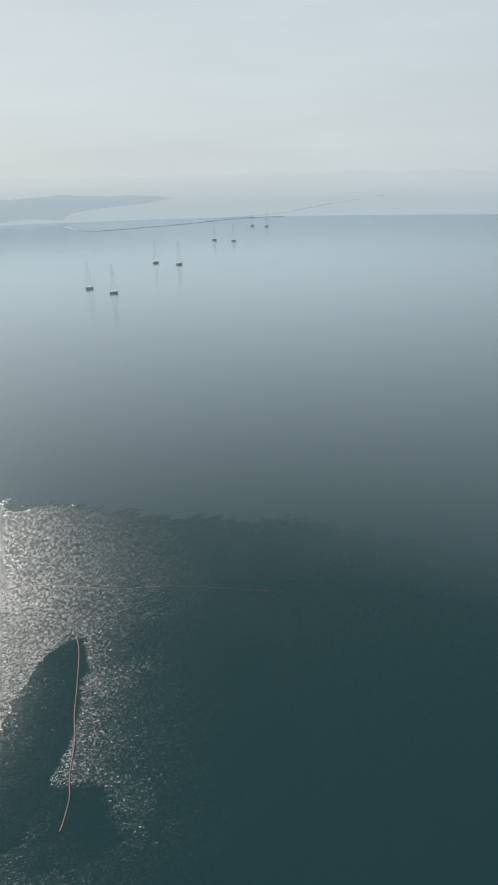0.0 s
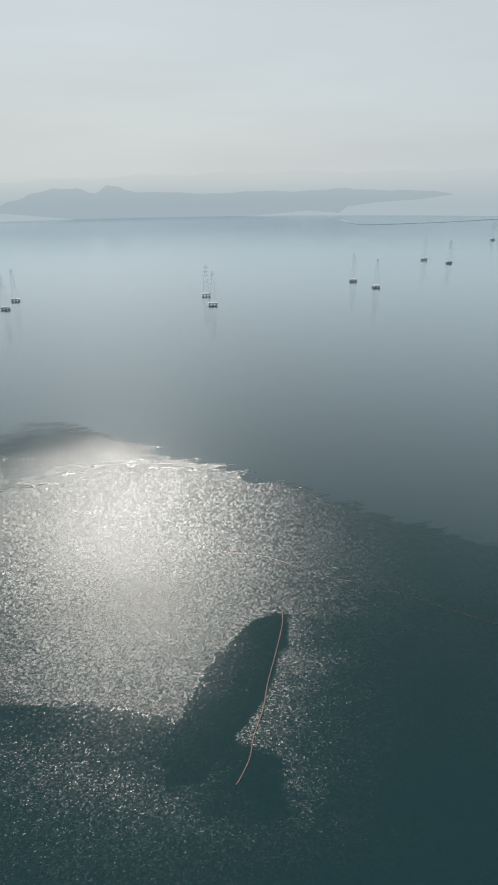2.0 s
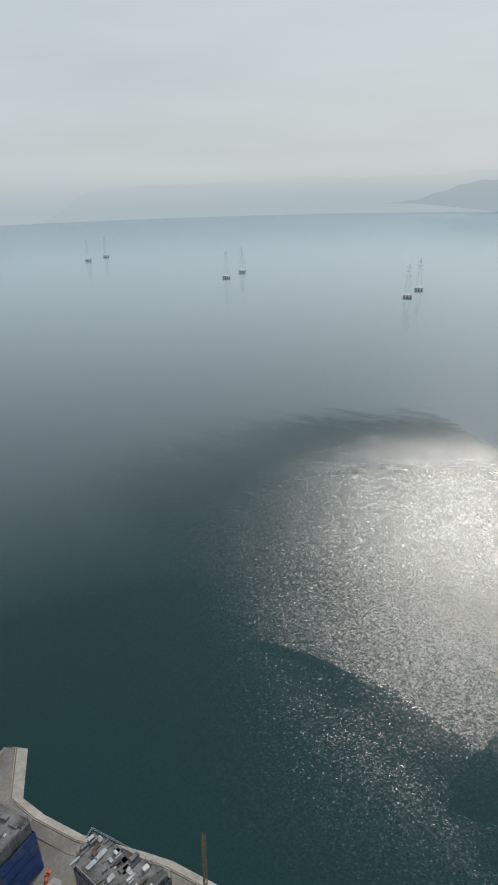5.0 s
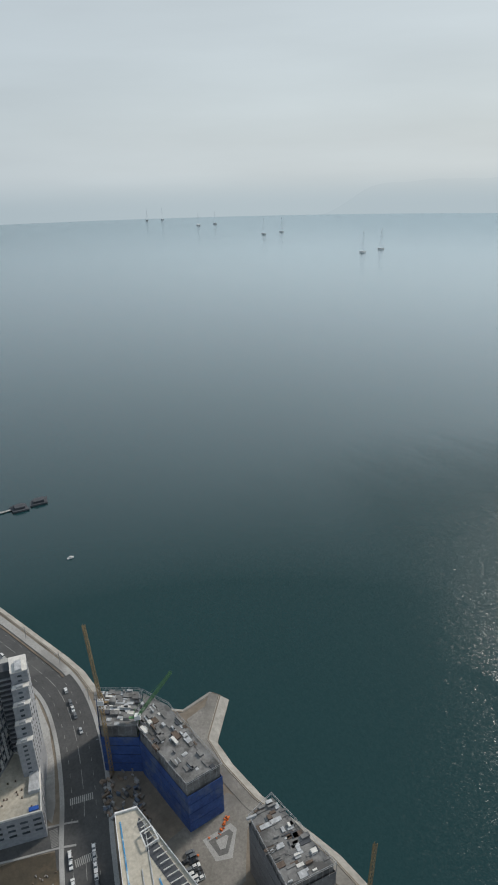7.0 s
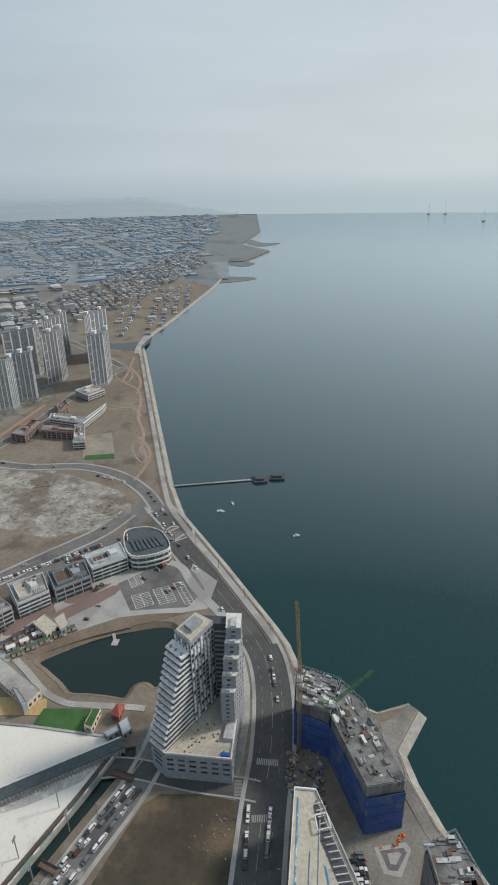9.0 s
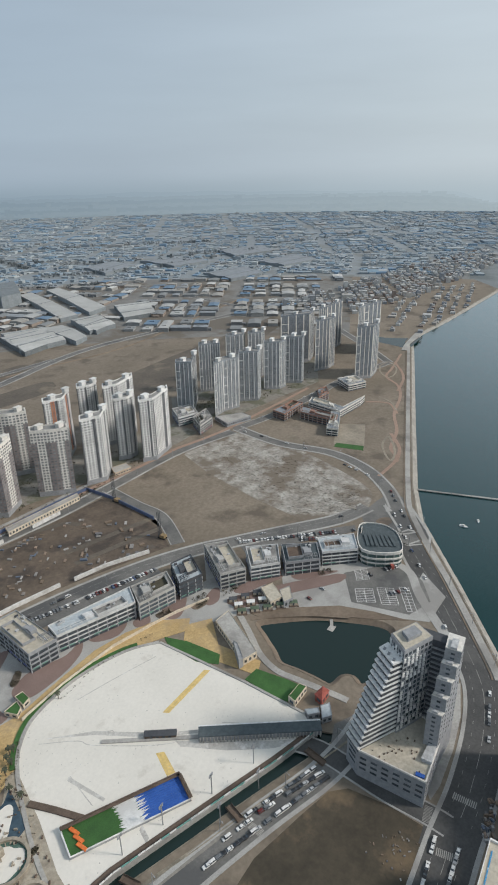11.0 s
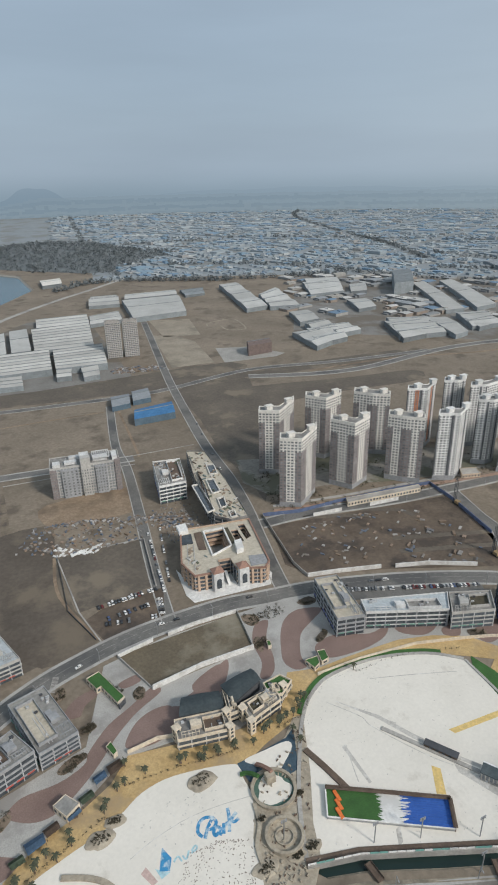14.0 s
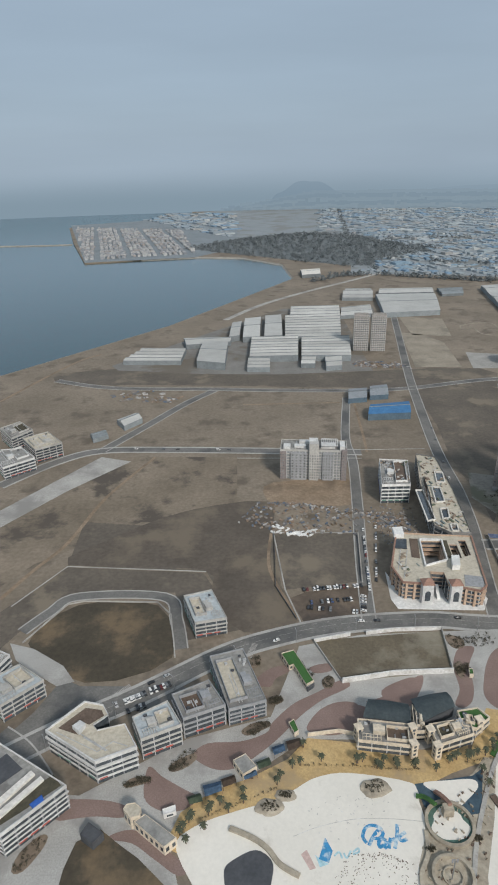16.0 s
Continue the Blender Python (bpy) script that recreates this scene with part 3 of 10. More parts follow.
slab("estate_ground", [(-232.2, -481.5), (-290.1, -476.7), (-371.4, -449.3), (-426.3, -441.5), (-523.9, -422.5), (-565.7, -421.9), (-574.7, -465), (-513.7, -486.4), (-450.5, -500.3), (-364.1, -540.7), (-294.1, -548.2), (-232.8, -571), (-218.5, -517.7)], 4.06, ESTATE, "paved and planted ground among the flats")
slab("estate_ground", [(-574.7, -465), (-605, -434.6), (-640, -407.7), (-746, -389.5), (-815.6, -375.1), (-929.2, -433.7), (-780.6, -464.5), (-649, -527.2)], 4.06, ESTATE, "paved and planted ground among the flats")
ROADS = [
    ("road_arc", 16, 4.10, [(-494.5, -173.7), (-459.5, -189.1), (-418.8, -221.6), (-379.1, -253.2), (-355.7, -271.8), (-316.4, -294.8), (-261.4, -317.9), (-203.1, -335.6), (-159.2, -342.4), (-124.4, -347), (-63.5, -343.7), (-15.1, -331.9), (19.5, -317.2), (67.6, -286.2), (98.5, -268.5), (123.8, -252.5), (139.3, -242.1)]),
    ("road_coast", 24, 4.12, [(-511.2, -150.8), (-465.8, -117.6), (-457.8, -122), (-394.2, -77.2), (-345.8, -44.8), (-316.6, -28.6), (-282.7, -21.2), (-243, -19.2), (-210.6, -20.8), (-162.4, -21.4)]),
    ("road_north", 14, 4.13, [(-507.1, -146.7), (-540.8, -169.6), (-573.4, -206.5), (-590.5, -254.2), (-585.7, -317.4), (-600.4, -385.3)]),
    ("road_school", 13, 4.11, [(-595.7, -386.6), (-663.2, -367.3), (-742, -355.8), (-840.6, -345.7), (-962.4, -315.7)]),
    ("road_flats", 14, 4.12, [(-589.1, -385.1), (-509.2, -408.9), (-401.7, -417), (-332.7, -422.4), (-250.9, -436.6), (-200.9, -438.4)]),
    ("road_site", 12, 4.14, [(-397.8, -415.6), (-388, -367.7), (-381.9, -332.9), (-353.4, -291.8)]),
    ("road_mall", 12, 4.14, [(-177, -345), (-182.5, -377), (-191.5, -421.4), (-202, -473), (-210.5, -536), (-217, -626), (-236, -772), (-256, -905), (-297, -1138), (-332.5, -1344.4)]),
    ("road_cars", 10, 4.13, [(-86, -347.1), (-94.2, -419.6), (-107.5, -515.3), (-118.6, -604.7), (-121.1, -669.9), (-144.4, -805.5)]),
    ("road_field", 14, 4.11, [(252.8, -566.9), (208.9, -620.2), (164.1, -647.2), (86, -645.4), (-43.3, -634.3), (-131.6, -625.8)]),
    ("road_factory", 12, 4.11, [(287, -913.6), (192.2, -871.6), (40.9, -854.9), (-57.3, -842.4), (-219, -834.9), (-382.4, -870), (-533.3, -843.2), (-706.8, -828.2)]),
    ("road_diagonal", 12, 4.12, [(164.1, -647.2), (121.9, -720.6), (77.9, -798.7), (40.7, -849.9)]),
    ("road_ring", 9, 4.14, [(159.3, -344.8), (145.1, -365.3), (128.4, -382.2), (63.7, -379.3), (51.9, -352.1), (46.3, -323.5)]),
    ("road_canal", 15, 4.10, [(-84, -136), (-116, -125), (-147, -114.6), (-178, -103), (-213, -88.6), (-241, -82), (-269.4, -80)]),
    ("road_hotel", 12, 4.15, [(-224.7, -109.8), (-226.3, -93.3), (-221.4, -58.4), (-220, -34.9), (-218.6, -23.9)]),
    ("road_far", 16, 4.10, [(-366.9, -837.2), (-531.3, -792.1), (-814.2, -822.9), (-1259.6, -719.9)]),
    ("road_east", 14, 4.10, [(-962.4, -315.7), (-1077.9, -422.8), (-1219.6, -586), (-1236.3, -770.7), (-1392.3, -1314.3)]),
    ("road_tower", 12, 4.14, [(109.8, -225.7), (128.4, -247.1), (145.2, -259)]),
]
kerb_bm = bmesh.new()
mark_bm = bmesh.new()
for name, width, z, pts in ROADS:
    strip(name, pts, width, z, ROAD if name in ("road_coast", "road_hotel") else ASPHALT, "worn grey asphalt road with pale markings")
    ln = smooth(pts, 6)
    for s in (1, -1):
        band(kerb_bm, shifted(ln, s * width / 2 + (2.2 if width > 13 else 0.9)), shifted(ln, s * width / 2 - 0.1), 3.9, z + 0.13)
    if width > 15:
        dashes(mark_bm, pts, 0.0, z + 0.03, 0.22, 12, 4)
        for s in (1, -1):
            dashes(mark_bm, pts, s * width / 4, z + 0.03, 0.16, 3, 6)
tagged(part("pavement", kerb_bm, PAVING), "pale concrete footways with raised kerbs", "pavement", "", "structure")
slab("junction", [(-226.4, -35.2), (-223.3, -10.8), (-203.5, -10), (-203.6, -34.2)], 4.17, ROAD, "wide asphalt road junction", "road")
slab("roundabout", [(-482.5, -171.6), (-531.8, -160.6), (-509.2, -130.7), (-465.8, -107.5), (-450.2, -128), (-461.1, -158)], 4.16, ASPHALT, "asphalt roundabout with a planted middle", "road", rounded=4)
slab("roundabout_island", [(-475.1, -156.6), (-485.1, -150.3), (-479.7, -143.1), (-469.4, -146), (-468.5, -152.1)], 4.3, SOIL, "bare planted middle of the roundabout", "island", rounded=4)


def zebra(bm, a, b, width, z, n):
    """Pale bars across a road from a to b."""
    a, b = Vector(a), Vector(b)
    d = (b - a) / n
    w = Vector((-d.y, d.x)).normalized() * width / 2
    for i in range(n):
        p = a + d * (i + 0.2)
        q = a + d * (i + 0.75)
        bm.faces.new([bm.verts.new((v.x, v.y, z)) for v in (p - w, q - w, q + w, p + w)])


for a, b in (((-236.9, -26.5), (-236.8, -14.4)), ((-204, -26), (-205.3, -15.5)), ((-224.7, -35.1), (-215.3, -34.1)), ((0.7, -313.9), (-4.1, -326.9)), ((83.1, -285), (74.9, -292.4)), ((-170.4, -108.2), (-169.5, -100.9))):
    zebra(mark_bm, a, b, 4.0, 4.22, 12)
tagged(part("road_marking", mark_bm, CONCRETE), "white painted lane lines and crossings", "road marking", "", "structure")

# shop quarter: grey paving, russet waves, yellow sand-coloured walk
slab("pavement_grey", [(-357.1, -266.5), (-337.7, -214.3), (-351.2, -148.1), (-385.1, -96.2), (-417.6, -96.1), (-395.5, -72.3), (-361.9, -74.7), (-349.3, -111.4), (-324.9, -159.4), (-303, -194.3), (-259.9, -227.4), (-207.4, -250.8), (-165.9, -248.6), (-120.2, -220.5), (-140.3, -252.7), (-91.5, -239.4), (-61.8, -247.8), (-30, -249), (8.3, -222.3), (33.6, -204.7), (40.7, -190.9), (30, -157), (110.4, -159.3), (132.7, -223.3), (90.3, -218.7), (37.1, -251.3), (-11.7, -265.3), (-33.7, -323), (-77.4, -332.2), (-171.7, -333.9), (-190.5, -330.4), (-231.7, -280), (-322.7, -240.1)], 4.18, PAVING, "pale grey paved square between the shops", "pavement")
slab("pavement_grey", [(-364.4, -195.6), (-389.4, -169.2), (-411.5, -142.7), (-404.8, -129.5), (-354, -130), (-341.3, -162.4), (-345.6, -183.7)], 4.176, PAVING, "pale grey paved square before the shops", "pavement")
WAVES = [
    [(-140.4, -317.3), (-150, -316.9), (-141.1, -301.1), (-138, -283.7), (-132.9, -272.1), (-126.1, -267.5), (-122.3, -270.6), (-128.6, -281.8), (-130.1, -296.6), (-133.3, -307.4)],
    [(-191.2, -312.2), (-177.9, -303.2), (-166.3, -296.2), (-159.8, -287.3), (-154.5, -275.5), (-153.9, -266.3), (-145.6, -266.8), (-141.9, -276), (-145.9, -288.4), (-153.3, -303.2), (-162.6, -314.2), (-175.6, -318.4)],
    [(-169.1, -281.2), (-185.9, -283.9), (-207.3, -274.8), (-223.8, -276.8), (-215.6, -268), (-198.9, -264), (-179.6, -264.5), (-169.9, -267), (-165.2, -272.8)],
    [(-69.5, -274.5), (-79.4, -277.4), (-106.3, -293.7), (-107.9, -288.2), (-100, -275.4), (-94.4, -270.7), (-82.3, -271.9)],
    [(-68.4, -270.4), (-52.1, -272.8), (-41.5, -269.7), (-32.1, -257.8), (-34.6, -252.9), (-44.2, -251), (-55.8, -252.9), (-65.9, -259.4)],
    [(32.5, -240.4), (24.9, -248.1), (6.2, -248.8), (-8.5, -254.2), (-12.5, -261.3), (-25.9, -274.5), (-41.1, -282.7), (-57.3, -292.1), (-61.6, -286.5), (-43.6, -276.7), (-28.6, -264.6), (-16.2, -251.1), (-2.4, -239.1), (10.3, -231.6), (22.1, -232.2)],
    [(-34.4, -255.3), (-38.2, -265.6), (-46.3, -272.6), (-57.3, -274.9), (-64.6, -271.2), (-60.1, -256.7), (-49.5, -254.3)],
    [(-2.7, -291.8), (-11.5, -302.4), (-23.6, -305.9), (-25.9, -301.4), (-16.5, -295.1), (-11.9, -288.1)],
    [(-39.2, -303.7), (-51.2, -306.4), (-52.3, -300.1), (-41.6, -298.3)],
    [(-80.7, -282.6), (-100.3, -292.3), (-104.4, -287.5), (-97.4, -271.3), (-84.7, -270.7)],
    [(56.3, -234.3), (48.2, -228.2), (36.6, -220.9), (25.9, -213.9), (36.3, -208.9), (47.2, -209.1), (56.4, -216.9)],
    [(101.1, -215.9), (90.8, -216.7), (74.6, -215.3), (64, -211.5), (65, -206.1), (78.7, -207.1), (88.9, -206.4), (99, -206)],
    [(72, -195.6), (59.7, -199.7), (45, -191.6), (32, -181.1), (35.7, -177.5), (48.5, -186), (59.1, -193)],
    [(-230.1, -278), (-244.9, -282.6), (-257.3, -272.4), (-253.3, -260.8), (-239.5, -257.8), (-226.6, -267.5)],
    [(-279.2, -249.5), (-290.7, -251.2), (-301.5, -244.1), (-285.3, -233.9), (-274.7, -233), (-271.6, -241.1)],
    [(-300.7, -227), (-315.7, -229.9), (-319.2, -225.4), (-307.6, -218.1), (-299, -220.3)],
    [(-256.1, -257.7), (-268.6, -256.5), (-262.5, -246.9), (-253.2, -251.2)],
    [(-322.8, -214.7), (-339, -210.4), (-353.6, -198.3), (-357, -190), (-337.6, -199.2), (-323.5, -205.8)],
    [(-363.5, -185.4), (-376.7, -170.1), (-386.2, -154.9), (-370, -166.8), (-359.3, -178.2)],
]
for i, pts in enumerate(WAVES):
    slab("paving_wave", pts, 4.205 + 0.004 * i, REDPAVE, "russet paving laid in sweeping waves", "pavement", rounded=4)
slab("sand_walk", [(-248.2, -232.6), (-269.6, -218.2), (-279.9, -224.8), (-265.7, -244.3), (-245, -254.8), (-221.3, -261.2), (-196.9, -262.1), (-178.1, -262.3), (-159.6, -261.7), (-139.4, -266.9), (-116.7, -233), (-123, -249.4), (-97.6, -239.2), (-61.3, -244.9), (-31.7, -249.7), (-19.5, -236.6), (2.3, -225.4), (20, -219.5), (36.7, -207.8), (43.4, -191), (32.2, -185.4), (-8.7, -206.3), (-33.1, -221), (-62.2, -218.4), (-85.2, -216), (-105.6, -225.1), (-133.9, -234.4), (-117.5, -213.3), (-131.6, -226.1), (-152.8, -244.2), (-182.9, -244.1), (-217.5, -239.2)], 4.26, SAND, "yellow sand-coloured walk round the pools", "pavement")
slab("sand_walk", [(-272.4, -223.3), (-287.7, -210.9), (-267.7, -191.8), (-268.9, -159.3), (-256.9, -154.5), (-254.5, -183.1), (-252.8, -210.6)], 4.27, SAND, "yellow sand-coloured walk beside the pool", "pavement")
slab("junction", [(130.1, -273.8), (119.3, -300.2), (106.9, -293.2), (74.8, -291.9), (98.5, -268.5), (116.5, -249.6), (137.2, -236.1), (147.3, -247)], 4.135, ASPHALT, "worn asphalt street junction", "road")
slab("pavement_corner", [(164.4, -333.7), (146.2, -327.6), (122.1, -311.1), (111.4, -297.1), (121.9, -293.7), (139.7, -305.8), (155.2, -317.4)], 4.16, PAVING, "pale paved street corner", "pavement")
strip("footway", [(-419.2, -122.7), (-412.4, -105.1), (-388.6, -90.4), (-366.3, -72.1), (-348.5, -56.3)], 7, 4.27, PAVING, "wide pale footway beside the coast road", "pavement")
slab("fenced_plot", [(89.6, -167.6), (89, -182), (86, -194.5), (75.4, -200.3), (66.8, -193.9), (54.7, -185.6), (41.5, -173.7), (33, -163.7)], 4.3, WEEDS, "fenced plot of dead grass between paved walks", "ground")
slab("car_park", [(-44.3, -380.7), (-93.8, -386.7), (-83.2, -351.8), (-39.3, -346.9), (-30.6, -373.4)], 4.15, DUGSOIL, "gravelled car park behind a fence", "car park")
slab("car_park", [(-196.7, -329.7), (-317.5, -287.2), (-312.4, -275.8), (-223, -308.2), (-194.5, -317.5)], 4.15, ASPHALT, "asphalt parking strip behind the shops", "car park")
slab("car_park", [(83.4, -277.2), (51.2, -296.2), (36.2, -286.4), (65.5, -271.4)], 4.15, ASPHALT, "asphalt parking strip behind the shops", "car park")
slab("car_park", [(-382.3, -251.3), (-457.6, -170.4), (-449.5, -164.6), (-409.5, -199.2), (-371.3, -233.7)], 4.15, ASPHALT, "asphalt parking strip behind the shops", "car park")
slab("car_park", [(-385.7, -150.3), (-421.9, -116.6), (-406.3, -93.1), (-384.4, -80.5), (-362.3, -89.6), (-354.9, -131.2)], 4.24, ASPHALT, "asphalt car park with painted bays", "car park")
slab("plaza", [(-198, 11.8), (-215.5, 51.9), (-204.6, 64.1), (-192.6, 55.4), (-170.6, 47.6), (-161.7, 20.6)], 4.15, QUAY, "worn concrete quay square", "pavement")
slab("plaza_border", [(-195.3, 33.7), (-199.1, 49), (-195.4, 51), (-182.5, 44.9), (-183.5, 37.1)], 4.19, PAVING, "pale paving border of the square", "pavement")
slab("plaza_inset", [(-193.8, 36.2), (-196.4, 47.3), (-194.2, 48.8), (-185.3, 43.6), (-185.3, 39.3)], 4.23, ASPHALT, "dark paved panel in the square", "pavement")
slab("plaza_inset", [(-192.9, 39.6), (-194.1, 45.1), (-193.2, 46.1), (-188, 43.1), (-188.1, 40.6)], 4.27, PAVING, "grey paved panel in the square", "pavement")
slab("point", [(-268.5, 42.5), (-277.3, 61), (-274.9, 62.6), (-249.1, 49.5), (-253.6, 44.1)], 4.15, QUAY, "paved point of land jutting into the sea", "pavement")

# promenade park on the shore
strip("promenade", COAST_EAST[9:18], 5, 4.3, CONCRETE, "pale concrete promenade along the sea", "pavement", steps=3, off=-5)
strip("promenade", COAST_EAST[22:] + COAST_HIDDEN[:1], 6, 4.3, QUAY, "worn concrete quay along the sea", "pavement", steps=1, off=-4.5)
strip("kerb_strip", COAST_EAST[9:18], 1.2, 4.4, SOIL, "dark planted strip beside the promenade", "verge", steps=3, off=-9)
slab("inlet_water", [(-1121.8, -417.8), (-1113.4, -377.3), (-1128.7, -337.7), (-1150.0, -317.6), (-1058.9, -313.8), (-1067.7, -345.8), (-1076.1, -372.4), (-1083.5, -403.3)], 4.07, POND, "narrow tidal inlet between the flats and the village", "water", 0.2)
strip("inlet_bridge", [(-1042.6, -317.7), (-1094.0, -326.2), (-1139.4, -327.3), (-1173.3, -329.3)], 9, 5.2, CONCRETE, "pale road bridge over the inlet", "bridge", 1.4)
TERRACOTTA = surface("terracotta_path", (0.29, 0.2, 0.155), (0.37, 0.26, 0.205))
for i, pts in enumerate(([(-1020, -315.1), (-933.8, -301), (-887.2, -294.3), (-855.2, -265.4), (-808.8, -245.8), (-741.4, -231.4), (-687.4, -209.5), (-635.6, -199), (-609.1, -183.4), (-561, -185.9)], [(-966.4, -307.3), (-898.5, -270.7), (-830.5, -257.1)], [(-675.8, -212.8), (-639.9, -190.3), (-602.1, -181.1)], [(-765.9, -280.4), (-775.2, -250.9), (-743.1, -228)])):
    strip("park_path", pts, 4, 4.16 + 0.01 * i, TERRACOTTA, "winding terracotta path in the shore park", "path")
slab("school_yard", [(-672.1, -282.4), (-687.9, -250.4), (-614.5, -223.6), (-613.8, -260.8)], 4.15, PITCH, "sandy school yard", "ground")
slab("school_turf", [(-618.3, -259.2), (-624.9, -227.7), (-612.7, -223.7), (-606.4, -257.6)], 4.2, TURF, "green sports court", "ground")

# painted parking bays beside the pond, kerbs round the fallow plots
bay_bm = bmesh.new()
for a, b, c in (((-371.4, -135.2), (-377.5, -123.1), (-357.4, -127.5)), ((-380.6, -120.8), (-386.1, -109.4), (-363.5, -110.7)), ((-389.7, -106.3), (-392.3, -99.7), (-365.1, -91.9)), ((-392.9, -144.3), (-399.6, -136.5), (-381.5, -137.6))):
    a, b, c = Vector(a), Vector(b), Vector(c)
    for k in range(9):
        u = k / 8
        p, q = a.lerp(c, u), b.lerp(b + c - a, u)
        d = (c - a).normalized() * 0.16
        bay_bm.faces.new([bay_bm.verts.new((v.x, v.y, 4.29)) for v in (p - d, q - d, q + d, p + d)])
    for p in (a, a.lerp(b, 0.5), b):
        q, d = p + c - a, (b - a).normalized() * 0.16
        bay_bm.faces.new([bay_bm.verts.new((v.x, v.y, 4.294)) for v in (p - d, p + d, q + d, q - d)])
tagged(part("bay_marking", bay_bm, WHITE), "white painted parking bays", "road marking", "", "structure")
for pts in ([(176.7, -373.1), (146.9, -422.2), (33.1, -410)], [(-23.9, -464.8), (-28.6, -384), (-36.8, -347.2)], [(-23.9, -464.8), (-98.2, -461.1), (-89, -390.4)], [(-133, -633.3), (-204.6, -631.8)], [(8, -619.6), (-129, -611.2)]):
    strip("plot_kerb", pts, 1.1, 4.32, CONCRETE, "thin pale kerb round the fallow plots", "kerb", 0.4, steps=1)
for pts, w, mt in (([(-221.9, -453.1), (-292.2, -441), (-373.1, -433.1), (-446.2, -421.8), (-513.9, -414.2)], 5, TERRACOTTA), ([(-224.9, -461.3), (-297.4, -450), (-379.1, -441.7), (-451.7, -430.6)], 4, PAVING), ([(-513.9, -414.2), (-577.9, -397.3), (-660.1, -387.5), (-781.8, -375.8)], 5, TERRACOTTA)):
    strip("estate_walk", pts, w, 4.3, mt, "paved walk in front of the flats", "pavement")
strip("coast_highway", [(32.5, -1301.2), (-55, -1456.7), (-184.8, -1617), (-303.2, -1742), (-424.1, -1879)], 13, 4.3, CONCRETE, "pale highway along the bay", "road")
strip("running_track", [(-433.6, -1201.6), (-471.9, -1219.2), (-501.4, -1212.1), (-495.1, -1142.5), (-482.5, -1121.8), (-453.6, -1134.2), (-452, -1177.2), (-437.1, -1167.4), (-428.2, -1176.6), (-433.6, -1201.6)], 3, 4.2, PITCH, "pale looping practice track", "track")
slab("canal_walk", [(-94.5, -144.5), (-116.2, -137.1), (-145.1, -125.2), (-168, -116), (-191.2, -106.8), (-214, -97), (-212, -95.4), (-180, -108.4), (-150, -119.6), (-118.3, -131), (-93, -139.6)], 4.22, QUAY, "grey paved walk along the canal", "pavement")
MUD = surface("tidal_mud", (0.14, 0.155, 0.16), (0.2, 0.212, 0.218), large=0.01)
for pts in ([(-2052, -353), (-1946, -283.9), (-1922, -201.1), (-1886, -186), (-1826, -264.3), (-1834, -324.8)], [(-2337, -347.7), (-2297, -284.8), (-2233, -218.6), (-2154, -247.4), (-2212, -318.1)], [(-3595, -611.9), (-4095, -549.5), (-3330, -376.7), (-2874, -328.9), (-2614, -354.5), (-2515, -426.9)], [(-3113, -349.6), (-2898, -250.5), (-2880, -165.3), (-2751, -239.9), (-2876, -320.2)]):
    slab("tidal_flat", pts, 0.7, MUD, "grey tidal flat along the far shore", "ground", 1.0, rounded=4)
for pts in ([(-937, -322.7), (-964.3, -317.3), (-938, -295.8), (-901.9, -286.7), (-883.9, -291.7), (-904.9, -310.3), (-937, -322.7)], [(-665.2, -213.7), (-640.3, -210.8), (-614.7, -197.9), (-602.9, -187.2), (-624.8, -190.4), (-648.4, -201), (-665.7, -212.4)], [(-792.4, -271.3), (-781.2, -249.8), (-754.5, -232.9)]):
    strip("park_path", pts, 2.5, 4.22, PITCH, "pale looping path in the shore park", "path")
slab("roundabout_island", [(-508.8, -160.5), (-502.8, -155.1), (-498.3, -149.1), (-493.6, -154.2)], 4.3, PAVING, "pale traffic island at the junction", "island")
slab("paving_wave", [(-311, -213), (-341.6, -191.5), (-382.8, -153.4), (-373.2, -148.1), (-337.2, -179.1), (-309.5, -197)], 4.29, REDPAVE, "russet paving laid in sweeping waves", "pavement", rounded=3)
slab("pond_verge", [(-306.4, -191.2), (-328.4, -164.8), (-346.7, -137.2), (-352.8, -113.5), (-356.3, -87.8), (-344.8, -110.3), (-329.9, -147.3), (-306, -180.4)], 4.31, SOIL, "bare brown earth above the pond bank", "verge")


# ---- wave pools and their fittings ----
BLUE = surface("blue_decking", (0.02, 0.085, 0.34), (0.035, 0.12, 0.45), large=0.1, small=1.0)
BROWNWOOD = surface("brown_boards", (0.09, 0.065, 0.05), (0.15, 0.11, 0.085), large=0.1, small=0.8)
STONE = surface("mock_rock", (0.27, 0.235, 0.185), (0.43, 0.385, 0.31), large=0.12, small=0.6, bump=0.9)
LEAF = surface("palm_leaf", (0.045, 0.056, 0.034), (0.085, 0.092, 0.058), large=0.5, small=1.5)
SHRUB = surface("winter_shrub", (0.045, 0.042, 0.028), (0.085, 0.075, 0.05), large=0.3, small=1.5)
RAIL = surface("teal_panel", (0.12, 0.3, 0.28), (0.2, 0.42, 0.38), large=0.3, small=1.0)
STEEL = surface("galvanised_steel", (0.3, 0.31, 0.32), (0.42, 0.43, 0.44), rough=0.5, metal=0.6)
ORANGE = surface("orange_plastic", (0.6, 0.13, 0.03), (0.75, 0.2, 0.05))
NAVY = surface("dark_roof_membrane", (0.055, 0.075, 0.085), (0.09, 0.11, 0.12), large=0.2)
YELLOW = surface("pale_yellow_paint", (0.62, 0.45, 0.16), (0.72, 0.55, 0.25))
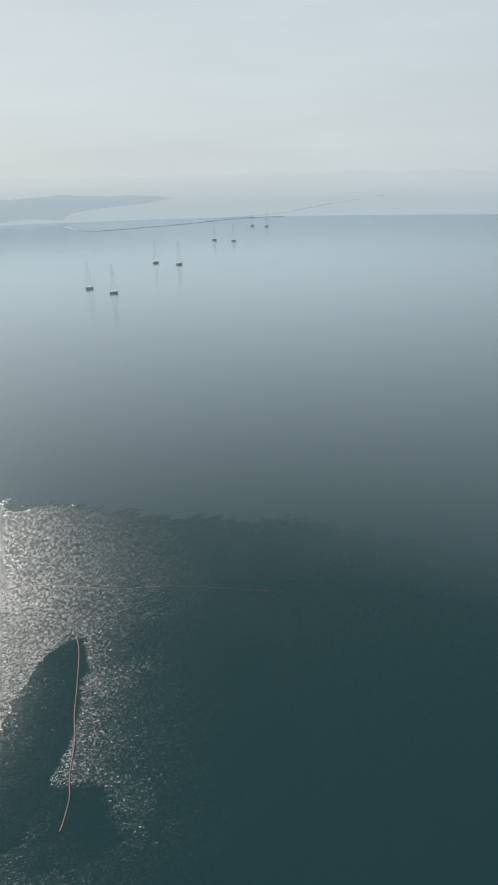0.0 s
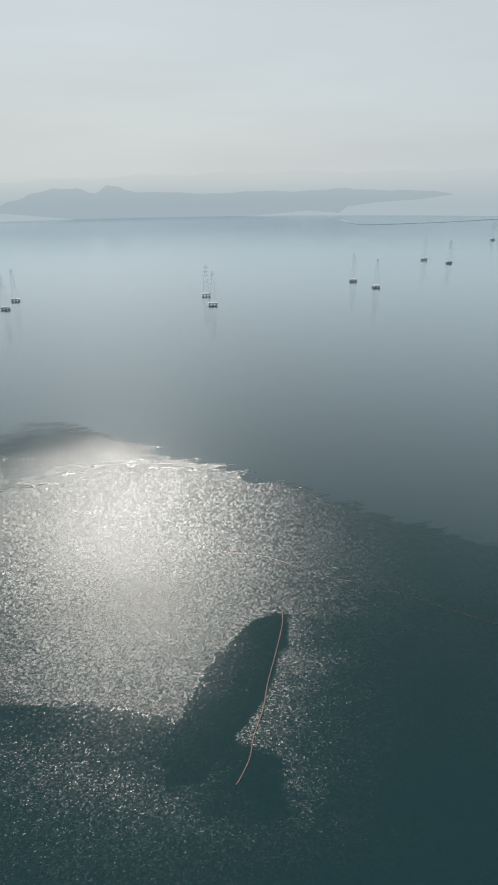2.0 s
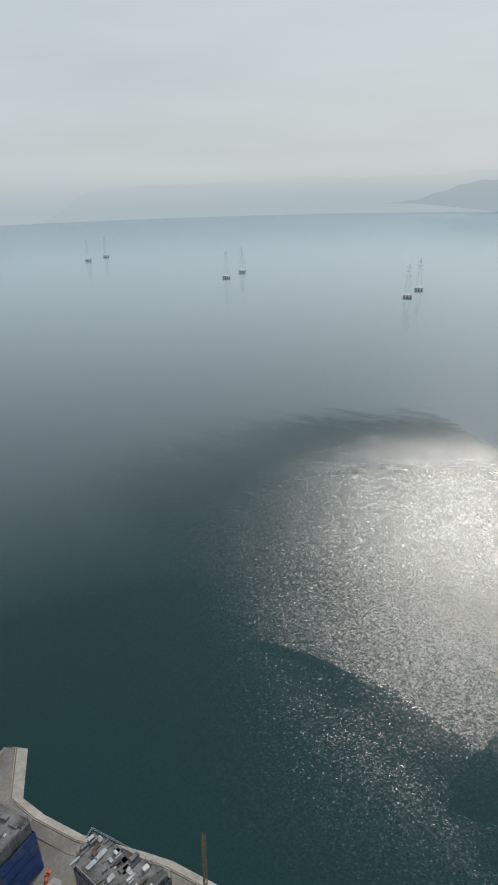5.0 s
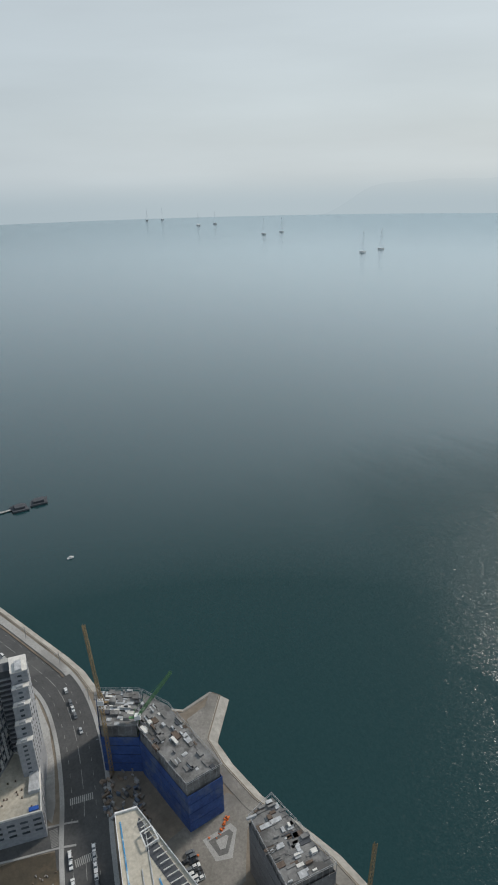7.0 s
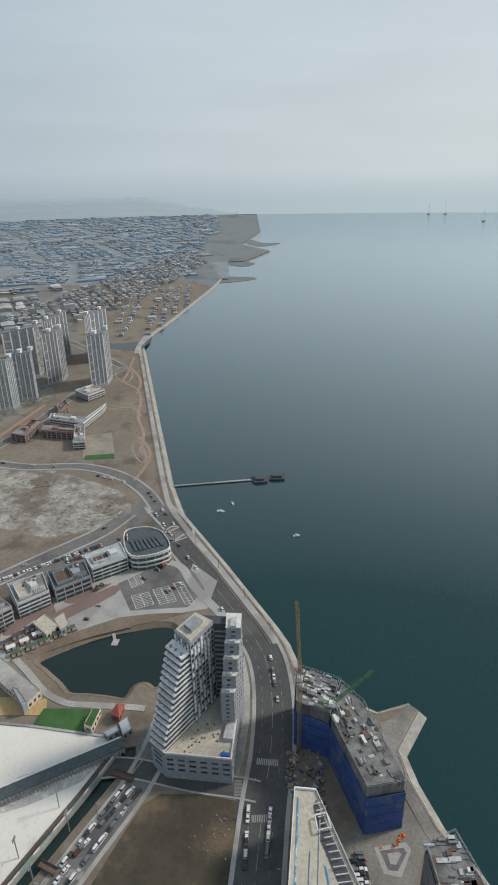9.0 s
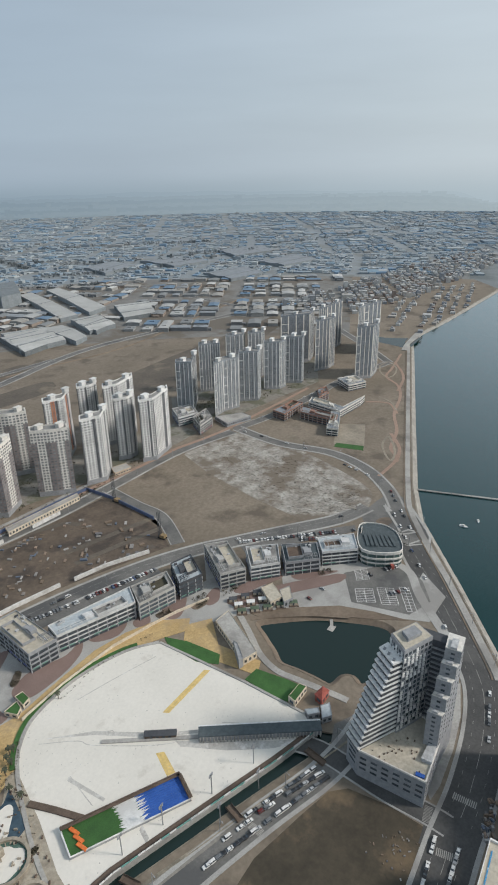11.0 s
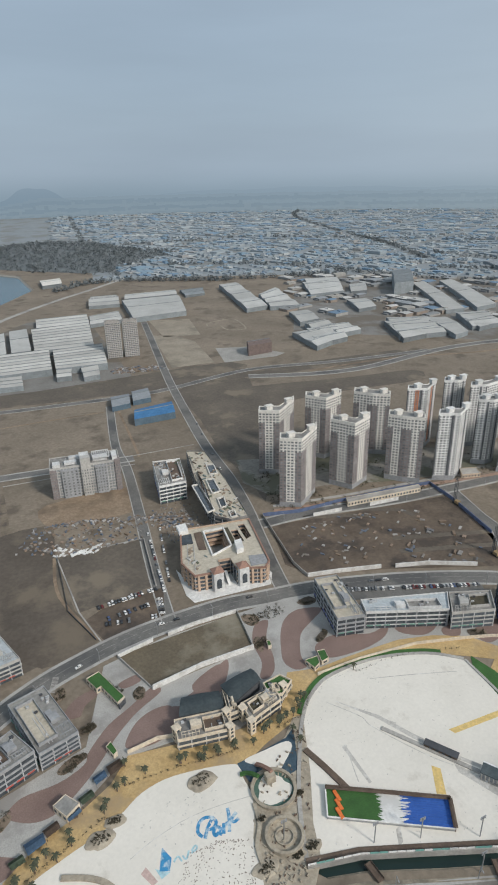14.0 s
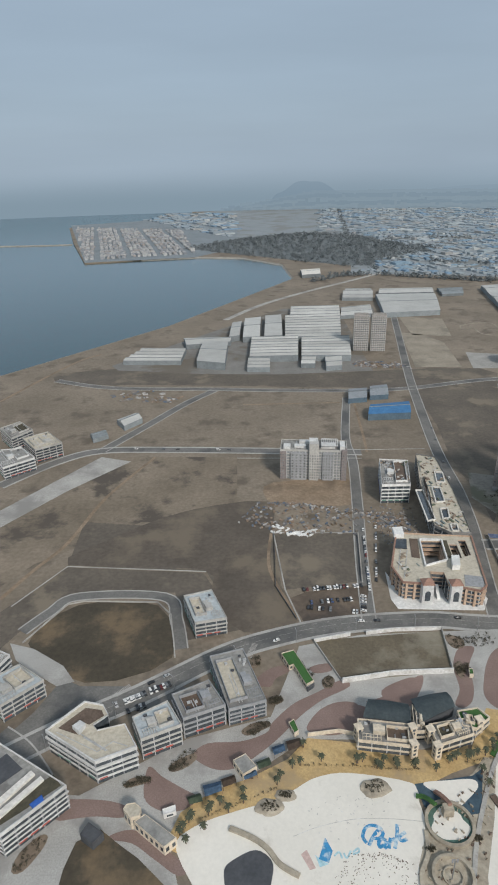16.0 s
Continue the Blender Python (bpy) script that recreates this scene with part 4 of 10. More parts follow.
AZURE = surface("azure_paint", (0.03, 0.2, 0.42), (0.06, 0.3, 0.55), third=(0.5, 0.6, 0.65), third_scale=0.2)
STAIN = surface("pool_stain", (0.4, 0.385, 0.36), (0.56, 0.545, 0.515), large=0.15, small=0.7, third=(0.66, 0.65, 0.63), third_scale=0.12)

POOL_ONE = [(-243.4, -104), (-247.3, -159.9), (-248.5, -227.4), (-229.7, -241.8), (-197.4, -252), (-164.5, -252.1), (-145.3, -243.8), (-131.4, -229.4), (-117.6, -207.5), (-105.2, -184.3), (-94.9, -158.1), (-132.8, -145.5), (-181.3, -127.4), (-228, -108.5)]
pool = slab("surf_pool", POOL_ONE[:3] + smooth(POOL_ONE[2:11], 5)[1:] + POOL_ONE[11:], 4.32, POOL, "drained white surf pool with stained floor", "pool")
POOL_TWO = smooth([(37.2, -188.7), (29.1, -200.3), (8.3, -207.7), (-9, -212.3), (-21.1, -218.1), (-33.6, -224.9), (-51.9, -226.9), (-83.3, -219.9), (-84.1, -209.8), (-84.5, -200.9), (-83.3, -187.1), (-83, -174.3), (-78.1, -153.9), (-34.4, -150.9), (13.2, -158.7)], 4, True)
slab("wading_pool", POOL_TWO, 4.30, POOL, "drained white wading pool with a faded logo", "pool")
# rim of the surf pool
bm = bmesh.new()
rim = smooth(POOL_ONE[2:11], 6)
band(bm, rim, shifted(rim, -2.2), 4.0, 4.75)
band(bm, POOL_ONE[0:3], shifted(POOL_ONE[0:3], -1.6), 4.0, 4.9)
tagged(part("pool_rim", bm, CONCRETE), "low pale kerb round the surf pool", "kerb", "", "structure")
bm = bmesh.new()
band(bm, shifted(rim[4:30], -2.3), shifted(rim[4:30], -5.0), 4.1, 4.9)
tagged(part("hedge", bm, TURF), "clipped green hedge along the pool", "hedge", "", "stuff")

# painted lanes and drag marks on the pool floor
for pts in ([(-202.9, -188.7), (-204.5, -185.1), (-245.3, -183.2), (-243.7, -186.9)], [(-178.8, -174.3), (-182, -170.8), (-174.8, -157.5), (-170.6, -160)]):
    slab("painted_lane", pts, 4.36, YELLOW, "pale yellow lane painted on the pool floor", "floor marking", 0.06)
for pts in ([(-154.4, -234.4), (-172.6, -214.2), (-182.8, -195.2), (-194.9, -174.7), (-203.6, -163.2), (-202.2, -161.4), (-192.9, -172.8), (-180.6, -192.8), (-170.4, -212.6)], [(-190.7, -170.6), (-206.4, -142.9), (-218.6, -122.4), (-228.6, -108.4), (-225.8, -107.2), (-212.9, -121.8), (-200.1, -141.6), (-189.4, -164.9)], [(-143.8, -205.3), (-144.4, -179.7), (-142.6, -179.4), (-141.5, -204.3)], [(-143.6, -154.5), (-139.9, -147), (-136.7, -145.9), (-140.3, -153.3)]):
    slab("floor_stain", pts, 4.345, STAIN, "grey silt stain on the pool floor", "stain", 0.05)
for pts in ([(-149.9, -235.2), (-162.5, -217.9), (-164.7, -208.7), (-179.8, -182.3), (-189.6, -169.5)], [(-155.2, -233.7), (-163, -224.1), (-178.3, -205.2)], [(-184.2, -239.9), (-210.6, -231.4), (-237.4, -221.7)], [(-144.3, -204.9), (-140.7, -192.4), (-138.1, -182.6)], [(-214.9, -154.1), (-224.6, -134.3), (-231, -116.9)]):
    strip("floor_crack", pts, 0.5, 4.35, STAIN, "thin grey joint across the pool floor", "joint", 0.05)
# central pier of the wave machine
pier = thing("wave_pier", *(-225.6, -131.2), 4.3, "long grey roofed pier of the wave machine", "pier")
PIER_A, PIER_B = Vector((-199.5, -159.8)), Vector((-238.7, -101.6))
way = (PIER_B - PIER_A).normalized()
side = Vector((-way.y, way.x))


def along(a, b, off0, off1):
    return [tuple(a + side * off0), tuple(b + side * off0), tuple(b + side * off1), tuple(a + side * off1)]


def local(ob, pts):
    o = ob.matrix_world.translation
    return [(x - o.x, y - o.y) for x, y in pts]


bm = bmesh.new()
prism(bm, local(pier, along(PIER_A, PIER_B, -3.5, 3.5)), 3.9, 4.4)
part("roof", bm, NAVY, pier, "dark grey flat roof")
bm = bmesh.new()
prism(bm, local(pier, along(PIER_A, PIER_B, 3.5, 4.3)), 3.6, 4.6)
part("fascia", bm, WHITE, pier)
bm = bmesh.new()
prism(bm, local(pier, along(PIER_A, PIER_B, -3.0, 3.0)), 0, 3.9)
part("wall", bm, GREYWALL, pier)
n = 36
for i in range(n):
    c = PIER_A + (PIER_B - PIER_A) * (i + 0.5) / n - side * 4.0
    x, y = local(pier, [tuple(c)])[0]
    part("post", boxed((x - 0.25, y - 0.25, 0, x + 0.25, y + 0.25, 3.9)), CONCRETE, pier)
bm = bmesh.new()
prism(bm, local(pier, along(PIER_A - way * 55, PIER_A, -1.2, 1.2)), 0, 0.8)
part("base", bm, CONCRETE, pier)
house = thing("machine_cabin", *(-189, -178.9), 4.3, "dark timber cabin on the pool pier", "cabin", turn=math.degrees(math.atan2(way.y, way.x)))
part("wall", boxed((-9, -1.8, 0, 9, 1.8, 2.6)), BROWNWOOD, house)
part("roof", boxed((-9.4, -2.2, 2.6, 9.4, 2.2, 2.9)), DARKWALL, house)
for i in range(4):
    part("window", boxed((-6 + i * 3.5, -1.9, 1.0, -4.4 + i * 3.5, -1.8, 2.0)), GLASS, house)

# raised deck with turf and blue boards
deck = thing("floating_stage", *(-141.3, -162.3), 4.3, "raised stage with turf and blue boards in the pool", "stage")
D = [(-119.7, -185.7), (-173.6, -153.9), (-165.7, -140.5), (-112.9, -171.9)]
d0, d1, d2, d3 = [Vector(p) for p in local(deck, D)]
mid0, mid1 = d0.lerp(d1, 0.6), d3.lerp(d2, 0.6)
bm = bmesh.new()
prism(bm, [tuple(p) for p in (d0, d1, d2, d3)], 0, 1.6)
part("base", bm, STEEL, deck)
bm = bmesh.new()
prism(bm, [tuple(p) for p in (d0, mid0, mid1, d3)], 1.6, 1.75)
part("turf", bm, TURF, deck, "green artificial turf")
tarp_a, tarp_b, tarp_c, tarp_d = d0.lerp(d1, 0.42), mid0, mid1, d3.lerp(d2, 0.42)
bm = bmesh.new()
rng = random.Random(4)
for i in range(30):
    u0, u1 = i / 30, (i + 1) / 30
    lo, e = rng.uniform(-0.12, 0.12), rng.uniform(0.95, 1.5)
    q = [tarp_a.lerp(tarp_b, v).lerp(tarp_d.lerp(tarp_c, v), u) for v, u in ((lo, u0), (e, u0), (e - 0.15, u1), (lo + 0.1, u1))]
    prism(bm, [tuple(v) for v in q], 1.78, 1.86 + 0.02 * (i % 2))
part("sheet", bm, WHITE, deck, "white worn sheeting")
for i in range(12):
    u0, u1 = i / 12, (i + 0.9) / 12
    bm = bmesh.new()
    prism(bm, [tuple(q) for q in (mid0.lerp(mid1, u0), d1.lerp(d2, u0), d1.lerp(d2, u1), mid0.lerp(mid1, u1))], 1.6, 1.76)
    part("plank", bm, BLUE, deck, "bright blue board")
bm = bmesh.new()
for a, b in ((d0, d1), (d1, d2)):
    for k in range(9):
        p = a.lerp(b, k / 8)
        beam(bm, (p.x, p.y, 0), (p.x, p.y, 4.2), 0.25)
    beam(bm, (a.x, a.y, 4.2), (b.x, b.y, 4.2), 0.5)
    beam(bm, (a.x, a.y, 2.9), (b.x, b.y, 2.9), 2.2, 0.2)
part("screen", bm, BROWNWOOD, deck, "dark brown boarded screen")
bm = bmesh.new()
beam(bm, (*d0.lerp(d3, 0.02), 2.0), (*d0.lerp(d3, 1.0), 2.0), 0.7)
beam(bm, (*d3, 2.0), (*d2, 2.0), 0.5)
part("kerb", bm, WHITE, deck)
for u, v in ((0.09, 0.25), (0.1, 0.55), (0.1, 0.85)):
    p = d0.lerp(d1, u).lerp(d3.lerp(d2, u), v)
    part("float", boxed((p.x - 0.9, p.y - 3, 1.75, p.x + 0.9, p.y + 3, 2.6)), ORANGE, deck, "orange inflatable float")
strip("boardwalk", [(-122, -211.4), (-126.6, -196.5), (-130.6, -181)], 3.4, 5.2, BROWNWOOD, "brown timber walkway across the pool", "walkway", 0.9)

# canal wall with railing panels, bridges
wall_line = CANAL_NORTH
bm = bmesh.new()
band(bm, shifted(wall_line, 0.6), shifted(wall_line, -0.5), 0.0, 6.2)
tagged(part("canal_wall", bm, CONCRETE), "pale concrete wall between pool and canal", "wall", "", "structure")
fence = thing("railing", *wall_line[0], 6.2, "pale railing with white and teal panels on the canal wall", "railing")
for a, b in zip(wall_line, wall_line[1:]):
    a, b = Vector(local(fence, [a])[0]), Vector(local(fence, [b])[0])
    m = max(2, int((b - a).length / 4))
    for i in range(m):
        p, q = a.lerp(b, i / m), a.lerp(b, (i + 0.92) / m)
        bm = bmesh.new()
        beam(bm, (*p, 0.7), (*q, 0.7), 0.12, 1.2)
        part("panel", bm, RAIL if i % 5 in (1, 2) else WHITE, fence)
bm = bmesh.new()
band(bm, shifted(CANAL_NORTH, 0.6), shifted(CANAL_NORTH, 4.4), 4.0, 4.9)
tagged(part("boardwalk", bm, BROWNWOOD), "brown boarded walk along the pool edge", "walkway", "", "structure")
for u, a in enumerate([(-118.7, -145.8), (-173, -122.6), (-222.7, -103.3)]):
    b = [(-119.4, -140.4), (-171, -116.9), (-220.6, -94.6)][u]
    br = thing("footbridge", *a, 4.3, "small brown footbridge over the canal", "bridge", "footbridges over the canal")
    bv = Vector(b) - Vector(a)
    bv = bv.normalized() * (bv.length + 4)
    bm = bmesh.new()
    beam(bm, (0, 0, 0.3), (bv.x, bv.y, 0.3), 3.6, 0.5)
    part("deck", bm, BROWNWOOD, br)
    nrm = Vector((-bv.y, bv.x)).normalized()
    for s in (1.7, -1.7):
        bm = bmesh.new()
        beam(bm, (nrm.x * s, nrm.y * s, 1.1), (bv.x + nrm.x * s, bv.y + nrm.y * s, 1.1), 0.12, 1.0)
        part("rail", bm, BROWNWOOD, br)
bm = bmesh.new()
band(bm, shifted(CANAL_SOUTH, 1.2), shifted(CANAL_SOUTH, -5.6), 2.2, 3.0, 0, 4.35)
tagged(part("canal_verge", bm, surface("sandy_verge", (0.25, 0.215, 0.16), (0.36, 0.32, 0.25), large=0.1, small=0.6, bump=0.6, third=(0.15, 0.135, 0.105), third_scale=0.06)), "sandy verge beside the canal", "verge", "", "structure")

# turf lawns and small kiosks by the pond
for pts in ([(-255.1, -228.5), (-259.7, -211.9), (-260.5, -185.8), (-252.6, -181.5), (-247, -195.5), (-249.4, -220.3)], [(-250.2, -159.9), (-261.6, -158.1), (-263.5, -135.4), (-263.3, -127.8), (-248.5, -127.1), (-245.6, -134.4)]):
    slab("lawn", pts, 4.34, TURF, "bright green artificial lawn by the pool", "lawn")


# ---- apartment towers ----
def away(p, d):
    v = Vector(p)
    return tuple(v + v.normalized() * d)


def face_grid(bm, a, b, z0, z1, floors, pitch, w=0.62, hgt=0.55, proud=0.06, skip=None, mi=0):
    """Rows of small panes on the wall from a to b."""
    a, b = Vector(a), Vector(b)
    ln = (b - a).length
    if ln < 2.5:
        return
    n = max(1, int(ln / pitch))
    d = (b - a) / ln
    nr = Vector((d.y, -d.x)) * proud
    step = (z1 - z0) / floors
    for i in range(n):
        if skip and skip(i, n):
            continue
        c = ln * (i + 0.5) / n
        half = ln / n * w / 2
        p, q = a + d * (c - half), a + d * (c + half)
        for k in range(floors):
            lo = z0 + step * (k + 0.5 - hgt / 2)
            hi = lo + step * hgt
            v = [bm.verts.new(x) for x in ((p.x + nr.x, p.y + nr.y, lo), (q.x + nr.x, q.y + nr.y, lo), (q.x + nr.x, q.y + nr.y, hi), (p.x + nr.x, p.y + nr.y, hi))]
            o = [bm.verts.new(x) for x in ((p.x, p.y, lo), (q.x, q.y, lo), (q.x, q.y, hi), (p.x, p.y, hi))]
            bm.faces.new(v).material_index = mi
            for s in range(4):
                t = (s + 1) % 4
                bm.faces.new((o[s], o[t], v[t], v[s])).material_index = mi


def panel(bm, a, b, u0, u1, z0, z1, proud):
    """A flat raised field on the wall from a to b."""
    a, b = Vector(a), Vector(b)
    d = (b - a).normalized()
    nr = Vector((d.y, -d.x)) * proud
    p, q = a.lerp(b, u0), a.lerp(b, u1)
    prism(bm, [tuple(p), tuple(q), tuple(q + nr), tuple(p + nr)], z0, z1)


MAUVE = surface("mauve_grey_paint", (0.2, 0.175, 0.175), (0.26, 0.23, 0.225), large=0.1)
BLUEGREY = surface("blue_grey_paint", (0.2, 0.225, 0.25), (0.27, 0.295, 0.32), large=0.1)
SLATE = surface("slate_blue_paint", (0.13, 0.155, 0.185), (0.19, 0.215, 0.245), large=0.1)
RUST = surface("rust_orange_paint", (0.42, 0.16, 0.08), (0.5, 0.21, 0.11), large=0.1)
ROOFGREY = surface("grey_roof_screed", (0.22, 0.22, 0.215), (0.32, 0.315, 0.3), large=0.15, small=0.5, third=(0.16, 0.155, 0.15), third_scale=0.06)


def tower(corners, h, style, floors, label):
    """A flat block of two wings that meet at the middle corner."""
    L, M, R = corners
    if (Vector(R) - Vector(M)).length < 11:
        R = tuple(Vector(M) + (Vector(R) - Vector(M)).normalized() * 11)
    cx, cy = M
    tw = thing("apartment_tower", cx, cy, 4, label, "apartment building", "apartment towers")
    L, M, R = [(x - cx, y - cy) for x, y in (L, M, R)]
    back = Vector((cx, cy)).normalized()

    def rear(p, d):
        return (p[0] + back.x * d, p[1] + back.y * d)

    foot = [L, M, R, rear(R, 11), rear(M, 15), rear(L, 13)]
    if area(foot) < 0:
        foot = foot[::-1]
    wall, trim, cap = {"beige": (MAUVE, OFFWHITE, OFFWHITE), "white": (WHITE, DARKWALL, WHITE), "glass": (BLUEGREY, WHITE, BLUEGREY), "slate": (SLATE, OFFWHITE, SLATE)}[style]
    split = h - 12.5 if style == "beige" else h
    bm = bmesh.new()
    prism(bm, foot, -0.2, split)
    body = part("wall", bm, wall, tw)
    if split < h:
        bm = bmesh.new()
        prism(bm, foot, split, h)
        part("upper_wall", bm, cap, tw, "cream painted top storeys")
    n = len(foot)
    # parapet and roof deck
    bm = bmesh.new()
    mid = Vector((sum(p[0] for p in foot) / n, sum(p[1] for p in foot) / n))
    inner = [tuple(mid + (Vector(p) - mid) * 0.93) for p in foot]
    for i in range(n):
        j = (i + 1) % n
        prism(bm, [foot[i], foot[j], inner[j], inner[i]], h, h + 1.3)
    part("parapet", bm, cap if style != "slate" else SLATE, tw)
    bm = bmesh.new()
    prism(bm, inner, h, h + 0.2)
    part("roof", bm, ROOFGREY, tw)
    # lift houses with sail-like tops
    for u, p, q in ((0.5, L, M), (0.6, M, R)):
        c = Vector(p).lerp(Vector(q), u) + back * 6
        bm = bmesh.new()
        box(bm, c.x - 3.2, c.y - 2.4, h, c.x + 3.2, c.y + 2.4, h + 4.6)
        box(bm, c.x - 4.0, c.y - 3.0, h + 4.6, c.x + 4.0, c.y + 3.0, h + 5.1)
        part("lift_house", bm, WHITE if style != "beige" else OFFWHITE, tw)
    # wings differ in tint
    bm = bmesh.new()
    stripes = bmesh.new()
    rust = bmesh.new()
    for i in range(n):
        a, b = foot[i], foot[(i + 1) % n]
        ln = (Vector(b) - Vector(a)).length
        if ln < 4:
            continue
        face_grid(bm, a, b, 3, h - 1.2, floors, 3.1)
        if style == "beige":
            panel(stripes, a, b, 0.3, 0.72, 3, split, 0.03)
        elif style == "white":
            panel(stripes, a, b, 0.0, 0.07, 2, h - 1, 0.04)
            panel(stripes, a, b, 0.62, 0.76, 2, h - 1, 0.04)
            panel(rust, a, b, 0.4, 0.6, 3, h - 1, 0.05)
        else:
            for u in (0.0, 0.24, 0.5, 0.76, 0.96):
                panel(stripes, a, b, u, u + 0.035, 3, h - 0.5, 0.3)
            for k in range(1, 6):
                panel(stripes, a, b, 0.0, 0.26, h * k / 6, h * k / 6 + 0.7, 0.25)
    part("wall_stripe", stripes, trim if style != "white" else DARKWALL, tw)
    if style == "white" and len(rust.verts) and int(cx) % 3 == 0:
        part("accent_stripe", rust, RUST, tw, "rust orange painted stripe")
    else:
        rust.free()
    win = part("window_grid", bm, WINDOW, tw)
    tagged(win, "rows of small dark windows", "", "", "stuff")
    # base storey
    bm = bmesh.new()
    for i in range(n):
        panel(bm, foot[i], foot[(i + 1) % n], 0.0, 1.0, 0, 5.5, 0.12)
    part("plinth", bm, GREYWALL, tw)
    return tw


BEIGE = [(-230.3, -458.4), (-247.3, -447.4), (-274.6, -468), (-242.4, -530), (-260.6, -519.4), (-290.3, -543.6), (-306.7, -548.9), (-322.1, -530.8), (-346, -539.1), (-296.1, -477.8), (-310.4, -457), (-334.8, -467.9), (-360, -536.1), (-373.9, -519.6), (-389.3, -509.8), (-352.8, -462.9), (-365, -448.7), (-378.1, -438)]
for i in range(0, len(BEIGE), 3):
    tower(BEIGE[i:i + 3], 70, "beige", 22, "tall beige apartment tower with mauve lower walls")
PALE = [(-412.2, -511.2), (-432.2, -502.5), (-456.4, -517.7), (-393.9, -438.2), (-412.6, -428.6), (-434.9, -441.7), (-466.2, -515.8), (-478.6, -507.6), (-491.5, -509.2), (-455.6, -450.9), (-467.5, -442.5), (-479.4, -443.2), (-480.1, -489.3), (-496.3, -483.1), (-531.6, -489.2), (-465.9, -424.3), (-478.5, -415), (-514.6, -422.6)]
for i in range(0, len(PALE), 3):
    tower(PALE[i:i + 3], 72, "white", 24, "tall white apartment tower with dark stripes")
BLUISH = [(-604.2, -480.6), (-615.5, -462.9), (-663, -490.4), (-689.7, -504.6), (-702.6, -493.5), (-711.1, -483.1), (-619.2, -431), (-641.2, -431.8), (-665.2, -422.9), (-683.7, -434.2), (-700.6, -413.6), (-714.9, -418), (-748.8, -497.5), (-770.9, -480.8), (-787, -488.2), (-778.4, -476.9), (-797.7, -463.8), (-801.7, -464.4), (-743.4, -429.1), (-758, -411.2), (-771.9, -408.5), (-784.6, -417.4), (-798.7, -395.1), (-808.7, -397.8)]
for i in range(0, len(BLUISH), 3):
    tower(BLUISH[i:i + 3], 70, "glass", 24, "tall blue-grey apartment tower with white frames")
DARK = [(-863.2, -466.7), (-905.1, -434.9), (-939.7, -444.2), (-857.6, -402.3), (-884.4, -390.5), (-906.7, -390.6), (-942.8, -437.3), (-965.4, -432), (-1030, -432.4), (-849.4, -331.1), (-869.6, -313), (-904.9, -316.9), (-982.5, -382.2), (-1003.9, -380.4), (-1052.5, -368.4)]
for i in range(0, len(DARK), 3):
    tower(DARK[i:i + 3], 80, "slate", 27, "tall slate-blue apartment tower")


# ---- low commercial buildings ----
TEALGLASS = surface("green_glazing", (0.05, 0.085, 0.085), (0.085, 0.13, 0.125), rough=0.12, large=0.3, small=0.5, bump=0.0)
SIGN = many("shop_signs", [(0.5, 0.5, 0.5), (0.45, 0.1, 0.08), (0.1, 0.12, 0.3), (0.6, 0.5, 0.12), (0.08, 0.08, 0.09), (0.15, 0.3, 0.25)])
PIPES = surface("roof_plant_metal", (0.35, 0.36, 0.37), (0.5, 0.51, 0.52), rough=0.5, large=0.3)
BRICKRED = surface("terracotta_tile", (0.25, 0.145, 0.11), (0.33, 0.2, 0.155), large=0.2, small=1.0)
ROOFBLUE = surface("pale_blue_roof", (0.36, 0.41, 0.44), (0.46, 0.5, 0.53), large=0.2, small=0.5)
ROOFTAN = surface("tan_roof", (0.42, 0.38, 0.31), (0.52, 0.48, 0.4), large=0.2, small=0.5)


DECKS = [ROOFTAN, BROWNWOOD, ROOFGREY, ROOFTAN, SHRUB]


def inset(pts, d):
    n = len(pts)
    m = Vector((sum(p[0] for p in pts) / n, sum(p[1] for p in pts) / n))
    r = sum((Vector(p) - m).length for p in pts) / n
    return [tuple(m + (Vector(p) - m) * (1 - d / r)) for p in pts]


FLATBEIGE = surface("beige_grey_flats", (0.3, 0.285, 0.27), (0.38, 0.365, 0.35), large=0.1)


def well_prism(bm, pts, wells, z0, z1):
    """A slab of any outline with light wells through it."""
    loops = [[Vector((x, y, 0)) for x, y in q] for q in [pts] + wells]
    flat = [v for q in loops for v in q]
    top = [bm.verts.new((v.x, v.y, z1)) for v in flat]
    low = [bm.verts.new((v.x, v.y, z0)) for v in flat]
    for tri in tessellate_polygon(loops):
        bm.faces.new([top[i] for i in tri])
        bm.faces.new([low[i] for i in tri[::-1]])
    k = 0
    for q in loops:
        n = len(q)
        for i in range(n):
            j = (i + 1) % n
            bm.faces.new((low[k + i], low[k + j], top[k + j], top[k + i]))
        k += n
    bmesh.ops.recalc_face_normals(bm, faces=bm.faces)


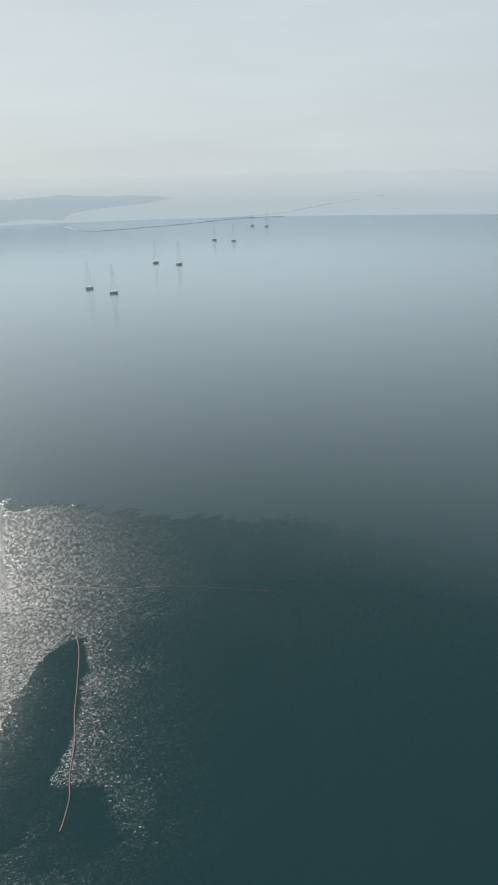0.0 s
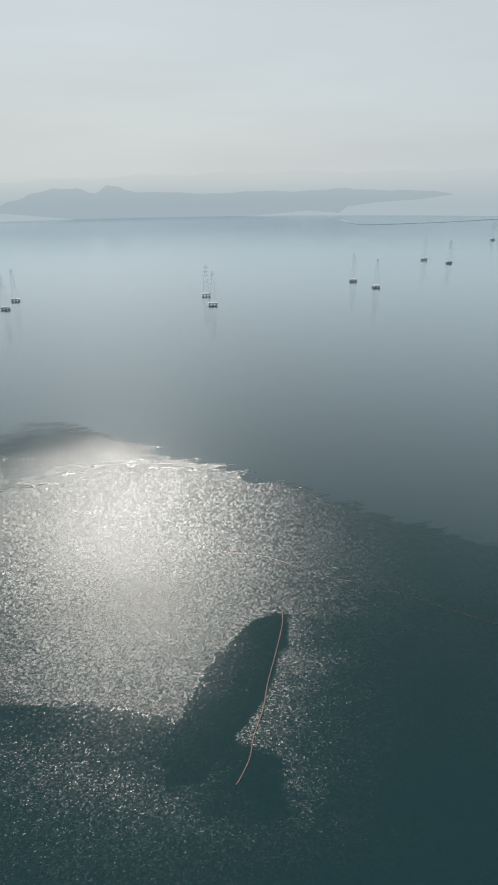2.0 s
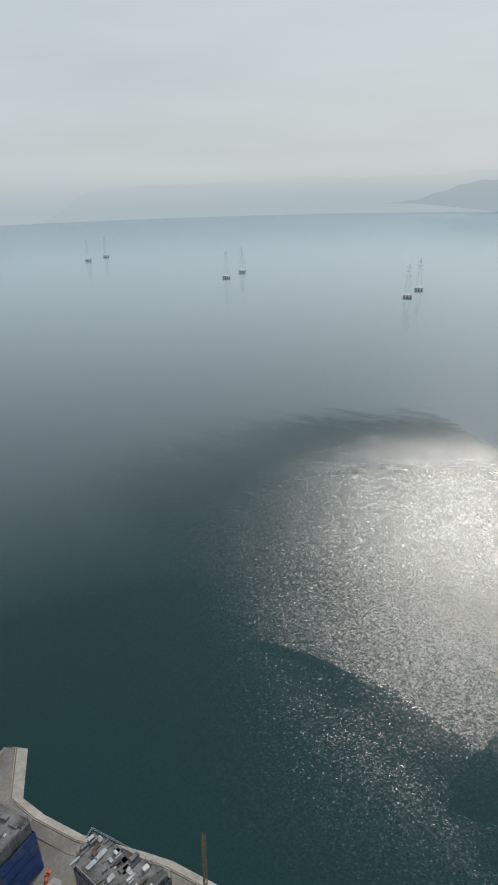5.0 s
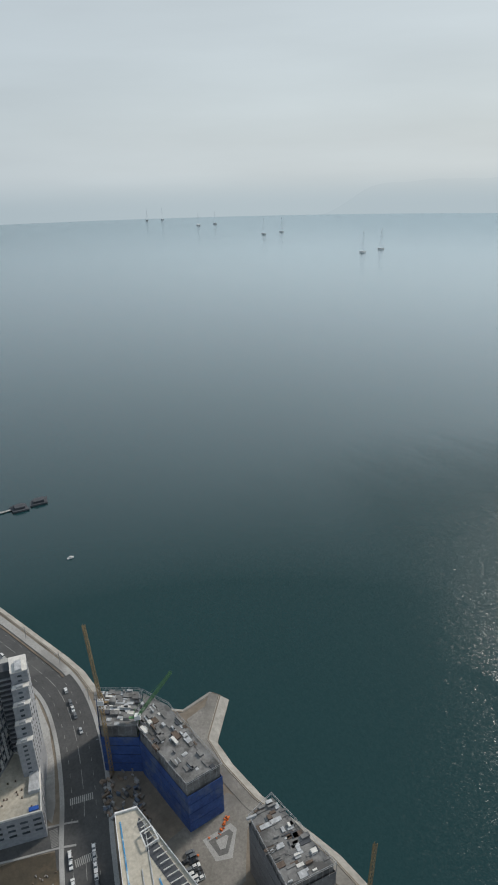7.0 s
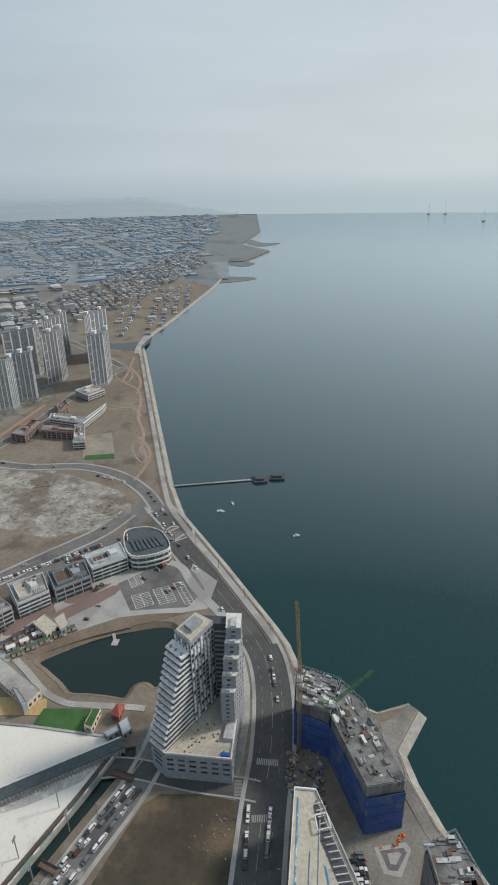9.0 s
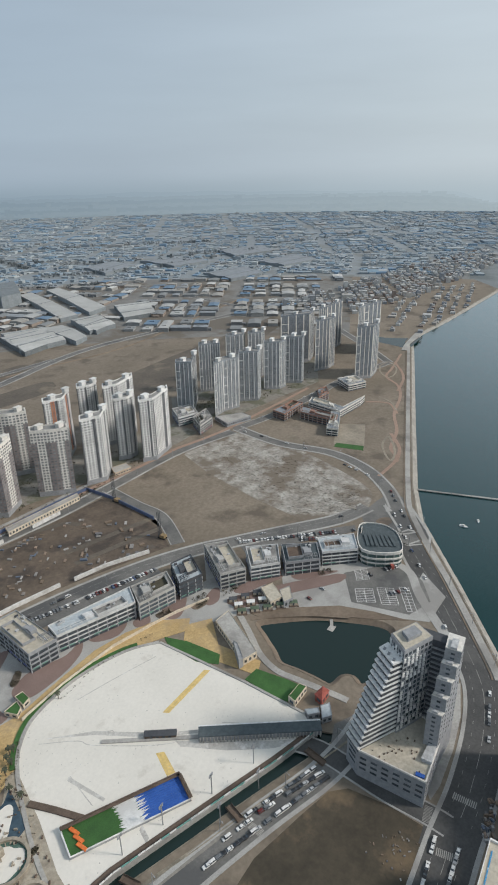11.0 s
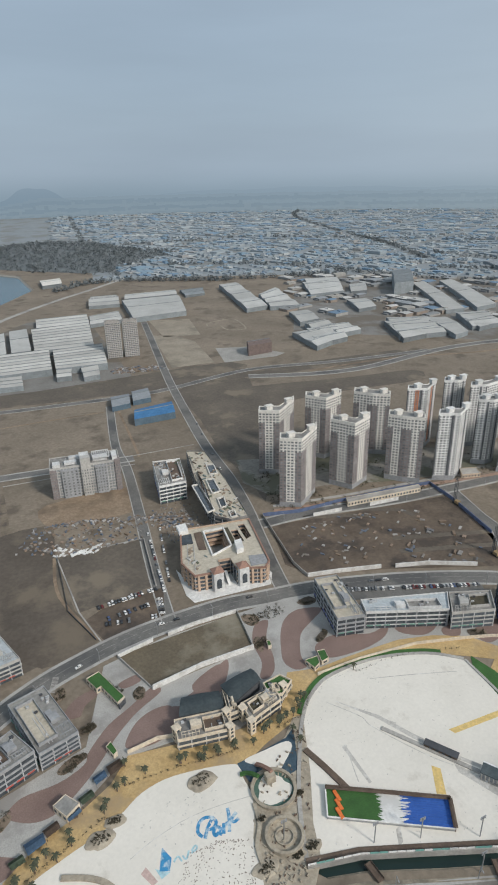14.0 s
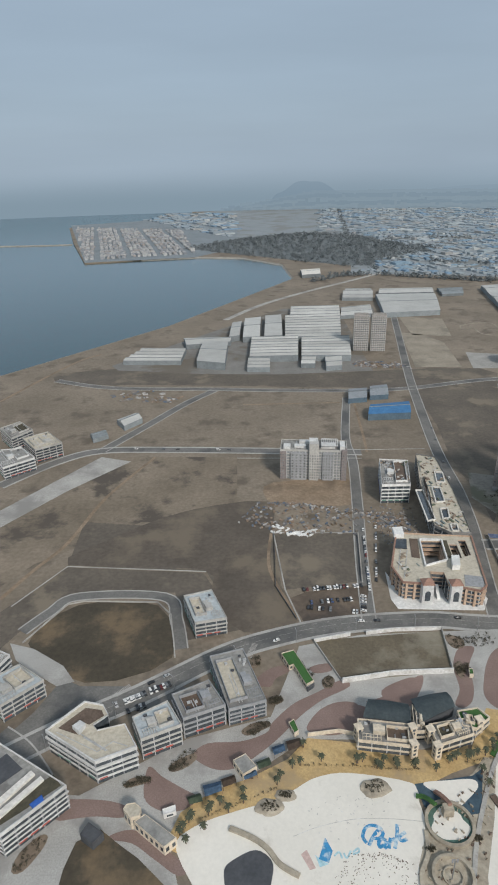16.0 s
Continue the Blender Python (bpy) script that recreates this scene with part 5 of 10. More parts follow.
def shop(corners, h, floors, label, wall=None, roof=None, glass=None, seed=1, name="shop_building", category="building", units=5, bands=True, group="shop buildings", base=4.0, signs=True, stair=True, post=0, wells=()):
    wall, roof, glass = wall or GREYWALL, roof or ROOFGREY, glass or GLASS
    pts = corners if area(corners) > 0 else corners[::-1]
    cx, cy = sum(p[0] for p in pts) / len(pts), sum(p[1] for p in pts) / len(pts)
    th = thing(name, cx, cy, base, label, category, group)
    pts = [(x - cx, y - cy) for x, y in pts]
    wells = [[(x - cx, y - cy) for x, y in q] for q in wells]
    core = inset(pts, 0.35)
    rng = random.Random(seed)
    bm = bmesh.new()
    well_prism(bm, core, [inset(q, -0.5) for q in wells], -0.2, h - 0.1)
    part("glazing", bm, glass, th, "dark shopfront and window glazing")
    step = h / floors
    n = len(pts)
    for k in range(1, floors + 1):
        bm = bmesh.new()
        z = k * step
        well_prism(bm, pts if k != floors - 1 else inset(pts, -0.5), [inset(q, 1.3 * (floors - k)) for q in wells], z - step * (0.3 if bands else 0.7), z)
        part("storey_band", bm, wall, th)
    # slim window posts
    bm = bmesh.new()
    for i in range(n):
        a, b = Vector(pts[i]), Vector(pts[(i + 1) % n])
        ln = (b - a).length
        m = max(1, int(ln / (post or 6.5)))
        for k in range(m + 1):
            u = k / m + (rng.uniform(-0.12, 0.12) / m if 0 < k < m and not post else 0)
            panel(bm, core[i], core[(i + 1) % n], min(max(u - 0.22 / max(ln, 1), 0), 0.98), min(u + 0.22 / max(ln, 1), 1) + 0.004, 0, h - 0.3, 0.2)
    tagged(part("window_posts", bm, PIPES if wall is not WALLPALE else GREYWALL, th), "", "", "", "stuff")
    # parapet, roof deck, sunk terrace, plant
    bm = bmesh.new()
    inn = inset(pts, 0.7)
    for i in range(n):
        j = (i + 1) % n
        prism(bm, [pts[i], pts[j], inn[j], inn[i]], h, h + 1.2)
    part("parapet", bm, wall, th)
    bm = bmesh.new()
    well_prism(bm, inn, wells, h, h + 0.15)
    part("roof", bm, roof, th)
    a, b, c = Vector(inset(pts, 3)[0]), Vector(inset(pts, 3)[1]), Vector(inset(pts, 3)[-1])
    ux, uy = (b - a), (c - a)

    def at(u, v):
        return a + ux * u + uy * v

    def patch(u0, v0, u1, v1):
        return [tuple(at(u, v)) for u, v in ((u0, v0), (u1, v0), (u1, v1), (u0, v1))]

    fu, fv = 1 / max(ux.length, 1), 1 / max(uy.length, 1)
    if stair:
        left = rng.random() < 0.5
        u0, u1 = (0.04, rng.uniform(0.45, 0.6)) if left else (rng.uniform(0.4, 0.55), 0.96)
        v0, v1 = rng.uniform(0.05, 0.2), rng.uniform(0.72, 0.95)
        bm = bmesh.new()
        prism(bm, patch(u0, v0, u1, v1), h + 0.16, h + 0.24)
        part("roof_terrace", bm, DECKS[rng.randrange(len(DECKS))], th)
        bm = bmesh.new()
        w = 0.35
        for q in ((u0, v0, u1, v0 + w * fv), (u0, v1 - w * fv, u1, v1), (u0, v0 + w * fv, u0 + w * fu, v1 - w * fv), (u1 - w * fu, v0 + w * fv, u1, v1 - w * fv)):
            prism(bm, patch(*q), h + 0.16, h + 2.4)
        part("terrace_wall", bm, wall, th)
        # stair house with a lower plant room beside it
        su = u1 + 0.03 if left else u0 - 0.03 - min(0.26, 6.5 * fu)
        sw = min(0.26, 6.5 * fu)
        sv = rng.uniform(0.2, 0.4)
        bm = bmesh.new()
        prism(bm, patch(su, sv, su + sw, sv + min(0.35, 6 * fv)), h + 0.15, h + 3.1)
        prism(bm, patch(su, sv + min(0.35, 6 * fv), su + sw * 0.7, sv + min(0.5, 10 * fv)), h + 0.15, h + 1.9)
        part("stair_house", bm, wall, th)
        # open steel frame along one edge of the roof
        bm = bmesh.new()
        e0, e1 = (0.62, 1.0) if left else (0.0, 0.38)
        for k in range(6):
            p, q = at(e0 + (e1 - e0) * k / 5, 0.0), at(e0 + (e1 - e0) * k / 5, 0.17)
            beam(bm, (*p, h + 2.5), (*q, h + 2.5), 0.22)
            beam(bm, (*p, h + 0.1), (*p, h + 2.5), 0.22)
            beam(bm, (*q, h + 0.1), (*q, h + 2.5), 0.22)
        for v in (0.0, 0.17):
            beam(bm, (*at(e0, v), h + 2.6), (*at(e1, v), h + 2.6), 0.25)
        part("pergola", bm, wall, th)
        for k in range(units):
            u = rng.uniform(u0 + 0.05, u1 - 0.12) if k % 3 == 0 else (rng.uniform(0.66, 0.9) if left else rng.uniform(0.03, 0.3))
            v = rng.uniform(0.1, 0.9) if k % 3 == 0 else 0.72 + 0.05 * (k % 5)
            bm = bmesh.new()
            du, dv = rng.uniform(0.9, 2.4) * fu, rng.uniform(0.7, 1.5) * fv
            prism(bm, patch(u, v, u + du, v + dv), h + 0.15, h + rng.uniform(0.9, 1.7))
            part("roof_unit", bm, PIPES if k % 4 else DARKWALL, th)
    for k in range(2):
        c0 = at(rng.uniform(0.1, 0.9), 0.02)
        c1 = c0 + uy * rng.uniform(0.4, 0.95)
        bm = bmesh.new()
        beam(bm, (*c0, h + 0.4), (*c1, h + 0.4), 0.4, 0.4)
        part("duct", bm, PIPES, th)
    if signs:
        for i in range(n):
            p, r = core[i], core[(i + 1) % n]
            ln = (Vector(r) - Vector(p)).length
            if ln < 8:
                continue
            for k in range(int(ln / 6)):
                if rng.random() < 0.75:
                    u = (k + 0.15) * 6 / ln
                    bm = bmesh.new()
                    panel(bm, p, r, u, min(u + 4.2 / ln, 1), step * 0.72, step * 0.95, 0.5)
                    part("sign", bm, SIGN, th)
    return th


WALLPALE = surface("weathered_white_cladding", (0.54, 0.545, 0.545), (0.64, 0.645, 0.64), large=0.1, small=0.5, bump=0.05, third=(0.44, 0.44, 0.44), third_scale=0.05)
WALLCREAM = surface("weathered_stone_cladding", (0.38, 0.375, 0.36), (0.48, 0.47, 0.45), large=0.1, small=0.5, bump=0.05, third=(0.3, 0.295, 0.28), third_scale=0.05)
SHOPS = [
    ([(-193.2, -327.4), (-210.7, -323.9), (-204.6, -276.7), (-185.2, -281.2)], 15, 4, GREYWALL, ROOFTAN, "grey four-storey shop block with roof terrace"),
    ([(-211.3, -292.9), (-272.2, -273.4), (-261, -258.1), (-207.2, -280.1)], 14, 4, WALLPALE, ROOFBLUE, "long white shop block with pale blue roof"),
    ([(-272.9, -272.9), (-301.3, -261.6), (-289.4, -244.3), (-259.9, -254.1)], 14, 4, WALLCREAM, ROOFGREY, "white shop block with open roof deck"),
    ([(-310.9, -265.2), (-329, -259.2), (-312.1, -235.4), (-293, -243.1)], 14, 4, DARKWALL, ROOFBLUE, "charcoal shop block with a plain grey roof"),
    ([(-345.7, -257.5), (-359.5, -244.1), (-335, -210.8), (-318.6, -223.4)], 14, 4, WALLCREAM, ROOFGREY, "off-white shop block with cluttered roof"),
    ([(-361.3, -227.1), (-377.5, -206), (-356, -191.9), (-339, -208.7)], 13, 4, WALLPALE, ROOFGREY, "white shop block with banded storeys"),
    ([(-380, -204.1), (-396.8, -180), (-378.1, -167.7), (-358.8, -188.9)], 12, 3, GREYWALL, NAVY, "grey shop block with dark solar roof"),
    ([(-402.6, -182.1), (-423.5, -158.1), (-404.2, -146.3), (-385.3, -169.4)], 13, 4, WALLPALE, ROOFBLUE, "white shop block with pale roof"),
    ([(46.6, -362.7), (26.4, -368.9), (14.8, -337.5), (36.6, -333.2)], 13, 4, WALLCREAM, ROOFBLUE, "small white corner shop block with a blue hoarding"),
    ([(25.4, -302.5), (4.2, -308.7), (-9.2, -265.8), (12.7, -259.7)], 12, 4, GREYWALL, ROOFGREY, "grey shop block with stepped roof"),
    ([(46.1, -269.3), (24.7, -279.8), (14.3, -260.7), (38.1, -251.7)], 15, 4, GREYWALL, ROOFGREY, "dark grey shop block with recessed balconies"),
    ([(66.8, -253.9), (47.9, -264.8), (38.4, -247.9), (59.8, -238.8)], 15, 4, WALLCREAM, ROOFBLUE, "white shop block with pale blue roof"),
    ([(112.9, -245.6), (95.7, -265.3), (84.4, -262.4), (80.1, -255.1), (87.3, -248.4), (84.3, -244.6), (69.6, -248.5), (60.8, -233.4), (81.4, -224.9)], 16, 4, WALLPALE, ROOFTAN, "L-shaped white shop block with tan roof"),
    ([(135.1, -238.4), (92.8, -212.2), (117.4, -187.8), (148.5, -206)], 16, 5, WALLPALE, ROOFGREY, "white striped shop block with planted roof"),
    ([(164.9, -283.1), (144.6, -299.5), (125.4, -285.6), (145.5, -266.6)], 13, 4, WALLCREAM, ROOFBLUE, "white shop block on a street corner"),
    ([(175.8, -294), (165.2, -313.1), (152.8, -306.6), (160.2, -289.6)], 14, 4, WALLPALE, ROOFGREY, "white shop block behind the corner"),
    ([(291, -684.7), (274, -705), (250.1, -678.5), (267, -653)], 16, 5, WALLCREAM, ROOFGREY, "distant white shop block on the far plots"),
    ([(253.8, -652.2), (229.8, -670.4), (204.9, -637.9), (230, -619.8)], 16, 5, WALLCREAM, ROOFTAN, "distant cream shop block on the far plots"),
    ([(282.8, -624.4), (247.1, -629.7), (225.4, -603.5), (252.1, -580.6)], 14, 4, WALLPALE, ROOFGREY, "distant white shop block on the far plots"),
    ([(-589, -478.6), (-615.7, -466.8), (-594, -440.9), (-567, -451.4)], 12, 4, WALLPALE, ROOFGREY, "white frontage block beside the towers"),
    ([(-578.4, -437.9), (-610.8, -440), (-589.7, -415.7), (-558.5, -412.3)], 12, 4, WALLCREAM, ROOFGREY, "white open-framed block beside the towers"),
]
for i, (pts, h, fl, wall, roof, label) in enumerate(SHOPS):
    plain = len(pts) > 4 or "striped" in label
    th = shop(pts, h, fl, label, wall, roof, seed=i + 3, units=8, stair=not plain)
    if len(pts) > 4:
        o = th.matrix_world.translation
        loc = lambda q: [(x - o.x, y - o.y) for x, y in q]
        bm = bmesh.new()
        prism(bm, loc([(106.3, -247.4), (94.1, -260.9), (84.7, -259), (82.6, -255), (89.6, -249.1), (96, -252.4), (98.5, -247.2), (94.3, -242.6)]), h + 0.16, h + 0.3)
        part("roof_terrace", bm, BROWNWOOD, th, "dark brown sunk roof deck")
        bm = bmesh.new()
        prism(bm, loc([(98, -246.3), (94.5, -250), (90.9, -247.6), (93.4, -242.5)]), h + 0.15, h + 3.0)
        part("stair_house", bm, wall, th)
        bm = bmesh.new()
        for a, b in (((106.3, -244.5), (81.5, -231.5)), ((81.5, -231.5), (74.3, -237.6)), ((74.3, -237.6), (66.2, -234.5))):
            beam(bm, (a[0] - o.x, a[1] - o.y, h + 0.3), (b[0] - o.x, b[1] - o.y, h + 0.3), 0.35, 0.3)
        part("roof_pipe", bm, PIPES, th)
    elif plain:
        o = th.matrix_world.translation
        loc = lambda q: [(x - o.x, y - o.y) for x, y in q]
        for q, mt in (([(109, -212), (101, -218.9), (95.7, -212.5), (110.7, -199.7), (119.2, -193), (125.7, -196.5)], SHRUB), ([(133.8, -226.6), (129.3, -232.1), (118, -222.7), (126.5, -214.1), (135.7, -216)], DARKWALL)):
            bm = bmesh.new()
            prism(bm, loc(q), h + 0.16, h + 0.35)
            part("planted_roof", bm, mt, th, "dark planted roof bed")
        for q in ([(129.1, -198.9), (112.9, -220.6), (110.3, -218.6), (126.7, -196)], [(126.8, -192.7), (107, -217.3), (104.8, -215.3), (124.5, -190)]):
            bm = bmesh.new()
            prism(bm, loc(q), h + 0.15, h + 1.6)
            part("roof_wall", bm, OFFWHITE, th)
        bm = bmesh.new()
        prism(bm, loc([(108.2, -202.5), (103.6, -207.3), (101.6, -204.3), (105.9, -200.4)]), h + 0.4, h + 1.1)
        part("tarpaulin", bm, BLUE, th, "crumpled blue tarpaulin")

# round-cornered glass hall at the roundabout
hall_pts = smooth([(-439, -159.3), (-448.9, -146), (-447, -133.5), (-438.3, -123.7), (-416.5, -115.5), (-404.5, -143.4)], 5, True)
hall = shop(hall_pts, 13, 3, "round-cornered green glass hall with solar roof", OFFWHITE, NAVY, TEALGLASS, seed=77, units=4, signs=False)
hx, hy = hall.matrix_world.translation.xy
for i in range(7):
    p = Vector((-412.1, -140.8)).lerp(Vector((-422.3, -121.2)), i / 6)
    q = Vector((-427.2, -149.8)).lerp(Vector((-435.2, -131.2)), i / 6)
    bm = bmesh.new()
    beam(bm, (p.x - hx, p.y - hy, 13.9), (q.x - hx, q.y - hy, 14.3), 2.4, 0.15)
    part("solar_panel", bm, NAVY, hall)

# far plain blocks
hosp_pts = [(-36.5, -569.0), (-103.6, -560.8), (-106.8, -586.6), (-39.7, -594.8)]
hosp = shop(hosp_pts, 32, 10, "broad grey hospital block with projecting bays", WALLCREAM, ROOFGREY, seed=9, name="hospital_block", group="", signs=False, glass=WINDOW, post=3.2, stair=False)
hx, hy = hosp.matrix_world.translation.xy
H0, H1 = Vector((-36.5 - hx, -569.0 - hy)), Vector((-103.6 - hx, -560.8 - hy))
hn = Vector((8.2, 67.1)).normalized()
for u0, u1, top, out, mt in ((0.0, 0.09, 31, 1.6, MAUVE), (0.16, 0.4, 30, 2.2, GREYWALL), (0.44, 0.58, 41, 3.0, WALLCREAM), (0.64, 0.8, 30, 2.2, GREYWALL), (0.92, 1.0, 34, 1.6, MAUVE)):
    bm = bmesh.new()
    a, b = H0.lerp(H1, u0), H0.lerp(H1, u1)
    prism(bm, [tuple(v) for v in (a - hn * 4, b - hn * 4, b + hn * out, a + hn * out)], 0, top)
    bay = part("bay", bm, mt, hosp)
    bm = bmesh.new()
    for k in range(9):
        for c in range(4):
            p, q = a.lerp(b, c / 4 + 0.07) + hn * (out + 0.04), a.lerp(b, c / 4 + 0.18) + hn * (out + 0.04)
            panel(bm, tuple(q), tuple(p), 0, 1, 2.2 + k * 3.1, 3.9 + k * 3.1, 0.1)
    tagged(part("window_strip", bm, WINDOW, bay), "", "", "", "stuff")
for u, v, w, d, z in ((0.1, 6, 7, 8, 3.5), (0.3, 9, 12, 6, 2.5), (0.5, 8, 9, 12, 8.5), (0.72, 10, 14, 7, 4), (0.93, 8, 5, 14, 5), (0.4, 19, 16, 5, 3)):
    bm = bmesh.new()
    c = H0.lerp(H1, u) - hn * v
    e = (H1 - H0).normalized()
    prism(bm, [tuple(c + e * s * w / 2 + hn * t * d / 2) for s, t in ((-1, -1), (1, -1), (1, 1), (-1, 1))], 32.1, 32 + z)
    part("roof_house", bm, WALLPALE, hosp)
bm = bmesh.new()
for k in range(9):
    a, b = H0.lerp(H1, 0.62 + 0.03 * k) - hn * 5, H0.lerp(H1, 0.62 + 0.03 * k) - hn * 22
    beam(bm, (*a, 36), (*b, 36), 0.7)
for v in (5, 22):
    beam(bm, (*(H0.lerp(H1, 0.62) - hn * v), 36), (*(H0.lerp(H1, 0.86) - hn * v), 36), 0.8)
part("roof_frame", bm, WALLPALE, hosp)
shop([(-138.2, -567.6), (-166, -562.8), (-155.9, -511.2), (-128.8, -511.6)], 19, 5, "white office block with rooftop plant", WHITE, ROOFGREY, seed=10, name="office_block", group="", units=14)
for fx0, fy0 in ((-193.1, -1039.5), (-222.0, -1035.7)):
    shop([(fx0, fy0), (fx0 - 25, fy0 + 3.3), (fx0 - 27, fy0 - 12), (fx0 - 2, fy0 - 15.3)], 62, 20, "beige-grey mid-rise slab of flats by the factories", FLATBEIGE, ROOFGREY, seed=11, bands=False, name="flat_block", group="flats by the factories", signs=False, post=3.2, units=4)

# school of low brick and white wings
for i, pts in enumerate(([(-654.4, -364.9), (-699.3, -360.7), (-698.1, -343.1), (-648.8, -344.5)], [(-723.2, -342.5), (-709.4, -290.6), (-763.2, -281.4), (-748.3, -280.5), (-692.4, -287.4), (-705.3, -338.2)], [(-686.5, -337.4), (-678.6, -283.9), (-659.6, -278.7), (-666.3, -331.5)], [(-687.6, -297.2), (-689, -285.2), (-635.7, -265.4), (-632.9, -279)], [(-756.7, -349.6), (-775.5, -344.9), (-752.6, -330.2), (-727.6, -333.5)], [(-816.4, -344.9), (-842.7, -328.4), (-822, -302.3), (-794.4, -317.7)])):
    shop(pts, 9, 3, "low school wing in brick with grey roof", BRICKRED if i % 2 == 0 else OFFWHITE, BLUEGREY, seed=40 + i, name="school_wing", category="school", group="school wings", units=2, signs=False)


# ---- stepped hotel by the pond ----
slab("hotel_pavement", [(-316, -42), (-289, -35.2), (-264.6, -33.2), (-238.7, -33.5), (-228, -35.5), (-236, -41), (-262, -47), (-290, -50)], 4.09, CONCRETE, "worn grey paving beside the hotel", "pavement")
slab("hotel_pavement", [(-229, -80), (-227.6, -84), (-234.4, -93.5), (-247, -97), (-262, -88), (-272, -76), (-270, -60), (-258, -60)], 4.08, ASPHALT, "worn asphalt yard behind the hotel", "pavement")
HZ = 17.7
HOTEL_P = [(-222.8, -73.5), (-222.1, -37.7), (-248.6, -38.2), (-261.6, -49.8), (-256.4, -69.4), (-229.3, -82.1)]
hotel = thing("stepped_hotel", *HOTEL_P[0], 4, "grey and white stepped hotel with striped terraces", "hotel")
hp = local(hotel, HOTEL_P)
bm = bmesh.new()
prism(bm, hp, -0.2, HZ)
part("podium", bm, GREYWALL, hotel, "pale grey podium")
bm = bmesh.new()
for i in range(len(hp)):
    j = (i + 1) % len(hp)
    ins = inset(hp, 0.8)
    a = hp if area(hp) > 0 else hp[::-1]
    ins = inset(a, 0.8)
    prism(bm, [a[i], a[j], ins[j], ins[i]], HZ, HZ + 1.1)
part("podium_parapet", bm, OFFWHITE, hotel)
bm = bmesh.new()
prism(bm, inset(hp, 0.9), HZ, HZ + 0.15)
part("terrace", bm, ROOFTAN, hotel, "tan roof terrace")
a = hp if area(hp) > 0 else hp[::-1]
for i in range(len(a)):
    for k in range(3):
        bm = bmesh.new()
        face_grid(bm, a[i], a[(i + 1) % len(a)], 5 + k * 3.6, 8.6 + k * 3.6, 1, 5.5, 0.6, 0.4)
        if len(bm.verts):
            tagged(part("window_strip", bm, GLASS, hotel), "", "", "", "stuff")
        else:
            bm.free()
P0 = Vector(HOTEL_P[0])


def hpx(p):
    return Vector((p[0] - P0.x, p[1] - P0.y))


def hbox(name, pts, z0, z1, mat, label=""):
    bm = bmesh.new()
    prism(bm, [tuple(p) for p in pts], z0, z1)
    return part(name, bm, mat, hotel, label)


# terraced wing: each storey steps back from the last, white edges and dark recesses
s0, s1 = hpx((-222.8, -73.5)), hpx((-229.4, -82.7))
e0, e1 = hpx((-244.3, -61.2)), hpx((-252.9, -71.9))
for k in range(16):
    u = k / 16
    p, q = s0.lerp(e0, u * 0.82), s1.lerp(e1, u * 0.82)
    z = HZ + k * 3.2 - 1.0
    hbox("terrace_storey", [p, q, e1, e0], z, z + 2.0, DARKWALL)
    d = (e0 - s0).normalized() * 0.5
    hbox("terrace_edge", [p - d, q - d, e1, e0 + Vector((d.y, -d.x)) * 1.0], z + 2.0, z + 3.2, WHITE, "white terrace edge")
    if k % 1 == 0:
        for v in (0.15, 0.5, 0.8):
            c = p.lerp(q, v) + (e0 - s0).normalized() * 1.4
            hbox("balcony_tub", [c + Vector((-0.8, -0.6)), c + Vector((0.8, -0.6)), c + Vector((0.8, 0.6)), c + Vector((-0.8, 0.6))], z + 3.2, z + 4.0, GREYWALL)
# main slab with patterned windows
m0, m1, m3, m4 = hpx((-243.2, -60.3)), hpx((-261, -51.2)), hpx((-267.5, -62)), hpx((-252, -70.5))
hbox("tower_wall", [m0, m1, m3, m4], -0.2, HZ + 57, GREYWALL, "tall grey slab")
hbox("tower_roof", inset([tuple(m0), tuple(m1), tuple(m3), tuple(m4)], 1.0), HZ + 57, HZ + 57.4, ROOFTAN)
hbox("lift_house", inset([tuple(m0), tuple(m1), tuple(m3), tuple(m4)], 6.0), HZ + 57.4, HZ + 59.6, GREYWALL)
rng = random.Random(7)
seq = [tuple(m0), tuple(m1), tuple(m3), tuple(m4)]
if area(seq) < 0:
    seq = seq[::-1]
wb, bb = bmesh.new(), bmesh.new()
for i in range(4):
    face_grid(wb, seq[i], seq[(i + 1) % 4], HZ + 2, HZ + 55, 17, 2.6, 0.7, 0.62, 0.05)
    A, B = Vector(seq[i]), Vector(seq[(i + 1) % 4])
    m = max(1, int((B - A).length / 2.6))
    for r in range(17):
        for c in range(m):
            if rng.random() < 0.5:
                panel(bb, seq[i], seq[(i + 1) % 4], c / m, (c + 0.5) / m, HZ + 2.3 + r * 3.12, HZ + 4.6 + r * 3.12, 0.35)
tagged(part("window_grid", wb, GLASS, hotel), "dark hotel windows", "", "", "stuff")
tagged(part("balcony_grid", bb, WHITE, hotel), "white balcony fronts set in a chequer", "", "", "stuff")
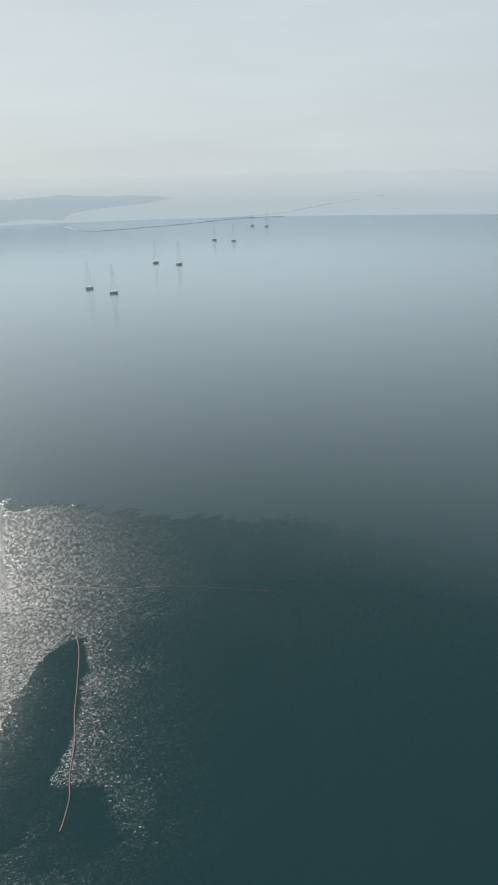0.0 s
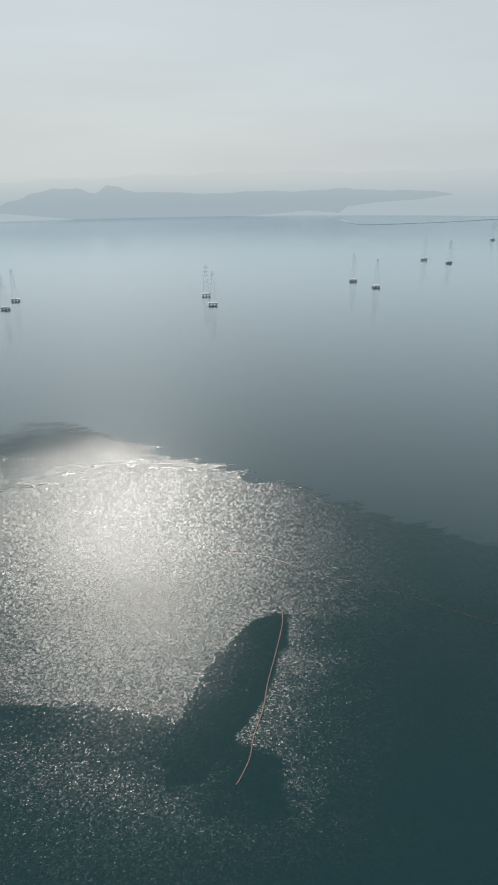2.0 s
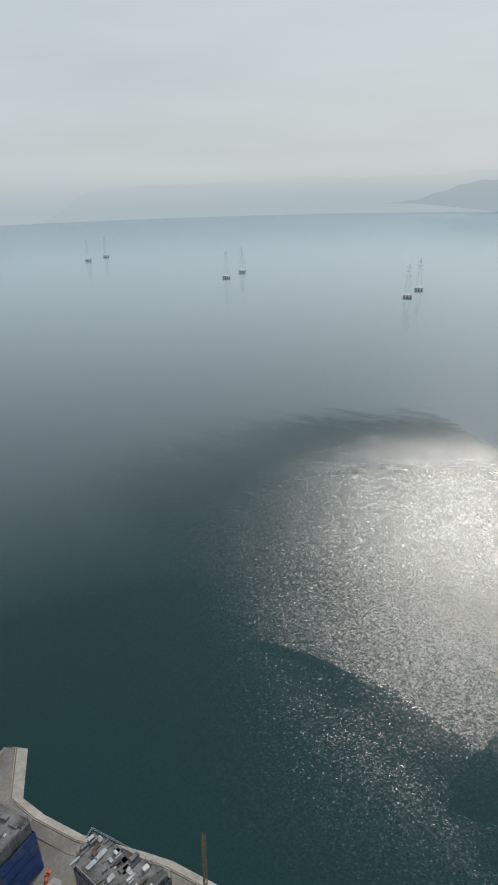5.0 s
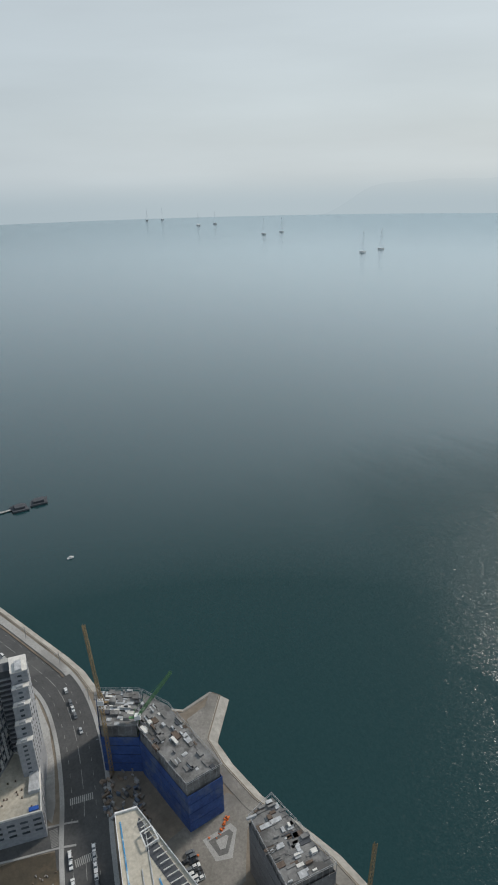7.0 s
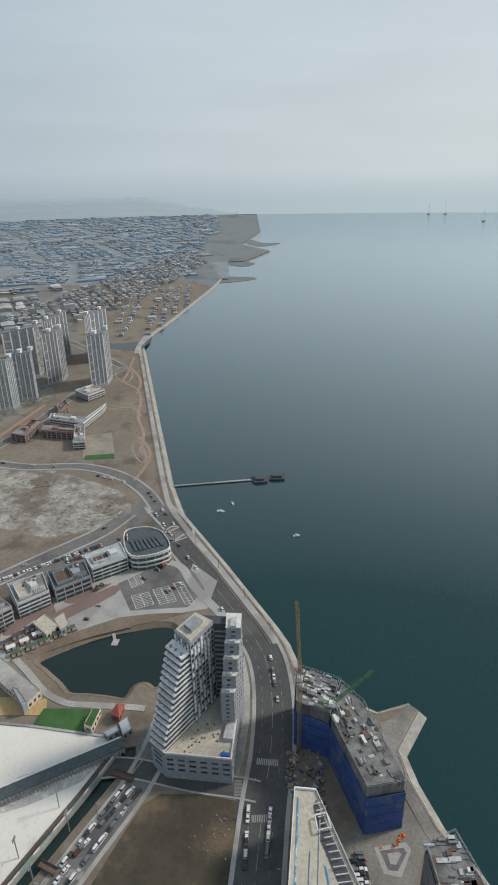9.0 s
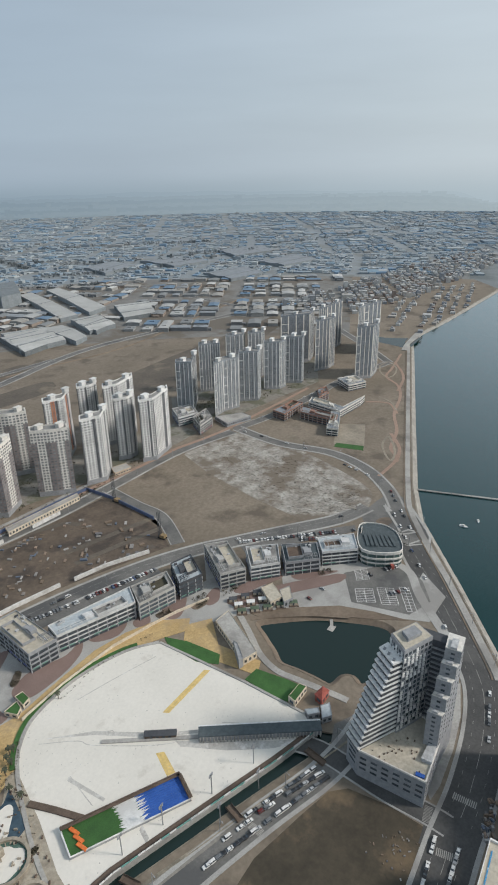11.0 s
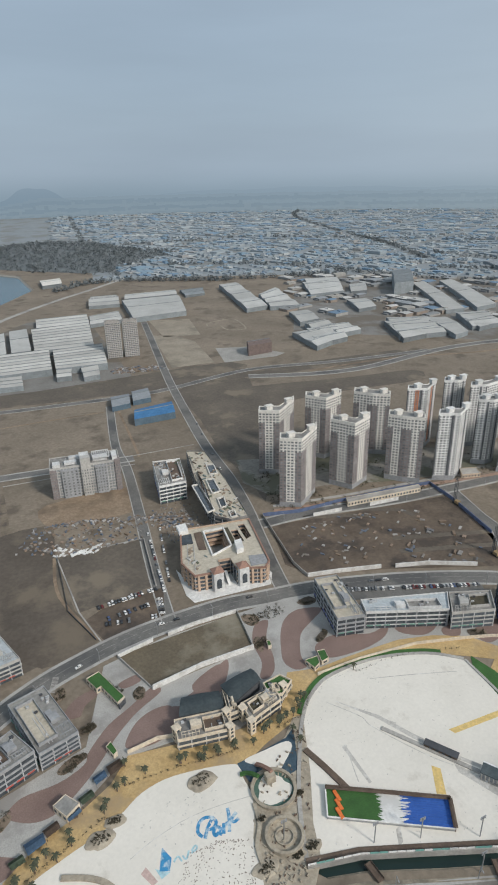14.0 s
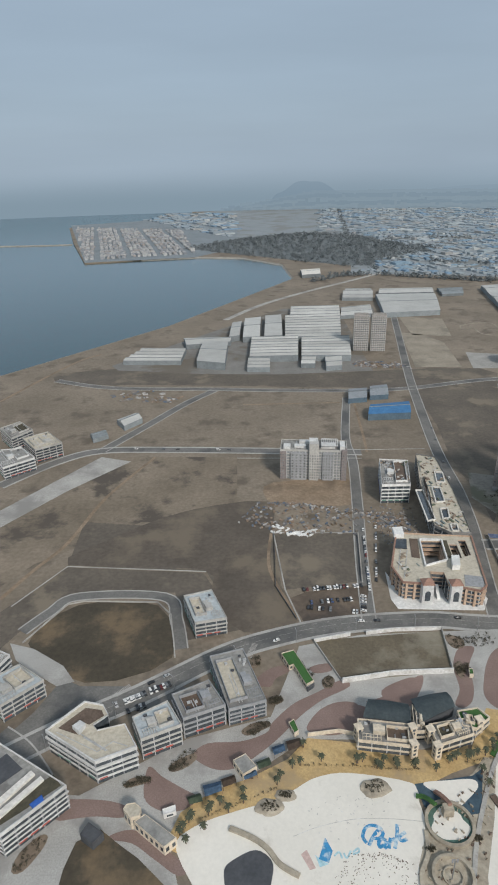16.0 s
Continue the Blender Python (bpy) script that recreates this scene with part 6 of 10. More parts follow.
# wing in five big steps, and the dark link behind
r0, r1 = hpx((-244.2, -46.0)), hpx((-244.3, -38.6))
t0, t1 = hpx((-255.6, -43.6)), hpx((-256.2, -35.6))
f0, f1 = hpx((-267.5, -44.7)), hpx((-267.7, -36.4))
tops = [41.0, 49.75, 58.75, 67.0, HZ + 57]
for k in range(5):
    p, q = r0.lerp(t0, k / 4), r1.lerp(t1, k / 4)
    z0, z1 = (-0.2 if k == 0 else tops[k - 1]), tops[k]
    hbox("step_block", [p, q, f1, f0], z0, z1, GREYWALL)
    p2, q2 = (f0, f1) if k == 4 else (r0.lerp(t0, (k + 1) / 4), r1.lerp(t1, (k + 1) / 4))
    hbox("step_roof", [p, q, q2, p2], z1, z1 + 0.5, OFFWHITE)
    hbox("step_unit", [p.lerp(q, 0.3), p.lerp(q, 0.7), p2.lerp(q2, 0.7).lerp(p.lerp(q, 0.7), 0.4), p2.lerp(q2, 0.3).lerp(p.lerp(q, 0.3), 0.4)], z1 + 0.5, z1 + 1.7, PIPES)
    sq = [tuple(p), tuple(q), tuple(f1), tuple(f0)]
    if area(sq) < 0:
        sq = sq[::-1]
    wb = bmesh.new()
    for i in range(4):
        face_grid(wb, sq[i], sq[(i + 1) % 4], max(z0, HZ) + 1, z1 - 1, max(2, int((z1 - max(z0, HZ)) / 3.2)), 4.5, 0.25, 0.4)
    tagged(part("window_strip", wb, GLASS, hotel), "", "", "", "stuff")
hbox("link_wall", [hpx((-261.2, -51)), hpx((-261.2, -44.2)), f0, hpx((-267.5, -60))], -0.2, HZ + 55, DARKWALL, "dark recessed link between the wings")
for k in range(16):
    hbox("link_balcony", [hpx((-260.2, -50.8)), hpx((-260.2, -44.4)), hpx((-261.2, -44.4)), hpx((-261.2, -50.8))], HZ + 2 + k * 3.2, HZ + 2.6 + k * 3.2, GREYWALL)
bm = bmesh.new()
pl = local(hotel, [(-233.4, -43.8), (-233.4, -38.3), (-244.3, -38.9), (-244.5, -43.1)])
prism(bm, pl, HZ + 0.2, HZ + 2.4)
part("roof_plant", bm, PIPES, hotel)
bm = bmesh.new()
prism(bm, local(hotel, [(-223.8, -43.7), (-223.9, -39.2), (-225.9, -39.3), (-225.8, -43.8)]), HZ + 0.2, HZ + 1.0)
part("tarpaulin", bm, BLUE, hotel, "bright blue tarpaulin")
for k in range(26):
    c = hpx((-224.7, -70.7)).lerp(hpx((-224.6, -39.8)), rng.random()).lerp(hpx((-250.2, -50.4)), rng.random() * 0.75)
    hbox("roof_litter", [c + Vector((-0.4, -0.3)), c + Vector((0.4, -0.3)), c + Vector((0.4, 0.4)), c + Vector((-0.4, 0.4))], HZ + 0.15, HZ + 0.7, BROWNWOOD if k % 3 else ROOFTAN)

# ---- half-built block wrapped in blue netting ----
NET = surface("blue_safety_net", (0.028, 0.062, 0.2), (0.045, 0.1, 0.3), large=0.15, small=0.8, third=(0.09, 0.13, 0.24), third_scale=0.08)
SCAF = surface("grey_scaffold_net", (0.12, 0.12, 0.125), (0.19, 0.19, 0.19), large=0.2, small=1.0)
RAW = surface("raw_concrete", (0.14, 0.138, 0.135), (0.25, 0.247, 0.24), large=0.15, small=0.7, third=(0.09, 0.088, 0.085), third_scale=0.1)


def site_block(name, corners, h, skin, label, seed, skin_label, top=0.9):
    pts = corners if area(corners) > 0 else corners[::-1]
    cx, cy = pts[0]
    th = thing(name, cx, cy, 4, label, "construction site")
    pts = [(x - cx, y - cy) for x, y in pts]
    n = len(pts)
    inn = inset(pts, 1.2)
    bm = bmesh.new()
    prism(bm, inn, -0.2, h)
    part("structure", bm, RAW, th)
    k = max(3, int(h / 8))
    for s in range(k):
        bm = bmesh.new()
        for i in range(n):
            j = (i + 1) % n
            prism(bm, [pts[i], pts[j], inset(pts, 0.25)[j], inset(pts, 0.25)[i]], h * top * s / k, h * top * (s + 0.94) / k)
        part("net_panel", bm, skin, th, skin_label)
    bm = bmesh.new()
    for i in range(n):
        a, b = Vector(pts[i]), Vector(pts[(i + 1) % n])
        m = max(2, int((b - a).length / 3))
        for q in range(m):
            p = a.lerp(b, q / m)
            beam(bm, (*p, h * 0.85), (*p, h + 1.8), 0.14)
        for z in (h + 0.7, h + 1.7):
            beam(bm, (*a, z), (*b, z), 0.14)
    part("scaffold_rail", bm, STEEL, th)
    rng = random.Random(seed)
    a, b, c = Vector(inn[0]), Vector(inn[1]), Vector(inn[-1])
    cells = tessellate_polygon([[Vector((*p, 0)) for p in inn]])
    for q in range(75):
        tri = [Vector(inn[i]) for i in rng.choice(cells)]
        u, v = sorted((rng.random(), rng.random()))
        p = tri[0] * u + tri[1] * (v - u) + tri[2] * (1 - v)
        w, d = rng.uniform(0.6, 2.8), rng.uniform(0.3, 1.5)
        bm = bmesh.new()
        e = (b - a).normalized()
        f = Vector((-e.y, e.x))
        prism(bm, [tuple(p + e * s * w + f * t * d) for s, t in ((-1, -1), (1, -1), (1, 1), (-1, 1))], h, h + rng.choice((0.2, 0.3, 0.4, 0.5, 1.2)))
        part("formwork", bm, rng.choice((RAW, RAW, PIPES, BROWNWOOD, DARKWALL, RAW, RAW, PIPES, OFFWHITE)), th)
    return th


site_block("netted_block", [(-275.7, -6.5), (-266.8, 17.9), (-242.5, 12.6), (-249.6, -6.7)], 33, NET, "half-built block wrapped in dark blue netting", 21, "dark blue safety net", 0.78)
site_block("netted_block", [(-265.8, 18.8), (-251.9, 30.5), (-206.1, 47.8), (-200.9, 29.1), (-241.4, 12.5)], 33, NET, "half-built slab wrapped in dark blue netting", 22, "dark blue safety net", 0.78)
site_block("scaffolded_block", [(-174.4, 51.1), (-181, 64.2), (-143.3, 78.6), (-140.9, 56.4)], 37, SCAF, "half-built block behind grey scaffold netting", 23, "grey scaffold net")


def crane(x, y, mast, jib, heading, rise, material, label):
    """A luffing tower crane."""
    th = thing("tower_crane", x, y, 4, label, "crane", "tower cranes", turn=heading)

    def lattice(name, a, b, w):
        bm = bmesh.new()
        a, b = Vector(a), Vector(b)
        d = (b - a).normalized()
        s = d.cross(Vector((0, 1, 0))).normalized() * w / 2
        t = d.cross(s).normalized() * w / 2
        ch = [s + t, s - t, -s - t, -s + t]
        for c in ch:
            beam(bm, a + c, b + c, 0.2)
        m = int((b - a).length / 2.2)
        for i in range(m):
            p, q = a.lerp(b, i / m), a.lerp(b, (i + 1) / m)
            for k in range(4):
                beam(bm, p + ch[k], q + ch[(k + 1) % 4], 0.16)
        part(name, bm, material, th)

    lattice("mast", (0, 0, 0), (0, 0, mast), 1.5)
    up = (jib * math.cos(radians(rise)), 0, mast + jib * math.sin(radians(rise)))
    lattice("jib", (0, 0, mast), up, 1.2)
    part("cab", boxed((-1.6, -1.3, mast - 1, 1.6, 1.3, mast + 1.6)), WHITE, th)
    part("counterweight", boxed((-7.5, -1.3, mast - 0.5, -4.5, 1.3, mast + 1.8)), RAW, th)
    bm = bmesh.new()
    beam(bm, (-5, 0, mast), (0, 0, mast), 1.2, 0.6)
    beam(bm, (-2, 0, mast), (-1, 0, mast + 6), 0.4)
    beam(bm, (-1, 0, mast + 6), up, 0.12)
    part("counter_jib", bm, material, th)


AMBER = surface("amber_crane_paint", (0.24, 0.175, 0.09), (0.32, 0.235, 0.13), large=0.3)
GREENP = surface("green_crane_paint", (0.1, 0.22, 0.1), (0.15, 0.3, 0.14), large=0.3)
crane(*(-246.4, -3.6), 52, 49, 250, 87, AMBER, "amber luffing tower crane with raised jib")
crane(*(-246.1, 13.4), 36, 34, 80, 55, GREENP, "green luffing tower crane with raised jib")
crane(*(-134, 88.4), 20, 36, 120, 86, AMBER, "amber luffing tower crane beside the quay")

# ---- white-edged roof of the next tower ----
roof_pts = [(-200.3, -4.7), (-200.2, 5.4), (-153.9, 25.5), (-129.4, 24.6), (-133.1, -6)]
tower_b = shop(roof_pts, 30, 8, "white-framed building with tan roof deck", WHITE, ROOFTAN, seed=31, name="quay_building", group="", units=10, stair=False)
tx, ty = tower_b.matrix_world.translation.xy
bm = bmesh.new()
for a, b in (((-195.5, -2.8), (-152, -2.8)), ((-165.9, 9.5), (-150.2, 12.4))):
    beam(bm, (a[0] - tx, a[1] - ty, 30.3), (b[0] - tx, b[1] - ty, 30.3), 0.6, 0.3)
part("blue_pipe", bm, AZURE, tower_b, "blue painted pipe")
# dark slab paints the shade of the open slots
bm = bmesh.new()
prism(bm, [(x - tx, y - ty) for x, y in [(-195.1, 5.5), (-180.9, 11.4), (-164.3, 18.8), (-154, 23), (-151.5, 18.5), (-163.2, 13), (-177.9, 6.7), (-191.9, 4.2)]], 30.16, 30.3)
part("light_well", bm, DARKWALL, tower_b, "dark slab for the shade in the pergola slot")
ring = [(x - tx, y - ty) for x, y in [(-186.2, 4.9), (-187.7, 10.1), (-181.1, 12), (-179.3, 6.3)]]
bm = bmesh.new()
for i in range(4):
    beam(bm, (*ring[i], 32.4), (*ring[(i + 1) % 4], 32.4), 0.5)
    beam(bm, (*ring[i], 30.2), (*ring[i], 32.4), 0.5)
part("roof_frame", bm, WHITE, tower_b)
bm = bmesh.new()
for k in range(14):
    p, q = Vector((-192.9, 7.4)).lerp(Vector((-150.9, 23.8)), k / 14), Vector((-191.8, 4.7)).lerp(Vector((-149.6, 16.9)), k / 14)
    beam(bm, (p.x - tx, p.y - ty, 31.6), (q.x - tx, q.y - ty, 31.6), 0.3, 0.5)
part("pergola", bm, OFFWHITE, tower_b)


# ---- half-finished mall with terracotta corners ----
PAVEMENT_MALL = surface("mall_floor", (0.3, 0.295, 0.28), (0.42, 0.41, 0.39), large=0.2)
MALLWALL = surface("peach_brick_render", (0.42, 0.3, 0.22), (0.52, 0.39, 0.3), large=0.2, small=0.8)
apron = slab("mall_apron", [(-109.4, -403.7), (-106.3, -369.2), (-109.2, -358.2), (-170.4, -353.9), (-177.6, -366.6), (-176.2, -379.4), (-150, -384), (-113, -386)], 4.2, WHITE, "white dusty concrete apron before the mall", "pavement")
WELLS = [[(-142, -424.1), (-158.1, -423.2), (-154.3, -396.4), (-136.9, -389.7)], [(-163.5, -418.6), (-169.4, -417.7), (-167.6, -399.2), (-161.2, -398.6)], [(-172.3, -424.5), (-178.3, -423.6), (-175.9, -402.8), (-170.3, -400.8)]]
mall = shop([(-125.3, -437.2), (-140.7, -434.7), (-162, -431.5), (-169.7, -430.9), (-184.9, -428.7), (-173.7, -363.5), (-167.3, -357.4), (-149.1, -364.6), (-146.6, -365), (-147.5, -380), (-137.5, -381.5), (-135.8, -366.7), (-131.6, -367.4), (-114.3, -370.2), (-110.5, -389.7)], 14, 4, "peach half-finished mall with a light well", MALLWALL, ROOFTAN, seed=51, name="mall_building", category="mall", group="", units=26, signs=False, stair=False, wells=WELLS)
mx, my = mall.matrix_world.translation.xy


def mpart(name, pts, z0, z1, mt, label=""):
    bm = bmesh.new()
    prism(bm, [(x - mx, y - my) for x, y in pts], z0, z1)
    return part(name, bm, mt, mall, label)


for q in WELLS:
    mpart("well_floor", inset(q, -0.3), -0.15, 0.08, PAVEMENT_MALL, "pale dusty floor of the light well")
bm = bmesh.new()
well = [(x - mx, y - my) for x, y in [(-141.4, -425.4), (-158.9, -423.9), (-155.1, -396), (-136.2, -389.2)]]
for i in range(4):
    beam(bm, (*well[i], 15), (*well[(i + 1) % 4], 15), 1.0, 1.6)
part("well_frame", bm, WHITE, mall)
mpart("roof_bed", [(-133.6, -428), (-140.2, -427), (-135, -400), (-129, -402)], 14.16, 14.5, BROWNWOOD, "brown planting bed on the roof")
mpart("roof_bed", [(-159.6, -424), (-163, -423.5), (-160.4, -399.5), (-157, -399)], 14.16, 14.6, SHRUB, "dark shrubs in a roof bed")
mpart("roof_skylight", [(-121, -427.5), (-131, -426.5), (-128, -413), (-119, -414.5)], 14.16, 15.2, GLASS, "slatted dark skylight")
bm = bmesh.new()
beam(bm, (-141.3 - mx, -367 - my, 0.3), (-141.9 - mx, -377 - my, 6.8), 2.4, 0.5)
part("escalator", bm, WHITE, mall, "white stair rising in the entrance")
mpart("roof_house", [(-158.2, -397.3), (-164.2, -397.2), (-161, -384.2), (-154.9, -383.7)], 14.15, 18.5, WHITE)
mpart("roof_house", [(-122.3, -440.6), (-130.5, -440.7), (-129.6, -429.2), (-121.6, -429.2)], 14.15, 18, WHITE)
mpart("roof_patch", [(-162.1, -377.6), (-175.2, -373.9), (-171.5, -362), (-158.4, -364.2)], 14.2, 14.5, GREYWALL)
edges = [[(x - mx, y - my) for x, y in q] for q in ([(-123, -430), (-110.5, -389.7), (-114.3, -370.2), (-131.6, -367.4)], [(-149.1, -364.6), (-167.3, -357.4), (-173.7, -363.5), (-184.9, -428.7)])]
bm = bmesh.new()
for a, b in [pair for q in edges for pair in zip(q, q[1:])]:
    beam(bm, (*a, 14.8), (*b, 14.8), 1.3, 1.0)
part("tile_edge", bm, BRICKRED, mall, "terracotta tiled eaves")
for a, b in [pair for q in edges for pair in zip(q, q[1:])]:
    ln = (Vector(b) - Vector(a)).length
    m = max(1, round(ln / 6))
    for k in range(m):
        p = Vector(a).lerp(Vector(b), (k + 0.5) / m)
        part("pier", boxed((p.x - 0.9, p.y - 0.6, -0.2, p.x + 0.9, p.y + 0.6, 14.2)), MALLWALL, mall)
for x, y in [(-131.2, -366.7), (-151.5, -364.9)]:
    lx, ly = x - mx, y - my
    body = part("gate_tower", boxed((lx - 4, ly - 3.5, -0.2, lx + 4, ly + 4, 17)), WALLPALE, mall, "arched gate tower")
    bm = bmesh.new()
    v = [bm.verts.new(c) for c in ((lx - 4.6, ly - 4.1, 17), (lx + 4.6, ly - 4.1, 17), (lx + 4.6, ly + 4.6, 17), (lx - 4.6, ly + 4.6, 17))]
    t = bm.verts.new((lx, ly, 20.5))
    for i in range(4):
        bm.faces.new((v[i], v[(i + 1) % 4], t))
    bm.faces.new(v[::-1])
    part("tower_roof", bm, BRICKRED, mall, "terracotta hipped roof")
    w = Vector((-x, -y)).normalized()
    bm = bmesh.new()
    pts = []
    for k in range(13):
        a = math.pi * k / 12
        pts.append((2.0 * math.cos(a), 9.5 + 2.0 * math.sin(a)))
    pts = [(2.0, 3)] + pts + [(-2.0, 3)]
    vs = [bm.verts.new((lx + px_ * 1.0, ly + 4.06, pz)) for px_, pz in pts]
    ws = [bm.verts.new((lx + px_ * 1.0, ly + 4.2, pz)) for px_, pz in pts]
    bm.faces.new(ws)
    for i in range(len(vs)):
        j = (i + 1) % len(vs)
        bm.faces.new((vs[i], vs[j], ws[j], ws[i]))
    part("arch_window", bm, GLASS, mall, "tall arched window")
frame_b = shop([(-180.4, -584.1), (-198, -575.2), (-194, -503.6), (-185.5, -430), (-169.5, -430.4), (-158.7, -443.1), (-166.5, -517.2)], 16, 4, "unfinished concrete mall wing with open roof frame", RAW, ROOFTAN, seed=52, name="mall_wing", category="mall", group="", units=30, signs=False)
fx, fy = frame_b.matrix_world.translation.xy
for pts in ([(-175.6, -509.9), (-183, -509), (-179.6, -482.3), (-171.3, -481.5)], [(-172, -470.3), (-178.4, -470.8), (-174.9, -453.9), (-168.8, -452.4)], [(-159.3, -505), (-165.9, -504.2), (-162.2, -452.3), (-155, -450.3)], [(-172.4, -444), (-177.7, -443.6), (-176.2, -433.5), (-171, -433.9)], [(-187.5, -541.8), (-194.8, -539.7), (-190.9, -518.7), (-183.4, -519.6)]):
    bm = bmesh.new()
    lp = [(x - fx, y - fy) for x, y in pts]
    # flat dark slab drawn for the shade inside a framed opening
    prism(bm, lp, 16.17, 16.3)
    part("light_well", bm, GLASS, frame_b)
    bm = bmesh.new()
    for i in range(4):
        beam(bm, (*lp[i], 17), (*lp[(i + 1) % 4], 17), 0.9, 1.4)
    part("well_frame", bm, OFFWHITE, frame_b)


def roof_mess(name, pts, z, n, seed, label):
    """Frames, stacks and planters left on an unfinished roof."""
    rng = random.Random(seed)
    bm = bmesh.new()
    tris = tessellate_polygon([[Vector((*p, 0)) for p in pts]])
    for k in range(n):
        t = [Vector(pts[i]) for i in rng.choice(tris)]
        u, v = sorted((rng.random(), rng.random()))
        p = t[0] * u + t[1] * (v - u) + t[2] * (1 - v)
        e = Vector((0.35, -0.94)) if rng.random() < 0.5 else Vector((0.94, 0.35))
        f = Vector((-e.y, e.x))
        w, d, hh = rng.uniform(0.5, 2.6), rng.uniform(0.25, 0.9), rng.uniform(0.3, 1.6)
        prism(bm, [tuple(p + e * s * w + f * q * d) for s, q in ((-1, -1), (1, -1), (1, 1), (-1, 1))], z, z + hh)
    return tagged(part(name, bm, many(name, [(0.42, 0.4, 0.36), (0.25, 0.2, 0.15), (0.19, 0.15, 0.12), (0.46, 0.45, 0.43), (0.16, 0.2, 0.2), (0.35, 0.33, 0.3), (0.3, 0.25, 0.2), (0.12, 0.14, 0.1)])), label, "roof clutter", "", "stuff")


roof_mess("roof_stacks", [(-180.1, -579.4), (-195.4, -571.7), (-192.1, -501.8), (-184.9, -433.5), (-171.9, -433.5), (-160.6, -445.4), (-168, -516.4)], 20.16, 110, 61, "frames and building stacks on the unfinished wing")
roof_mess("roof_stacks", [(-138.5, -564.5), (-163.7, -559.5), (-155.2, -514.2), (-131.1, -515.6)], 23.2, 34, 62, "stacks and plant on the office roof")
roof_mess("roof_stacks", [(-124, -411), (-131, -398), (-133.5, -386), (-119.1, -377.4), (-115, -388)], 18.16, 13, 63, "planters and stacks on the mall roof")


# ---- on the water ----
# very pale steel: the distance haze is put into the paint
PYLON = surface("hazed_pylon_steel", (0.66, 0.69, 0.72), (0.76, 0.79, 0.82), rough=0.7)
proto = None


def pylon(x, y):
    """A lattice mast on a footing platform standing in the sea, both whitened to imitate haze."""
    global proto
    if proto:
        return copy_thing(proto, pose(x, y, 0, 0, 0, 20))
    th = thing("power_pylon", x, y, 0, "lattice power pylon on a concrete sea platform, paled for haze", "pylon", "power pylons in the sea", turn=20)
    bm = bmesh.new()
    box(bm, -11, -8, 3.6, 11, 8, 5.5)
    box(bm, -8, -5.5, 5.5, 8, 5.5, 6.5)
    part("platform", bm, WHITE, th, "concrete platform whitened for haze")
    for sx in (-8, 0, 8):
        for sy in (-5, 5):
            part("pile", boxed((sx - 1.2, sy - 1.2, -4, sx + 1.2, sy + 1.2, 3.6)), WHITE, th)
    bm = bmesh.new()
    H = 74.0
    lev = [0, 10, 20, 30, 40, 48, 56, 63, 69, H]
    wid = [7.5 * (1 - z / H) ** 1.1 + 0.8 for z in lev]
    for i in range(len(lev) - 1):
        for k in range(4):
            c = [(-1, -1), (1, -1), (1, 1), (-1, 1)]
            a, b = c[k], c[(k + 1) % 4]
            p = (a[0] * wid[i], a[1] * wid[i] * 0.7, 6.5 + lev[i])
            q = (a[0] * wid[i + 1], a[1] * wid[i + 1] * 0.7, 6.5 + lev[i + 1])
            r = (b[0] * wid[i + 1], b[1] * wid[i + 1] * 0.7, 6.5 + lev[i + 1])
            s = (b[0] * wid[i], b[1] * wid[i] * 0.7, 6.5 + lev[i])
            beam(bm, p, q, 0.18)
            beam(bm, p, r, 0.05)
            beam(bm, s, q, 0.05)
            beam(bm, q, r, 0.07)
    part("mast", bm, PYLON, th)
    for z in (46, 56, 66):
        bm = bmesh.new()
        beam(bm, (-9 + (z - 46) * 0.12, 0, 6.5 + z), (9 - (z - 46) * 0.12, 0, 6.5 + z), 0.35, 0.5)
        part("cross_arm", bm, PYLON, th)
    proto = th
    return th


for x, y in [(-88, 1889), (-19.1, 1791), (138.9, 2401), (219, 2322), (478.1, 3153), (558.6, 3071), (838.4, 3947), (908.9, 3860), (-457.5, 1596), (-407.6, 1479.4), (-894.2, 1348), (-930.6, 1452.8), (-1498, 1264.6), (-1549, 1375.4), (-2249, 1201.7), (-2306, 1313.8), (-3185, 1122), (-3242, 1242.4), (-3968, 965.4), (-4014, 1085.1), (-4617, 752.6), (-4627, 864.6)]:
    pylon(x, y)

# floating boom near the shore, a jetty and small craft
BUOY = surface("faded_orange_float", (0.27, 0.17, 0.14), (0.36, 0.24, 0.2))
BOOM = smooth([(-55.8, 366.3), (-53.3, 350.9), (-53.1, 322.3), (-53.6, 294.5), (-52.6, 274.2), (-54.1, 253.6), (-53.5, 238.6), (-55.7, 226.2), (-57.2, 221.1)], 6)
boom = thing("floating_boom", *BOOM[0], 0, "faded orange floating boom on the water", "boom")
n = 0
for a, b in zip(BOOM, BOOM[1:]):
    a, b = Vector(local(boom, [a])[0]), Vector(local(boom, [b])[0])
    bm = bmesh.new()
    beam(bm, (*a, 0.2), (*a.lerp(b, 0.93), 0.2), 0.6, 0.5)
    part("float", bm, BUOY, boom)
BOOM2 = smooth([(-117.8, 434.7), (-78.8, 433.6), (-29.9, 416.7), (14.3, 409.9), (66, 393.1), (103.1, 380.6)], 6)
boom = thing("floating_line", *BOOM2[0], 0, "long thin floating line across the water", "boom")
